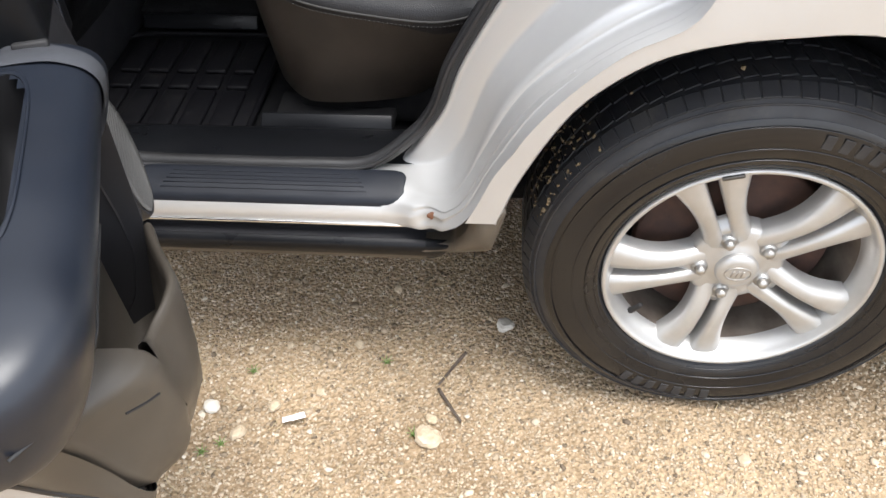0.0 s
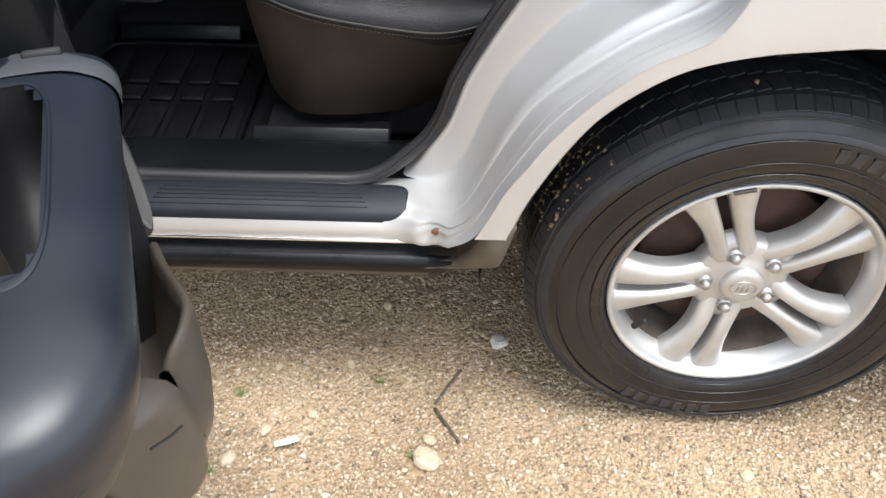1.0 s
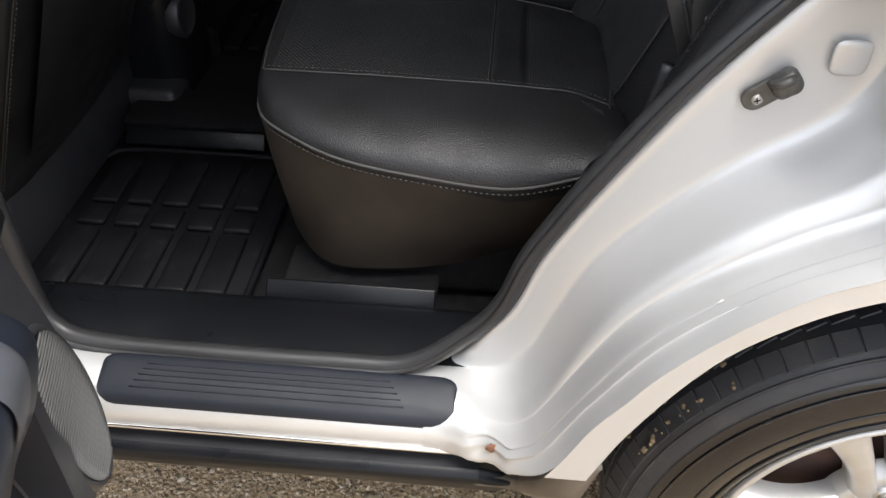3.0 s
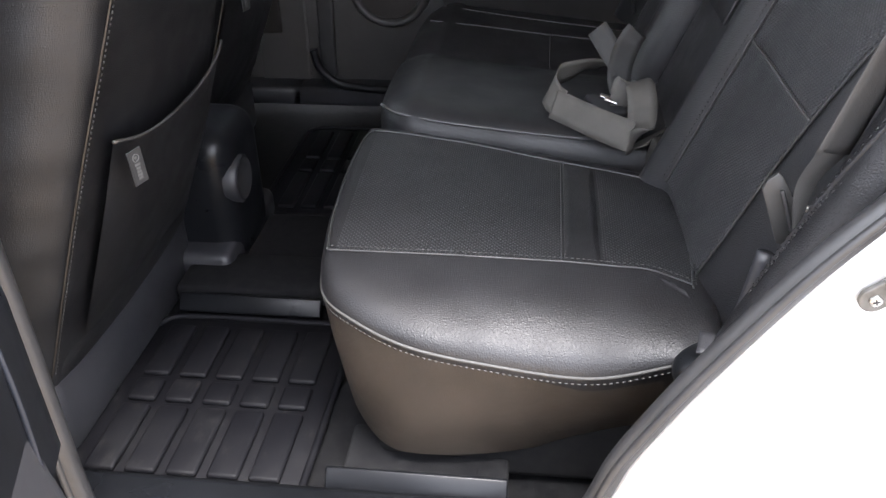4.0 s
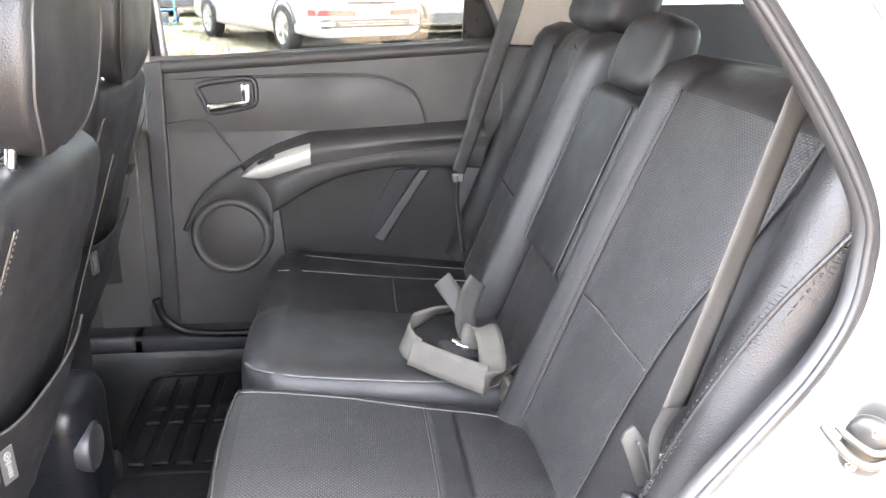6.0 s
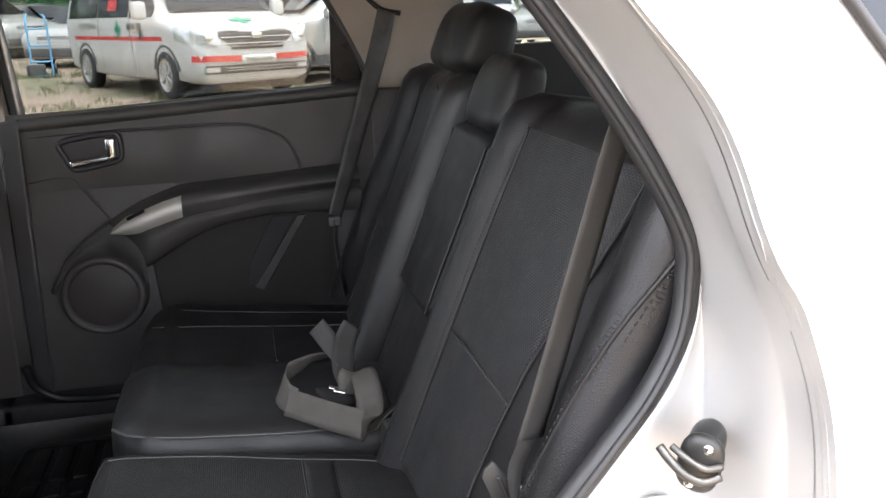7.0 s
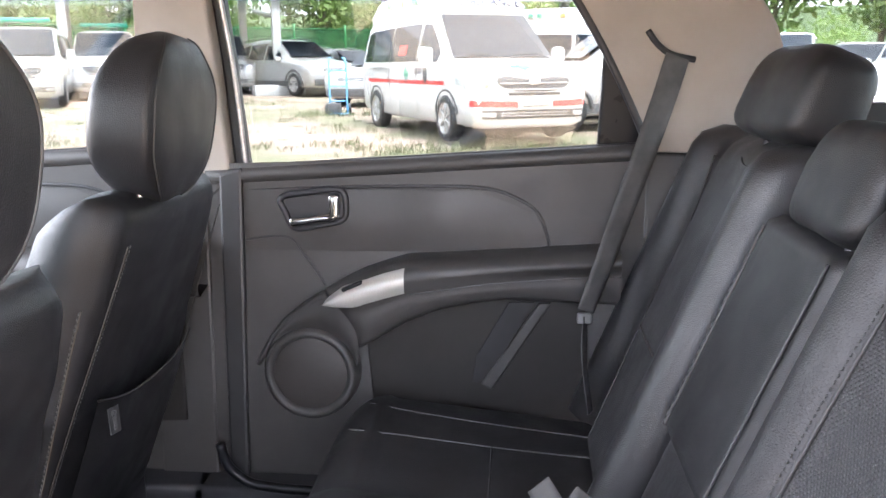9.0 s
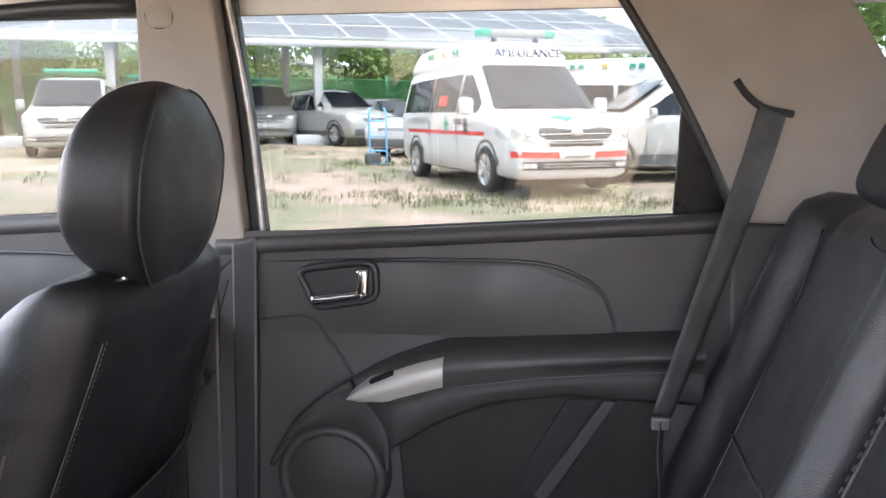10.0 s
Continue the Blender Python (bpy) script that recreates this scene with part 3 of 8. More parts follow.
for a0, cx, cy in ((0, -0.562, 0.110), (90, -0.958, 0.110), (180, -0.958, 0.081), (270, -0.562, 0.081)):
    for k in range(5):
        a = radians(a0 + 22.5 * k)
        plate_pts.append((cx + 0.024 * math.cos(a), cy + 0.0145 * math.sin(a)))


def sill_top(y):
    pts = sorted(SILL_PROFILE[:6])
    return float(np.interp(y, [p[0] for p in pts], [p[1] for p in pts]))


plate_rows = []
for k, lift in ((1.0, 0.0003), (0.985, 0.0030), (0.95, 0.0042), (0.85, 0.0046), (0.7, 0.0047), (0.5, 0.0047), (0.3, 0.0047), (0.1, 0.0047), (0.0, 0.0047)):
    plate_rows.append([Vector((-0.76 + (x + 0.76) * (1 - (1 - k) * 0.3 if k > 0.8 else 0.94 * k / 0.8), 0.0955 + (y - 0.0955) * k, sill_top(0.0955 + (y - 0.0955) * k) + lift)) for x, y in plate_pts])
scuff = part("scuff_plate", grid(plate_rows, cu=True), PLASTIC_WORN, car, "worn dark scuff plate with raised ribs")
for k in range(5):
    yy = 0.081 + 0.0072 * k
    part("rib", tube([(-0.94 + 0.004 * k, yy, sill_top(yy) + 0.0048), (-0.76, yy, sill_top(yy) + 0.005), (-0.60 - 0.005 * k, yy, sill_top(yy) + 0.0048)], 0.0009, 6, 24), PLASTIC_WORN, scuff)

# weather seal round the opening
SEAL_PATH = [(-1.10, 0.16, 1.3), (-1.088, 0.16, 1.0), (-1.082, 0.16, 0.75), (-1.075, 0.155, 0.53), (-1.055, 0.148, 0.475), (-1.0, 0.14, 0.46), (-0.86, 0.137, 0.458), (-0.7, 0.137, 0.459), (-0.6, 0.138, 0.466)] + [(x - 0.012, y + 0.004, z + 0.004) for x, y, z in SEAL_LINE[1:9]] + [(x - 0.012, y + 0.004, z) for x, y, z in SEAL_LINE[9:]]
part("weather_seal", tube(SEAL_PATH, 0.0125, 10, 200), SEAL, car, "black rubber door seal")
part("seal_lip", tube([(x - 0.004, y - 0.012, z - 0.001) for x, y, z in SEAL_PATH], 0.0045, 6, 200), SEAL, car)

# inner sill trim, floor, near B-pillar, roof
part("sill_trim", grid([[Vector((x, y, z)) for y, z in ((0.145, 0.458), (0.165, 0.463), (0.2, 0.461), (0.24, 0.456), (0.254, 0.449), (0.258, 0.43), (0.262, 0.39))] for x in [-1.2 + 0.72 * i / 16 for i in range(17)]]), PLASTIC_SMOOTH, car, "smooth black inner sill trim")
part("cabin_floor", rbox((2.2, 1.5, 0.04), 0.0, at=pose(-1.2, 0.94, 0.375)), CARPET, car, "black carpeted cabin floor")
part("floor_tunnel", rbox((1.6, 0.22, 0.06), 0.02, at=pose(-1.3, CAR_MID, 0.40)), CARPET, car)
part("seat_step", rbox((0.40, 1.2, 0.12), 0.03, at=pose(-0.38, 0.97, 0.42)), CARPET, car)
bp_rows = []
for i in range(20):
    z = 0.44 + 1.15 * i / 19
    y = max(0.03, skin(z) + 0.05)
    xf = -1.11 - 0.05 * max(0, z - 1.1)
    bp_rows.append([Vector((xf + dx, y + dy, z)) for dx, dy in ((-0.02, 0.2), (0.0, 0.15), (0.015, 0.11), (0.01, 0.06), (-0.04, 0.03), (-0.14, 0.02), (-0.16, 0.12), (-0.12, 0.2))])
part("b_pillar", grid(bp_rows, cu=True), PLASTIC, car, "black near B-pillar with trim")
roof_rows = []
for i in range(13):
    x = -1.84 + 2.70 * i / 12
    roof_rows.append([Vector((x, CAR_MID + (0.72 - 0.05 * abs((x + 0.49) / 1.35) ** 6) * math.sin(a), 1.645 + 0.06 * math.cos(a) - 0.03 * abs((x + 0.49) / 1.35) ** 3)) for a in [radians(-90 + 180 * k / 14) for k in range(15)]])
part("roof", grid(roof_rows), SILVER, car, "silver roof")
part("headliner", grid([[p - Vector((0, 0, 0.035)) for p in r] for r in roof_rows]), HEADLINER, car, "beige fabric headliner")

# striker on the jamb: a dark base plate with two screws and a bent loop
ST = pose(-0.265, 0.142, 0.8695) @ pose(0, 0, 0, 0, -38, 0) @ Matrix.Scale(0.70, 4)
striker = part("striker", outline([(0.022 + 0.017 * math.cos(radians(a)), 0.017 * math.sin(radians(a))) for a in range(-90, 91, 15)] + [(-0.022 + 0.017 * math.cos(radians(a)), 0.017 * math.sin(radians(a))) for a in range(90, 271, 15)], -0.008, ST, 0.002), STEEL_DARK, car, "steel door striker with two screws", smooth=False)
part("striker_boss", rough_up(blob((0.040, 0.030, 0.034), 0.6, 0.7, 20, 14), 0.0015, 60), STEEL_DARK, striker, at=ST @ pose(0.020, -0.014, 0.004))
part("striker_pin", tube([ST @ Vector(p) for p in ((0.006, -0.012, 0.012), (0.012, -0.028, 0.016), (0.026, -0.030, 0.014), (0.034, -0.016, 0.008))], 0.0045, 8, 24), STEEL_DARK, striker)
m = ST @ Matrix.Translation((-0.020, -0.009, -0.001))
screw = part("screw", blob((0.0145, 0.006, 0.0145), 0.6, 1, 16, 8), STEEL, striker, at=m)
for ry in (20, 110):
    part("screw_slot", rbox((0.008, 0.002, 0.0018), 0, at=pose(0, -0.0028, 0, 0, ry, 0)), BLACK_LABEL, screw)
# the latch striker higher on the jamb: a domed steel plate with a bent loop across it
LT = pose(-0.196, 0.080, 0.990, 0, 0, -40) @ pose(0, 0, 0, 0, 10, 0)
catch = part("latch_striker", blob((0.040, 0.020, 0.058), 0.7, 1.0, 28, 12), LATCH_STEEL, car, "dark steel latch striker with a bent loop", at=LT)
part("striker_loop", tube([(-0.036, -0.014, 0.010), (-0.024, -0.020, 0.004), (-0.008, -0.022, -0.004), (0.008, -0.020, -0.006), (0.020, -0.010, -0.001)], 0.0042, 8, 30), STEEL_DARK, catch)
part("striker_loop", tube([(-0.026, -0.010, 0.012), (-0.010, -0.017, 0.009), (0.006, -0.018, 0.006), (0.019, -0.008, 0.008)], 0.0034, 8, 30), STEEL_DARK, catch)
part("rivet", blob((0.010, 0.006, 0.010), 0.8, 1.0, 14, 8), CHROME, catch, at=pose(0.004, -0.007, 0.019))
part("rivet", blob((0.010, 0.006, 0.010), 0.8, 1.0, 14, 8), CHROME, catch, at=pose(-0.004, -0.007, -0.019))
part("latch_base", blob((0.034, 0.060, 0.050), 0.6, 1.0, 24, 12), LATCH_STEEL, catch, at=pose(0.0, 0.026, 0))
part("jamb_plug", blob((0.034, 0.006, 0.034), 0.5, 1, 20, 8), SILVER, car, at=pose(-0.205, 0.138, 0.905))

# dark fixed glass in the near quarter
qw = [(-0.17, 1.50), (-0.10, 1.40), (-0.046, 1.325), (-0.02, 1.305), (0.35, 1.31), (0.5, 1.33), (0.44, 1.5)]
qv = [panel_point(x, z) + Vector((0, -0.004, 0)) for x, z in qw]
bm = bmesh.new()
f = bm.faces.new([bm.verts.new(v) for v in qv])
part("quarter_glass", bm, DARK_GLASS, car, "dark rear quarter glass", smooth=False)
part("quarter_glass_rubber", tube(qv, 0.006, 6, 60, closed=True), SEAL, car)

# ---- rear wheel ----
wheel = part("wheel", lathe([(0.0, 0.10), (0.06, 0.10), (0.06, 0.2)], 32), STEEL, car, "five twin-spoke silver alloy wheel with a dusty black tyre", at=pose(0, 0.022, 0.335))
R_T = 0.344
prof = [(0.2, 0.2), (0.222, 0.218), (0.24, 0.228), (0.29, 0.236), (0.318, 0.228), (0.336, 0.21), (0.345, 0.19), (R_T, 0.16), (R_T, 0.075), (0.345, 0.045), (0.338, 0.028), (0.325, 0.012), (0.308, 0.002), (0.285, -0.004), (0.26, -0.003), (0.238, 0.002), (0.224, 0.010), (0.216, 0.018), (0.21, 0.03)]
part("tyre", lathe(prof, 128), RUBBER, wheel, "worn black road tyre with mud specks")
# glossy sidewall band, proud of the carcass
part("sidewall", lathe([(0.311, 0.0015), (0.307, -0.001), (0.285, -0.0065), (0.262, -0.0065), (0.238, -0.001), (0.223, 0.008)], 128), SIDEWALL, wheel, "shiny wet-looking sidewall")
lugs = []
for k in range(84):
    a = 2 * math.pi * k / 84
    m = Matrix.Rotation(-a, 4, "Y")
    for (r, y, tilt, sx, sy) in ((0.3380, 0.031, 62, 0.0240, 0.027), (0.3442, 0.072, 90, 0.0236, 0.036), (0.3442, 0.117, 90, 0.0232, 0.034), (0.3442, 0.160, 90, 0.0232, 0.034)):
        b = bm_data(rbox((sx + 0.0015 * math.sin(k * 2.4), sy, 0.0045), 0.001, 1))
        lugs.append(moved(b, m @ Matrix.Translation((0, y, r)) @ pose(0, 0, 0, 90 - tilt, 0, 12 if y > 0.05 else 0)))
tagged(part("tread", join(*lugs), RUBBER, wheel, smooth=False), kind="stuff")
for rr, yy, w in ((0.3005, -0.0045, 0.0016), (0.2655, -0.0068, 0.0013), (0.2435, -0.0030, 0.0018), (0.2290, 0.0045, 0.0015)):
    part("sidewall_ridge", tube([(rr * math.cos(a), yy, rr * math.sin(a)) for a in [2 * math.pi * k / 48 for k in range(48)]], w, 6, 160, closed=True), SIDEWALL, wheel)
part("tread_ring", tube([(0.3265 * math.cos(a), 0.0125, 0.3265 * math.sin(a)) for a in [2 * math.pi * k / 48 for k in range(48)]], 0.002, 6, 160, closed=True), RUBBER, wheel)
part("rim_flange", lathe([(0.2145, 0.024), (0.217, 0.016), (0.2175, 0.011), (0.215, 0.0075), (0.211, 0.0075), (0.208, 0.011), (0.206, 0.018), (0.202, 0.026), (0.196, 0.036), (0.193, 0.050)], 128), ALLOY, wheel, "silver rim flange")
part("barrel", lathe([(0.193, 0.050), (0.191, 0.062), (0.188, 0.1), (0.183, 0.2)], 96), BRAKE_DUST, wheel, "rim barrel brown with brake dust")
part("brake_disc", lathe([(0.0, 0.088), (0.156, 0.088), (0.160, 0.092), (0.160, 0.112)], 64), RUST_DARK, wheel, "rusty brake disc")
part("brake_caliper", rbox((0.13, 0.05, 0.07), 0.012, at=pose(-0.10, 0.115, 0.07, 0, -55, 0)), RUST_DARK, wheel)
# near-black sheet added behind the brake for the dark hollow of the wheel
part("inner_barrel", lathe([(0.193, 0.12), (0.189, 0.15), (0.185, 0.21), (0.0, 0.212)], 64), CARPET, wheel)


def twin_spoke():
    """One pair of spokes pointing up, with the slot between them."""
    out = []
    for s in (-1, 1):
        rows = []
        for i in range(15):
            f = i / 14
            r = 0.050 + (0.203 - 0.050) * f
            inner = 0.0066 + 0.0022 * f
            outer = 0.0405 - 0.0045 * math.sin(math.pi * min(1, f * 1.25)) + 0.026 * f ** 3.2
            mid, hw = s * (inner + outer) / 2, (outer - inner) / 2
            y = 0.036 - 0.014 * f - 0.010 * math.sin(math.pi * f)
            ring = []
            for dx, dy in ((-1, 0.034), (-1, 0.010), (-0.85, 0.002), (-0.4, 0.0), (0.3, 0.0015), (0.75, 0.006), (1, 0.014), (1.08, 0.036)):
                ring.append(Vector((mid + s * hw * dx, y + dy, r)))
            rows.append(ring)
        v, fc = grid(rows)
        out.append((v, fc))
    web = [[Vector((x, y, r)) for x in (-0.012, 0, 0.012)] for r, y in ((0.05, 0.036), (0.075, 0.037), (0.088, 0.040), (0.096, 0.058))]
    return join(*out, grid(web))


# the floor of each slot near the hub
hub_prof = [(0.0, 0.03), (0.034, 0.03), (0.04, 0.034), (0.052, 0.037), (0.07, 0.037), (0.078, 0.043), (0.08, 0.07)]
part("hub_face", lathe(hub_prof, 64), ALLOY, wheel)
pair = None
for k in range(5):
    m = Matrix.Rotation(radians(-(112.2 - 72 * k) + 90), 4, "Y")
    if pair is None:
        pair = part("twin_spoke", twin_spoke(), ALLOY, wheel, "silver twin spoke", at=m)
        nut_m = mesh_of("lug_nut", *join(lathe([(0.0, -0.002), (0.007, -0.001), (0.0095, 0.003), (0.0095, 0.016)], 6), lathe([(0.0095, 0.009), (0.0135, 0.012), (0.0145, 0.02)], 24)))
        nut_m.materials.append(STEEL.m)
        socket_m = mesh_of("nut_socket", *lathe([(0.0165, 0.0), (0.0155, 0.004), (0.0155, 0.014), (0.0, 0.014)], 24))
        socket_m.materials.append(STEEL.m)
    else:
        part("twin_spoke", pair.data, ALLOY, wheel, "silver twin spoke", at=m)
    c = m @ Matrix.Translation((0, 0.0, 0.0572))
    part("lug_nut", nut_m, STEEL, wheel, at=c @ Matrix.Translation((0, 0.022, 0)))
    part("nut_socket", socket_m, STEEL, wheel, at=c @ Matrix.Translation((0, 0.0355, 0)))
cap = part("centre_cap", lathe([(0.0, 0.016), (0.022, 0.017), (0.031, 0.02), (0.0345, 0.025), (0.0345, 0.04)], 40), ALLOY, wheel, "silver centre cap with an oval emblem")
part("emblem", tube([(0.021 * math.cos(a), 0.0165, 0.0135 * math.sin(a)) for a in [2 * math.pi * k / 24 for k in range(24)]], 0.0012, 6, 48, closed=True), STEEL, cap)
for dx in (-0.008, 0.0, 0.008):
    part("emblem_bar", rbox((0.0035, 0.0015, 0.014), 0.0005, 1, at=pose(dx, 0.0155, 0, 0, 18, 0)), STEEL, cap)
part("valve_stem", tube([(-0.158, 0.02, -0.098), (-0.150, 0.012, -0.082), (-0.145, 0.008, -0.07)], lambda f: 0.006 - 0.002 * f, 8, 10), BLACK_LABEL, wheel, "black valve stem")
part("wheel_weight", rbox((0.032, 0.005, 0.006), 0.001, 1, at=Matrix.Rotation(radians(-104 + 90), 4, "Y") @ pose(0, 0.005, 0.2115)), STEEL_DARK, wheel, "corroded clip-on wheel weight")
# raised shapes on the sidewall where lettering stands
bar_mesh = mesh_of("sidewall_bar", *bm_data(rbox((0.0150, 0.0020, 0.0225), 0.0006, 1)))
bar_mesh.materials.append(RUBBER.m)
for base, step, count in ((238, 5.2, 7), (52, 5.2, 6)):
    for k in range(count):
        part("sidewall_bar", bar_mesh, RUBBER, wheel, smooth=False, at=Matrix.Rotation(radians(-(base + step * k) + 90), 4, "Y") @ pose(0, -0.0068, 0.284))
crumb_rng = np.random.default_rng(5)
crumbs = []
for k in range(120):
    a, y = radians(crumb_rng.uniform(136, 166)), crumb_rng.uniform(0.02, 0.15)
    r = (0.3445 if y > 0.05 else 0.3385) + 0.001
    s = crumb_rng.uniform(0.0012, 0.0038)
    crumbs.append(moved(bm_data(rbox((s * 2, s * 1.6, s * 1.4), s * 0.3, 1)), Matrix.Translation((r * math.cos(a), y, r * math.sin(a))) @ pose(0, 0, 0, *crumb_rng.uniform(0, 180, 3))))
tagged(part("dried_mud", join(*crumbs), MUD, wheel, "dry mud and grit stuck in the tread", smooth=False), kind="stuff")
for p, s in (((-0.248, 0.045, 0.226), 0.011), ((-0.06, 0.06, 0.352), 0.008), ((-0.2, 0.09, 0.29), 0.006)):
    part("mud_fleck", rough_up(blob((s, s, s), 1, 1, 10, 7), s * 0.35, 180), MUD, wheel, "dry brown mud fleck", at=Matrix.Translation(p))

# ---- rear bench: near single seat, and the wide section beyond it ----
WIDE = [(0.748, 0.5), (0.744, 0.64), (0.745, 0.695), (0.755, 0.717), (0.785, 0.733), (0.84, 0.738), (0.93, 0.738), (1.0, 0.733), (1.05, 0.722), (1.08, 0.708),
        (1.10, 0.706), (1.14, 0.71), (1.25, 0.714), (1.36, 0.713), (1.44, 0.706), (1.5, 0.69), (1.53, 0.65), (1.53, 0.5)]


def swept_cushion(profile, x_front, x_back, mid, slope=0.105):
    prof = even([(0, y, z) for y, z in profile], 70)
    rows = []
    for i in range(13):
        a = radians(90 - 90 * i / 12)
        k = max(0.02, math.cos(a)) ** 0.40
        rows.append([Vector((x_front + 0.085 - 0.085 * math.sin(a), mid + (p.y - mid) * k, 0.585 + (p.z - 0.585) * k + slope * (-0.52 - x_front - 0.04))) for p in prof])
    for i in range(1, 25):
        x = x_front + 0.085 + (x_back - x_front - 0.085) * i / 24
        rows.append([Vector((x, p.y, p.z + slope * min(-0.52 - x, -0.52 - x_front - 0.04))) for p in prof])
    return grid(rows)


def top_of(profile, y, x, slope=0.105):
    half = [p for p in profile if p[1] > 0.655]
    return float(np.interp(y, [p[0] for p in half], [p[1] for p in half])) + slope * (-0.52 - x)


def seat_top(x, y):
    """Height of the near cushion: nearly level along its outer seam, falling to the back along the inner one."""
    f = max(-0.1, min(1.1, (y - 0.40) / 0.29))
    near, far = 0.716 - 0.036 * (x + 0.52), 0.713 - 0.135 * (x + 0.53)
    return near + (far - near) * f + 0.004 * math.sin(math.pi * max(0, min(1, f)))


rear_seat = thing("rear_seat", "black leather rear car seat with perforated panels and pale stitching", "car seat")
# the edge that the piping follows round the cushion, the seam on its top, and the foot of its skirt
CUSHION_LIP = [(-0.352, 0.264, 0.692), (-0.40, 0.259, 0.679), (-0.493, 0.256, 0.655), (-0.614, 0.257, 0.666), (-0.70, 0.264, 0.679), (-0.768, 0.296, 0.688), (-0.812, 0.343, 0.686), (-0.831, 0.42, 0.682),
       (-0.836, 0.56, 0.682), (-0.830, 0.685, 0.69), (-0.81, 0.715, 0.70), (-0.65, 0.722, 0.69), (-0.50, 0.720, 0.675), (-0.40, 0.712, 0.66), (-0.345, 0.64, 0.66), (-0.335, 0.45, 0.67)]
TOP = [(-0.372, 0.352), (-0.42, 0.392), (-0.50, 0.397), (-0.61, 0.397), (-0.70, 0.391), (-0.765, 0.384), (-0.803, 0.382), (-0.819, 0.43), (-0.824, 0.56), (-0.818, 0.672), (-0.795, 0.702), (-0.65, 0.704),
       (-0.53, 0.686), (-0.42, 0.675), (-0.368, 0.655), (-0.362, 0.48)]
FOOT = [(-0.37, 0.37), (-0.42, 0.362), (-0.495, 0.345), (-0.605, 0.314), (-0.693, 0.304), (-0.742, 0.316), (-0.785, 0.366), (-0.812, 0.43), (-0.818, 0.56), (-0.812, 0.68)]
lip_loop = spline(CUSHION_LIP, 160, closed=True)
top_loop = [Vector((p.x, p.y, seat_top(p.x, p.y))) for p in spline([(x, y, 0) for x, y in TOP], 160, closed=True)]
rings = [[p + Vector((0, 0, -0.05)) + (Vector((-0.59, 0.5, 0)) - Vector((p.x, p.y, 0))) * 0.08 for p in lip_loop], [p + Vector((0, 0, -0.006)) for p in lip_loop]]
for k in range(11):
    a = math.pi / 2 * k / 10
    rings.append([Vector((p.x + (q.x - p.x) * (1 - math.cos(a)), p.y + (q.y - p.y) * (1 - math.cos(a)), p.z + (q.z - p.z) * math.sin(a))) + 0.0016 * noise.noise_vector(p * 22 + Vector((0, 0, k * 0.3))) * math.sin(2 * a) for p, q in zip(lip_loop, top_loop)])
for k in range(1, 15):
    f = k / 14
    ring_ = []
    for q in top_loop:
        x, y = q.x + (-0.59 - q.x) * f, q.y + (0.545 - q.y) * f
        ring_.append(Vector((x, y, seat_top(x, y))))
    rings.append(ring_)
cushion = part("cushion", grid(rings, cu=True), LEATHER, rear_seat, "black grained leather cushion with rolled edge")


def cushion_line(pts, lift=0.0012):
    return [(x, y, seat_top(x, y) + lift) for x, y in pts]


def panel_sheet(x0, x1, near, far, lift=0.0016):
    rows = []
    for i in range(21):
        x = x0 + (x1 - x0) * i / 20
        y0, y1 = near(x), far(x)
        edge = min(1.0, 6 * i / 20, 6 * (20 - i) / 20)
        rows.append([Vector((x, y0 + (y1 - y0) * j / 20, seat_top(x, y0 + (y1 - y0) * j / 20) + lift * min(edge, 6 * j / 20, 6 * (20 - j) / 20, 1.0) + 0.0006)) for j in range(21)])
    return grid(rows)


near_seam = lambda x: float(np.interp(x, [-0.81, -0.77, -0.68, -0.50, -0.42, -0.372], [0.386, 0.388, 0.393, 0.399, 0.394, 0.366]))
far_seam = lambda x: float(np.interp(x, [-0.81, -0.78, -0.65, -0.53, -0.44, -0.368], [0.688, 0.696, 0.695, 0.680, 0.672, 0.656]))
part("front_insert", panel_sheet(-0.806, -0.527, near_seam, far_seam), PERF, cushion, "perforated leather insert")
part("rear_insert", panel_sheet(-0.476, -0.368, near_seam, far_seam), PERF, cushion, "perforated leather insert")
part("cross_band", panel_sheet(-0.524, -0.479, near_seam, far_seam, 0.004), LEATHER_SOFT, cushion, "smooth raised leather band")
SEAMS = {"near": [(x, near_seam(x)) for x in (-0.815, -0.79, -0.74, -0.68, -0.6, -0.52, -0.46, -0.42, -0.375)],
         "far": [(x, far_seam(x)) for x in (-0.812, -0.79, -0.74, -0.65, -0.58, -0.53, -0.48, -0.44, -0.37)],
         "front": [(-0.815, 0.386), (-0.822, 0.45), (-0.825, 0.56), (-0.820, 0.66), (-0.812, 0.688)],
         "cross": [(-0.526, near_seam(-0.526)), (-0.526, 0.54), (-0.526, far_seam(-0.526))],
         "back": [(-0.374, 0.36), (-0.366, 0.45), (-0.364, 0.56), (-0.367, 0.655)]}
for key, pts in SEAMS.items():
    part("piping", tube(cushion_line(pts), 0.0014, 6, 60), PIPING, cushion, "pale raised piping")
    if key in ("near", "cross", "back"):
        part("stitching", dashes(cushion_line([(x + 0.004, y + 0.006) for x, y in pts], 0.0030), 0.004, 0.003, 0.0007), THREAD, cushion)
part("lip_piping", tube([(x, y, z) for x, y, z in CUSHION_LIP[:11]], 0.0021, 6, 110), THREAD, cushion, "raised edge piping")
lip_low = [Vector(p) + Vector((0, -0.001, -0.008)) for p in CUSHION_LIP[:9]]
part("lip_stitching", dashes(lip_low, 0.004, 0.003, 0.0008), THREAD, cushion)
skirt_rows = []
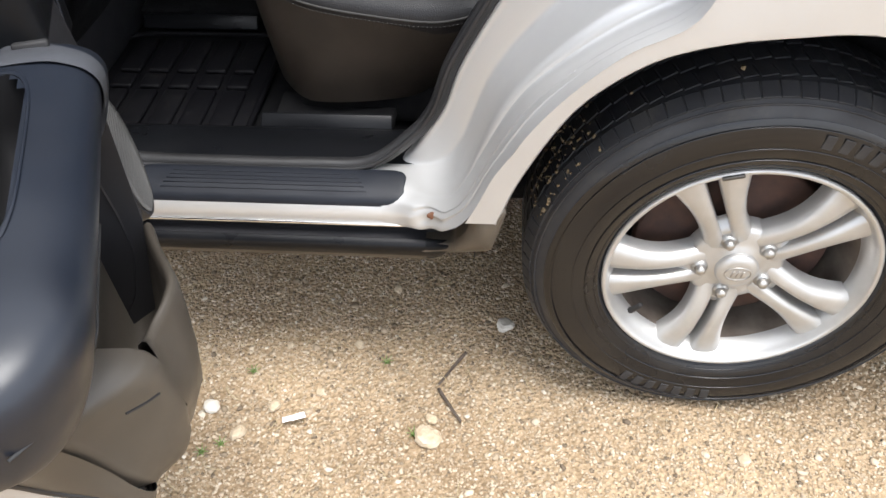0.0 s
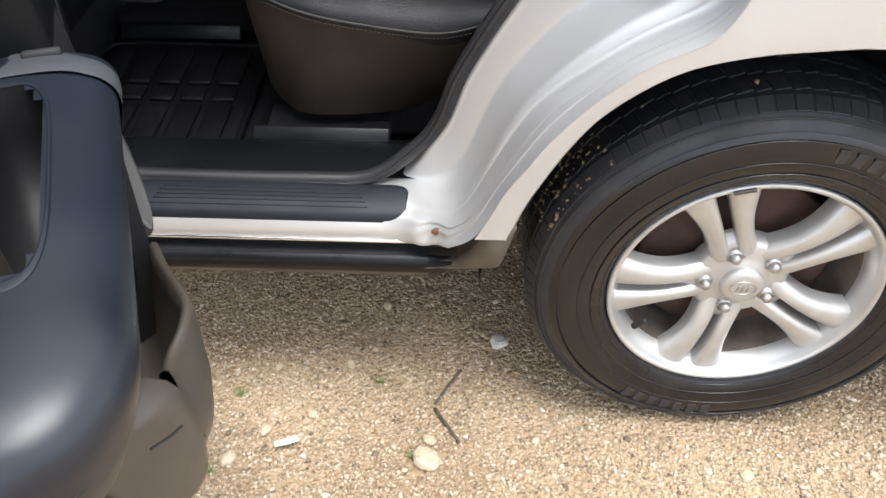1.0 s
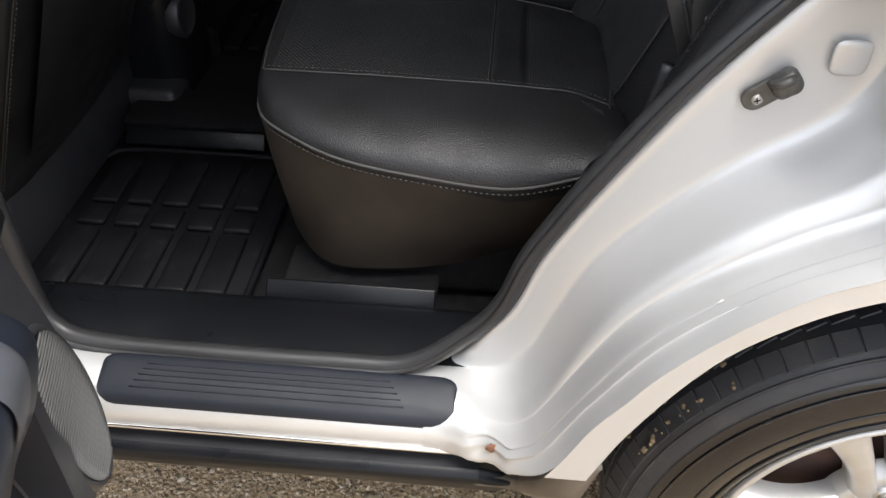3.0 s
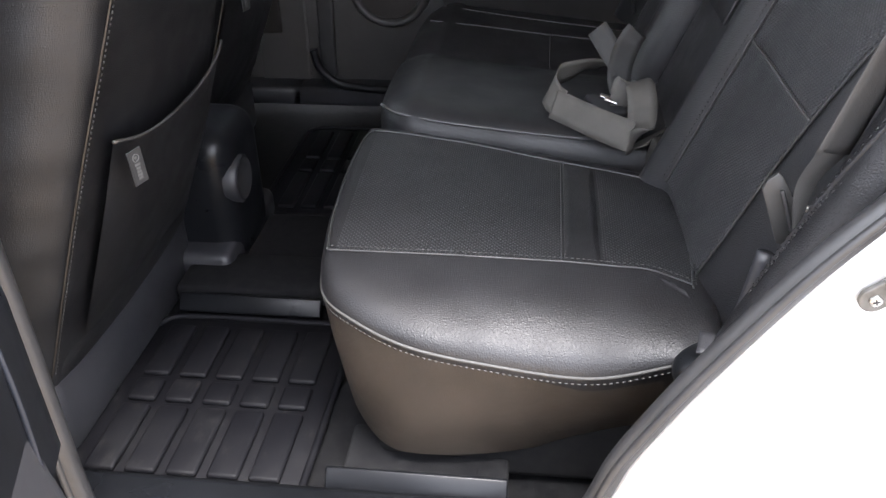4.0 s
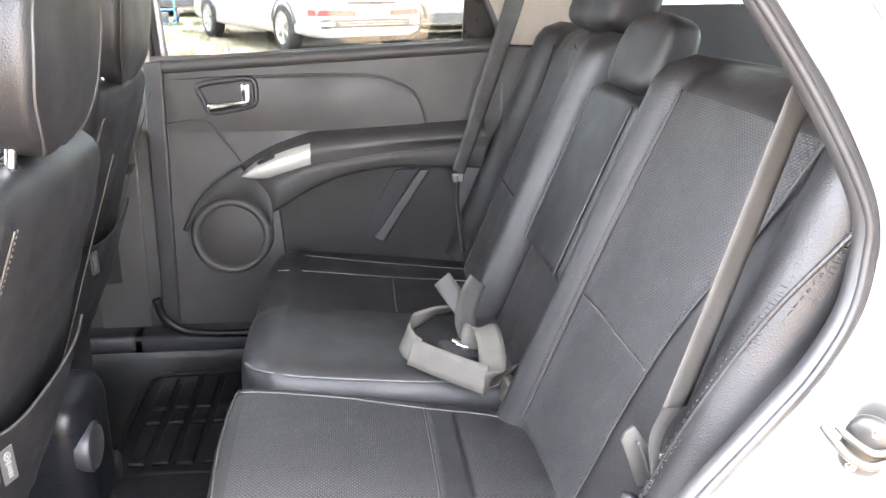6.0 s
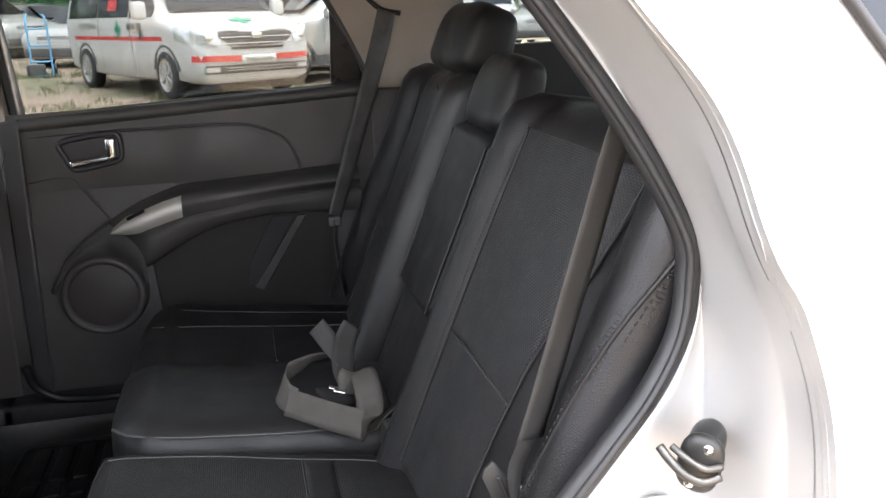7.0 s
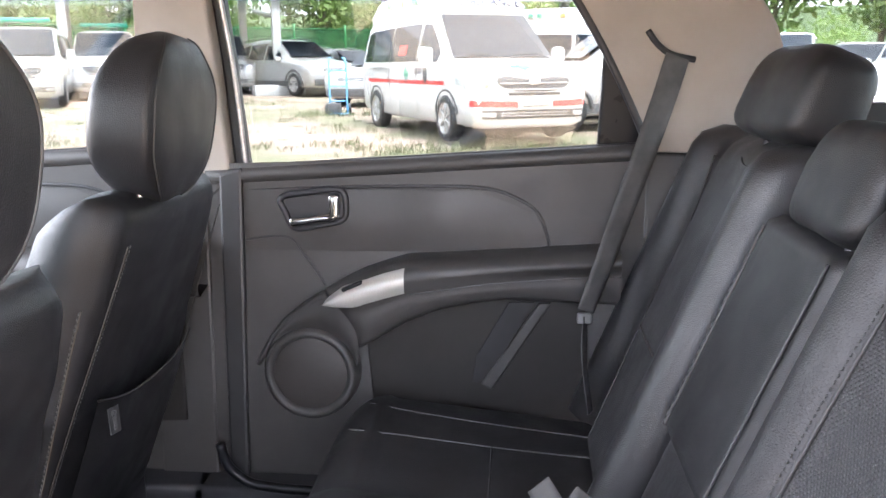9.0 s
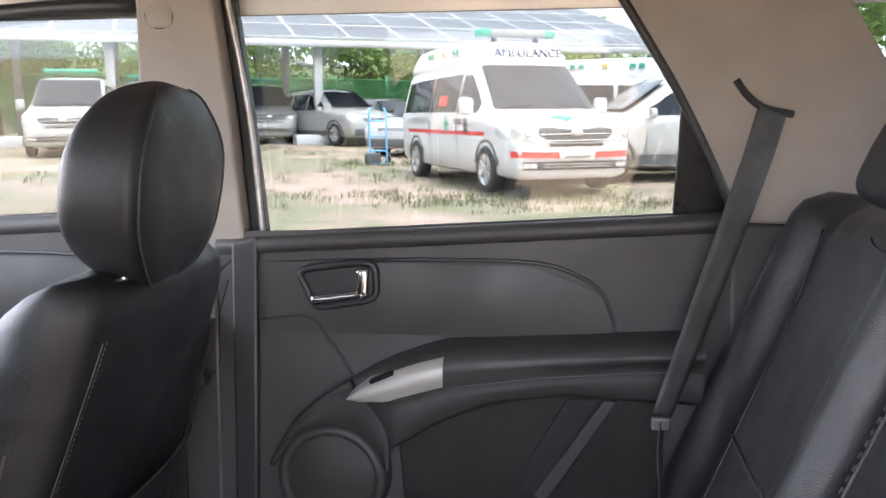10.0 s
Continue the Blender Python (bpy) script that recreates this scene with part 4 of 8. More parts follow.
for p, q in zip(spline(CUSHION_LIP[:10], 60), spline([(x, y, 0.47) for x, y in FOOT], 60)):
    row = []
    for k in range(9):
        f = k / 8
        b = p.lerp(q, f ** 1.15) + Vector((0, -0.006, 0)) * math.sin(math.pi * f)
        row.append(b + 0.0025 * noise.noise_vector(b * 11) * math.sin(math.pi * f) + Vector((0, 0.0005, -0.003)) * (1 - f))
    skirt_rows.append(row)
part("skirt", grid(skirt_rows), VINYL, cushion, "brownish black vinyl seat skirt")
wide = part("wide_cushion", swept_cushion(WIDE, -0.842, -0.34, 1.13), LEATHER_SOFT, rear_seat, "smooth black leather cushion of the middle and far seat")


def wide_line(pts, lift=0.0012):
    return [(x, y, top_of(WIDE, y, x) + lift) for x, y in pts]


part("edge_piping", tube(wide_line([(-0.815, 0.775), (-0.79, 0.764), (-0.73, 0.758), (-0.65, 0.757), (-0.5, 0.760), (-0.40, 0.775)]), 0.003, 6, 60), PIPING, wide, "pale worn piping")
for pts in ([(-0.80, 1.28), (-0.7, 1.285), (-0.545, 1.283), (-0.36, 1.29)], [(-0.545, 1.10), (-0.545, 1.19), (-0.545, 1.283)], [(-0.79, 1.42), (-0.7, 1.40), (-0.55, 1.385), (-0.36, 1.38)]):
    part("piping", tube(wide_line(pts), 0.002, 6, 50), THREAD_DARK, wide)
part("seat_base", rbox((0.40, 1.2, 0.13), 0.02, at=pose(-0.56, 0.93, 0.47)), CARPET, rear_seat)

# reclined backs
BACK_UP, BACK_OUT = Vector((0.375, 0, 0.927)), Vector((-0.927, 0, 0.375))
BACK_FOOT = Vector((-0.335, 0, 0.665))


def on_back(y, d, h):
    return BACK_FOOT + BACK_UP * h + BACK_OUT * d + Vector((0, y, 0))


def back_section(section, h0, h1, mid, n=26):
    prof = even([(0, y, d) for y, d in section], 64)
    rows = []
    for i in range(n):
        f = i / (n - 1)
        h = h0 + (h1 - h0) * f
        k, dd = 1.0, 1.0
        if f > 0.88:
            a = (f - 0.88) / 0.12
            k, dd = 1 - 0.07 * a ** 2.5, math.sqrt(max(0.0, 1 - a * a * 0.98))
        rows.append([on_back(mid + (p.y - mid) * k, (p.z + 0.09) * dd - 0.09, h) for p in prof])
    return grid(rows)


NEAR_BACK = [(0.20, -0.09), (0.185, -0.02), (0.182, 0.03), (0.195, 0.058), (0.222, 0.066), (0.25, 0.055), (0.275, 0.035), (0.30, 0.025), (0.335, 0.031), (0.375, 0.043), (0.45, 0.047), (0.55, 0.048), (0.605, 0.048),
             (0.628, 0.053), (0.643, 0.072), (0.668, 0.083), (0.694, 0.070), (0.709, 0.035), (0.716, -0.09)]
near_back = part("near_backrest", back_section(NEAR_BACK, 0.0, 0.66, 0.47), LEATHER, rear_seat, "black leather backrest with side bolsters")
FAR_BACK = [(2 * CAR_MID - y - 0.005, d) for y, d in NEAR_BACK][::-1]
far_back = part("far_backrest", back_section(FAR_BACK, 0.0, 0.665, 1.28), LEATHER_CREASED, rear_seat, "black leather backrest of the far seat")
MID_BACK = [(0.724, -0.09), (0.729, 0.02), (0.74, 0.036), (0.76, 0.041), (0.88, 0.043), (0.985, 0.041), (1.003, 0.034), (1.012, 0.02), (1.016, -0.09)]
part("middle_backrest", back_section(MID_BACK, 0.0, 0.60, 0.88), LEATHER_CREASED, rear_seat, "black leather middle backrest")


# the armrest folded up into the middle backrest
pad_rows = []
for i in range(25):
    f = i / 24
    e = math.sqrt(max(0.0, 1 - max(0.0, (0.10 - f) / 0.10) ** 2)) * math.sqrt(max(0.0, 1 - max(0.0, (f - 0.95) / 0.05) ** 2))
    pad_rows.append([on_back(0.884 + (y - 0.884) * (0.96 + 0.04 * e), 0.036 + d * e + 0.0015 * noise.noise(Vector((y * 20, f * 9, 4))), 0.215 + 0.335 * f) for y, d in ((0.752, 0.0), (0.756, 0.014), (0.768, 0.021), (0.80, 0.024), (0.84, 0.025), (0.884, 0.025), (0.93, 0.025), (0.97, 0.024), (0.995, 0.021), (1.006, 0.014), (1.01, 0.0))])
armrest_pad = part("folded_armrest", grid(pad_rows), LEATHER_SOFT, rear_seat, "folded-up middle armrest in creased black leather")


def near_d(y):
    return float(np.interp(y, [p[0] for p in NEAR_BACK[2:-1]], [p[1] for p in NEAR_BACK[2:-1]]))


INSERT_OUT = ([0.03, 0.10, 0.26, 0.37, 0.42, 0.58], [0.392, 0.386, 0.377, 0.352, 0.335, 0.285])
insert_out = lambda h: float(np.interp(h, *INSERT_OUT))
for back_, flip in ((near_back, False), (far_back, True)):
    turn = (lambda y: 2 * CAR_MID - y - 0.005) if flip else (lambda y: y)
    rows = []
    for i in range(25):
        h = 0.03 + 0.55 * i / 24
        a, b = insert_out(h), 0.628
        rows.append([on_back(turn(a + (b - a) * j / 20), near_d(a + (b - a) * j / 20) + 0.002, h) for j in range(21)])
    part("back_insert", grid(rows), PERF_BACK, back_, "perforated leather insert")
    for pts, mt in (([(0.629, 0.03), (0.630, 0.25), (0.629, 0.42), (0.624, 0.58)], THREAD_DARK), ([(insert_out(h), h) for h in (0.03, 0.10, 0.20, 0.30, 0.37, 0.45, 0.58)], THREAD_DARK), ([(0.628, 0.2545), (0.55, 0.2545), (0.46, 0.2545), (0.378, 0.2545)], THREAD)):
        line = lambda dy, dh, lift: [on_back(turn(y + dy), near_d(y + dy) + lift, h + dh) for y, h in pts]
        part("piping", tube(line(0, 0, 0.003), 0.0019, 6, 50), mt, back_)
        part("stitching", dashes(line(0.004, 0.004, 0.0035), 0.004, 0.003, 0.0008), THREAD_DARK, back_)


def back_line(pts, lift=0.003):
    return [on_back(y, near_d(y) + lift, h) for y, h in pts]


BOLSTER = ((0.233, 0.12), (0.221, 0.25), (0.196, 0.40), (0.178, 0.52))
for dy in (-0.0065, 0.0065):
    part("bolster_stitching", dashes(back_line([(y + dy, h) for y, h in BOLSTER], 0.002), 0.006, 0.003, 0.0009), BLACK_LABEL, near_back)
part("bolster_piping", tube(back_line(BOLSTER, 0.0), 0.0030, 6, 60), LEATHER, near_back)
pucker_rng = random.Random(4)
puckers = []
for p in even([(y, h, 0) for y, h in BOLSTER], 80):
    w, skew = pucker_rng.uniform(0.005, 0.010), pucker_rng.uniform(-0.002, 0.002)
    puckers.append(tube(back_line([(p.x - w, p.y + skew), (p.x - w * 0.4, p.y + skew * 0.4), (p.x + w * 0.4, p.y - skew * 0.4), (p.x + w, p.y - skew)], 0.0010), lambda f: 0.0002 + 0.0010 * math.sin(math.pi * f), 6, 8))
tagged(part("seam_pucker", join(*puckers), LEATHER, near_back, "leather puckered along the bolster seam"), kind="stuff")
for yy in (0.767, 0.99):
    part("piping", tube([on_back(yy, 0.0585, h) for h in (0.23, 0.32, 0.43, 0.53)], 0.0025, 6, 40), THREAD_DARK, armrest_pad)
part("worn_edge", dashes([on_back(1.006, 0.054, h) for h in (0.225, 0.30, 0.38, 0.45)], 0.009, 0.004, 0.0028), PIPING, armrest_pad, "pale worn stitched edge")
part("dimple", tube([on_back(1.255, 0.0480, 0.594), on_back(1.235, 0.0485, 0.587), on_back(1.205, 0.0485, 0.585), on_back(1.18, 0.0480, 0.590)], 0.0016, 6, 20), LEATHER, far_back, "small crease pulled into the leather")


def headrest(name, c, size, label, mat=LEATHER_SOFT, tilt=22):
    def shape(p):
        q = Vector((p.x * (1 - 0.25 * max(0, p.z / size[2] * 2) ** 2), p.y * (1 - 0.09 * max(0, p.z / size[2] * 2) ** 3), p.z))
        return q + 0.004 * noise.noise_vector(p * 14)
    m = pose(*c) @ pose(0, 0, 0, 0, tilt, 0)
    hr = part(name, blob(size, 0.40, 0.38, 44, 28, shape), mat, rear_seat, label, at=m)
    for dy in (-0.05, 0.05):
        part("post", tube([(0, dy, -size[2] / 2 - 0.03), (0, dy, -size[2] / 2), (0, dy, -size[2] / 2 + 0.03)], 0.006, 8, 6), PLASTIC, hr)
    return hr


headrest("middle_headrest", (-0.135, 0.842, 1.250), (0.075, 0.205, 0.135), "low black leather middle headrest")
headrest("far_headrest", (-0.090, 1.208, 1.328), (0.11, 0.30, 0.145), "black leather headrest of the far rear seat")

# ---- front seats ----
def front_seat(mid, dx, hdx, label, height=0.645):
    s = thing("front_seat", label, "car seat", "front seats")
    rows = []
    sec = [(-0.196, 0.003), (-0.208, -0.001), (-0.222, -0.018), (-0.247, -0.062), (-0.252, -0.12), (-0.215, -0.165), (-0.1, -0.15), (0, -0.145), (0.1, -0.15), (0.215, -0.165), (0.252, -0.12), (0.247, -0.062), (0.222, -0.018), (0.208, -0.001), (0.196, 0.003), (0.1, 0.008), (0, 0.01), (-0.1, 0.008)]
    prof = even([(d, y, 0) for y, d in sec], 72, closed=True)
    for i in range(40):
        f = i / 39
        z = 0.52 + height * f
        k = float(np.interp(z, [0.55, 0.65, 0.86, 0.94, 1.06, 1.13, 1.2], [1.13, 1.12, 1.06, 1.01, 0.945, 0.92, 0.90]))
        dk = 1.0 - 0.25 * f
        if f > 0.90:
            a = (f - 0.90) / 0.10
            k *= 1 - 0.09 * a ** 2.6
            dk *= math.sqrt(max(0.05, 1 - 0.95 * a ** 2))
        x_rear = -0.975 + dx + 0.37 * (z - 1.117)
        rows.append([Vector((x_rear - 0.07 * (1 - dk) + p.x * dk, mid + p.y * k, z + 0.004 * noise.noise(Vector((p.x * 6, p.y * 7, z * 9 + mid))))) + 0.0035 * noise.noise_vector(Vector((p.x * 9, p.y * 9 + mid, z * 26))) * min(1, 4 * f) for p in prof])
    v, f = grid(rows, cu=True)
    f.append(tuple((len(rows) - 1) * 72 + k for k in range(72)))
    back = part("backrest", (v, f), LEATHER_SOFT, s, "black leather seat back with map pocket")

    def rear(y, z, lift=0.002):
        return (-0.975 + dx + 0.37 * (z - 1.117) + 0.008 + lift, mid + y, z)
    for sy in (-1, 1):
        seam = [(-0.975 + dx + 0.37 * (z - 1.117) - 0.002, mid + sy * w, z) for z, w in ((0.55, 0.237), (0.65, 0.235), (0.76, 0.230), (0.86, 0.222), (0.94, 0.212), (1.06, 0.198), (1.12, 0.193))]
        part("piping", tube(seam, 0.0012, 6, 60), TANPIPE, back, "brown edge piping")
        part("stitching", dashes([(x + 0.001, y - sy * 0.007, z) for x, y, z in seam], 0.004, 0.003, 0.0009), THREAD_DARK, back)
    pocket_rows = []
    for i in range(13):
        y = -0.185 + 0.37 * i / 12
        top = 0.842 + 0.03 * (abs(y) / 0.185) ** 2.2
        pocket_rows.append([Vector(rear(y, 0.58 + (top - 0.58) * j / 8, 0.006 + (0.014 * math.sin(math.pi * j / 8) + 0.016 * j / 8) * (1 - (y / 0.19) ** 4))) for j in range(9)])
    pocket = part("map_pocket", grid(pocket_rows), LEATHER_SOFT, back, "slack leather map pocket")
    part("elastic_edge", tube([r[-1] for r in pocket_rows], 0.0024, 6, 50), PLASTIC_TRIM, pocket)
    tag = part("label_tag", rbox((0.002, 0.02, 0.046), 0.0004, 1, at=pose(*rear(-0.186, 0.842, 0.042), 6, 4, -25)), BLACK_LABEL, back, "black woven label with a white mark", smooth=False)
    tm = pose(*rear(-0.186, 0.842, 0.042), 6, 4, -25)
    part("print_ring", moved(tube([(0.0014, 0.0042 * math.cos(a * math.pi / 8), 0.0125 + 0.0048 * math.sin(a * math.pi / 8)) for a in range(16)], 0.0008, 5, 32, closed=True), tm), WHITE_LABEL, tag)
    for dz, h, w in ((0.0125, 0.0035, 0.003), (0.0035, 0.0035, 0.0075), (-0.0015, 0.003, 0.0055), (-0.006, 0.003, 0.0055), (-0.0105, 0.003, 0.0065), (-0.015, 0.003, 0.0055)):
        part("print_bar", rbox((0.001, w, h), 0.0, at=tm @ pose(0.0012, 0, dz)), WHITE_LABEL, tag, smooth=False)
    def shape(p):
        q = Vector((p.x * (1 - 0.12 * (p.z / 0.125)), p.y * (1 - 0.20 * (p.z / 0.125) ** 2 - 0.06 * (p.z < 0) * (p.z / 0.125) ** 2), p.z))
        if q.x > 0.03:
            q.x = 0.03 + (q.x - 0.03) * 0.55
        return q + 0.003 * noise.noise_vector(p * 16)
    hm = pose(-1.045 + hdx, (mid if mid < 1 else 1.24) - 0.02, 1.30) @ pose(0, 0, 0, 0, 8, 0)
    hr = part("headrest", blob((0.13, 0.285, 0.265), 0.78, 0.36, 64, 32, shape), LEATHER, s, "tall black leather headrest", at=hm)
    for sy in (-1, 1):
        edge = []
        for k in range(-9, 10):
            b = math.radians(7.8 * k)
            c = math.cos(b) ** 0.78
            edge.append(shape(Vector((c * 0.883 * 0.065, sy * c * 0.883 * 0.1425, math.copysign(abs(math.sin(b)) ** 0.78, b) * 0.1325))) * 1.004)
        part("piping", tube(edge, 0.0022, 6, 60), THREAD_DARK, hr)
    for dy in (-0.06, 0.06):
        part("post", tube([(0, dy, -0.17), (0, dy, -0.14), (0, dy, -0.10)], 0.007, 8, 6), CHROME, hr)
        part("post_guide", rbox((0.03, 0.03, 0.012), 0.004, 2, at=pose(-0.008, dy, -0.143)), PLASTIC, hr)
    part("seat_cushion", rbox((0.50, 0.50, 0.17), 0.05, 4, at=pose(-1.42 + dx, mid, 0.62, 0, 6, 0)), LEATHER_SOFT, s)
    part("seat_valance", rbox((0.46, 0.48, 0.16), 0.02, 2, at=pose(-1.42 + dx, mid, 0.475)), PLASTIC, s, "black plastic valance under the seat")
    return s


near_front = front_seat(0.552, 0.0, 0.05, "black leather front seat with a map pocket and woven label")
front_seat(1.262, -0.10, -0.033, "black leather front seat with a tall headrest beside the far door", 0.672)

fold = part("cover_flap", loft([[(-1.20, 0.352, 0.585), (-1.205, 0.38, 0.556), (-1.205, 0.413, 0.52), (-1.205, 0.419, 0.45), (-1.205, 0.421, 0.38)], [(-1.195, 0.42, 0.62), (-1.19, 0.43, 0.58), (-1.19, 0.45, 0.52), (-1.19, 0.45, 0.45), (-1.19, 0.45, 0.38)]], 24, 4), LEATHER_SOFT, near_front, "loose lower edge of the seat cover")
part("folded_rim", tube([(-1.20, 0.352, 0.585), (-1.202, 0.366, 0.574), (-1.203, 0.385, 0.555), (-1.203, 0.409, 0.528), (-1.203, 0.416, 0.495), (-1.203, 0.419, 0.45), (-1.203, 0.421, 0.385)], lambda f: 0.006 - 0.0025 * f, 10, 50, flat=0.7), PLASTIC_GREY, fold, "pale folded cover rim")
# ---- console, floor mats, floor strips ----
console = thing("centre_console", "dark plastic rear end of the centre console with a cup holder", "console")
part("body", rbox((0.5, 0.19, 0.28), 0.045, 4, at=pose(-1.345, CAR_MID, 0.545)), PLASTIC_SMOOTH, console)
part("cup_holder", lathe([(0.035, -0.004), (0.04, -0.006), (0.044, -0.002), (0.044, 0.02)], 28), PLASTIC, console, at=pose(-1.093, 0.835, 0.585, 0, 0, 90))
part("holder_hollow", lathe([(0.0, 0.004), (0.03, 0.003), (0.038, -0.002)], 28), BLACK_LABEL, console, at=pose(-1.089, 0.835, 0.585, 0, 0, 90))
part("base_trim", rbox((0.40, 0.28, 0.07), 0.02, 3, at=pose(-1.30, CAR_MID, 0.44)), PLASTIC, console)


def floor_mat(x0, x1, y0, y1, label):
    m = thing("floor_mat", label, "floor mat", "ribbed floor mats")
    base = part("base", rbox((x1 - x0, y1 - y0, 0.012), 0.005, 2, at=pose((x0 + x1) / 2, (y0 + y1) / 2, 0.402)), MAT_RUBBER, m)
    part("rim", tube([(x, y, 0.410) for x, y in ((x0 + 0.02, y0 + 0.004), (x0 + 0.1, y0), (x1 - 0.05, y0), (x1 - 0.006, y0 + 0.012), (x1, y0 + 0.06), (x1, y1 - 0.06), (x1 - 0.01, y1 - 0.01), (x1 - 0.06, y1), (x0 + 0.06, y1), (x0 + 0.01, y1 - 0.02), (x0, y1 - 0.08), (x0, y0 + 0.06))], 0.006, 8, 120, closed=True), MAT_RUBBER, m)
    nx, cuts = 5, (0.0, 0.42, 0.593, 1.0)
    w = (x1 - x0 - 0.05) / nx
    for i in range(nx):
        for a, b in zip(cuts, cuts[1:]):
            ya, yb = y0 + 0.025 + (y1 - y0 - 0.05) * a, y0 + 0.025 + (y1 - y0 - 0.05) * b
            part("pad", rbox((w - 0.014, yb - ya - 0.011, 0.011), 0.0052, 3, at=pose(x0 + 0.025 + w * (i + 0.5), (ya + yb) / 2, 0.4115)), MAT_RUBBER, m)
    return m


floor_mat(-1.20, -0.855, 0.258, 0.645, "dusty black rubber floor mat with raised ribs on the carpet")
floor_mat(-1.14, -0.84, 1.01, 1.46, "black ribbed rubber floor mat in the far footwell")
strip = thing("floor_strip", "grey plastic strip along the inner sill under the seat", "trim strip")
part("strip", rbox((0.236, 0.008, 0.03), 0.003, 2, at=pose(-0.697, 0.268, 0.452, -38, 0, 0)), PLASTIC_SMOOTH, strip)
part("bracket", rbox((0.22, 0.11, 0.02), 0.006, 2, at=pose(-0.69, 0.325, 0.434)), CARPET, strip)
strip = thing("floor_strip", "grey plastic strip across the tunnel end of the floor mat", "trim strip")
part("strip", rbox((0.25, 0.008, 0.032), 0.003, 2, at=pose(-1.04, 0.652, 0.436, -38, 0, 0)), PLASTIC_SMOOTH, strip)
part("ledge", rbox((0.30, 0.12, 0.03), 0.01, 2, at=pose(-1.03, 0.73, 0.44)), CARPET, strip)

# ---- far side of the cabin ----
FAR = 1.60


def far_y(x, z):
    """The far trim: leans out upward, swells round the armrest."""
    return FAR - 0.03 * max(0, min(1, (1.0 - z) / 0.35)) + 0.015 * max(0, z - 1.1)


def far_door(dx, x0, x1, label):
    d = thing("door_trim", label, "door trim", "far door trims")
    rows = []
    for i in range(29):
        z = 0.46 + 0.745 * i / 28
        rows.append([Vector((x0 + (x1 - x0) * k / 30, far_y(0, z), z - 0.024 * (i / 28) ** 6 * (1 - k / 30))) for k in range(31)])
    xe = x1 - 0.0
    trim = part("trim_panel", grid(rows), PLASTIC_TRIM, d, "charcoal moulded door trim")
    part("belt_rail", tube([(x0, FAR + 0.010, 1.152), ((x0 + x1) / 2, FAR + 0.010, 1.179), (x1, FAR + 0.010, 1.206)], 0.018, 10, 24), PLASTIC_TRIM, trim)
    part("window_gasket", tube([(x0, FAR + 0.024, 1.1675), ((x0 + x1) / 2, FAR + 0.024, 1.194), (x1, FAR + 0.024, 1.2205)], 0.0055, 6, 24), SEAL, trim)
    part("outer_skin", rbox((x1 - x0, 0.02, 0.76), 0.004, 1, at=pose((x0 + x1) / 2, 1.765, 0.735)), SILVER, d, "silver outer skin")
    sh = lambda pts, y: [(x + dx, y, z) for x, z in pts]
    part("groove", tube(sh([(-1.09, 1.122), (-0.95, 1.130), (-0.8, 1.135), (-0.644, 1.136), (-0.56, 1.131), (-0.505, 1.112), (-0.465, 1.085), (-0.445, 1.04), (-0.436, 1.0)], FAR + 0.0015), 0.0045, 6, 80), SEAL, trim, "dark groove round the insert")
    ins = []
    for i in range(9):
        f = i / 8
        ins.append([Vector((-1.08 + 0.635 * g + dx - 0.02 * f * g, far_y(0, 1.0 + 0.128 * f) - 0.004 - 0.006 * math.sin(math.pi * f) * math.sin(math.pi * g) ** 0.4, 1.0 + 0.128 * f - 0.05 * max(0, g - 0.8) * 5 * f * g)) for g in [k / 20 for k in range(21)]])
    part("insert", grid(ins), PLASTIC_TRIM, trim, "soft dark vinyl insert")
    part("groove", tube(sh([(-1.09, 1.020), (-0.988, 1.030), (-0.95, 0.99), (-0.906, 0.924)], FAR - 0.005), 0.003, 6, 40), SEAL, trim)
    # lever in its recess
    rec = part("handle_recess", tube(sh([(-0.993, 1.112), (-0.93, 1.125), (-0.868, 1.128), (-0.858, 1.095), (-0.866, 1.066), (-0.92, 1.054), (-0.968, 1.049), (-0.985, 1.08)], FAR - 0.008), 0.007, 8, 80, closed=True), PLASTIC, trim, "dark recessed handle bezel")
    part("recess_back", outline([(x + dx, z) for x, z in ((-0.99, 1.11), (-0.87, 1.125), (-0.862, 1.07), (-0.965, 1.053))], 0.004, pose(0, FAR - 0.010, 0)), PLASTIC, rec, smooth=False)
    lever = tube(sh([(-0.972, 1.062), (-0.95, 1.064), (-0.92, 1.069), (-0.893, 1.072), (-0.88, 1.078)], FAR - 0.022), lambda f: 0.0105 - 0.0025 * math.sin(math.pi * f), 10, 24, flat=0.6)
    part("door_handle", join(lever, bm_data(rbox((0.023, 0.016, 0.050), 0.006, 3, at=pose(-0.880 + dx, FAR - 0.02, 1.096)))), CHROME, rec, "chrome door lever")
    # armrest with its silver switch plate
    table = lambda x, xs_, zs_: float(np.interp(x, xs_, zs_))
    arm_rows_ = []
    for i in range(47):
        x = -0.905 + 0.605 * i / 46
        zt = table(x, [-0.905, -0.86, -0.82, -0.77, -0.729, -0.56, -0.39, -0.30], [0.906, 0.932, 0.951, 0.969, 0.981, 0.992, 1.002, 1.008])
        zs = table(x, [-0.905, -0.87, -0.83, -0.78, -0.729, -0.565, -0.408, -0.30], [0.900, 0.890, 0.889, 0.904, 0.928, 0.953, 0.967, 0.972])
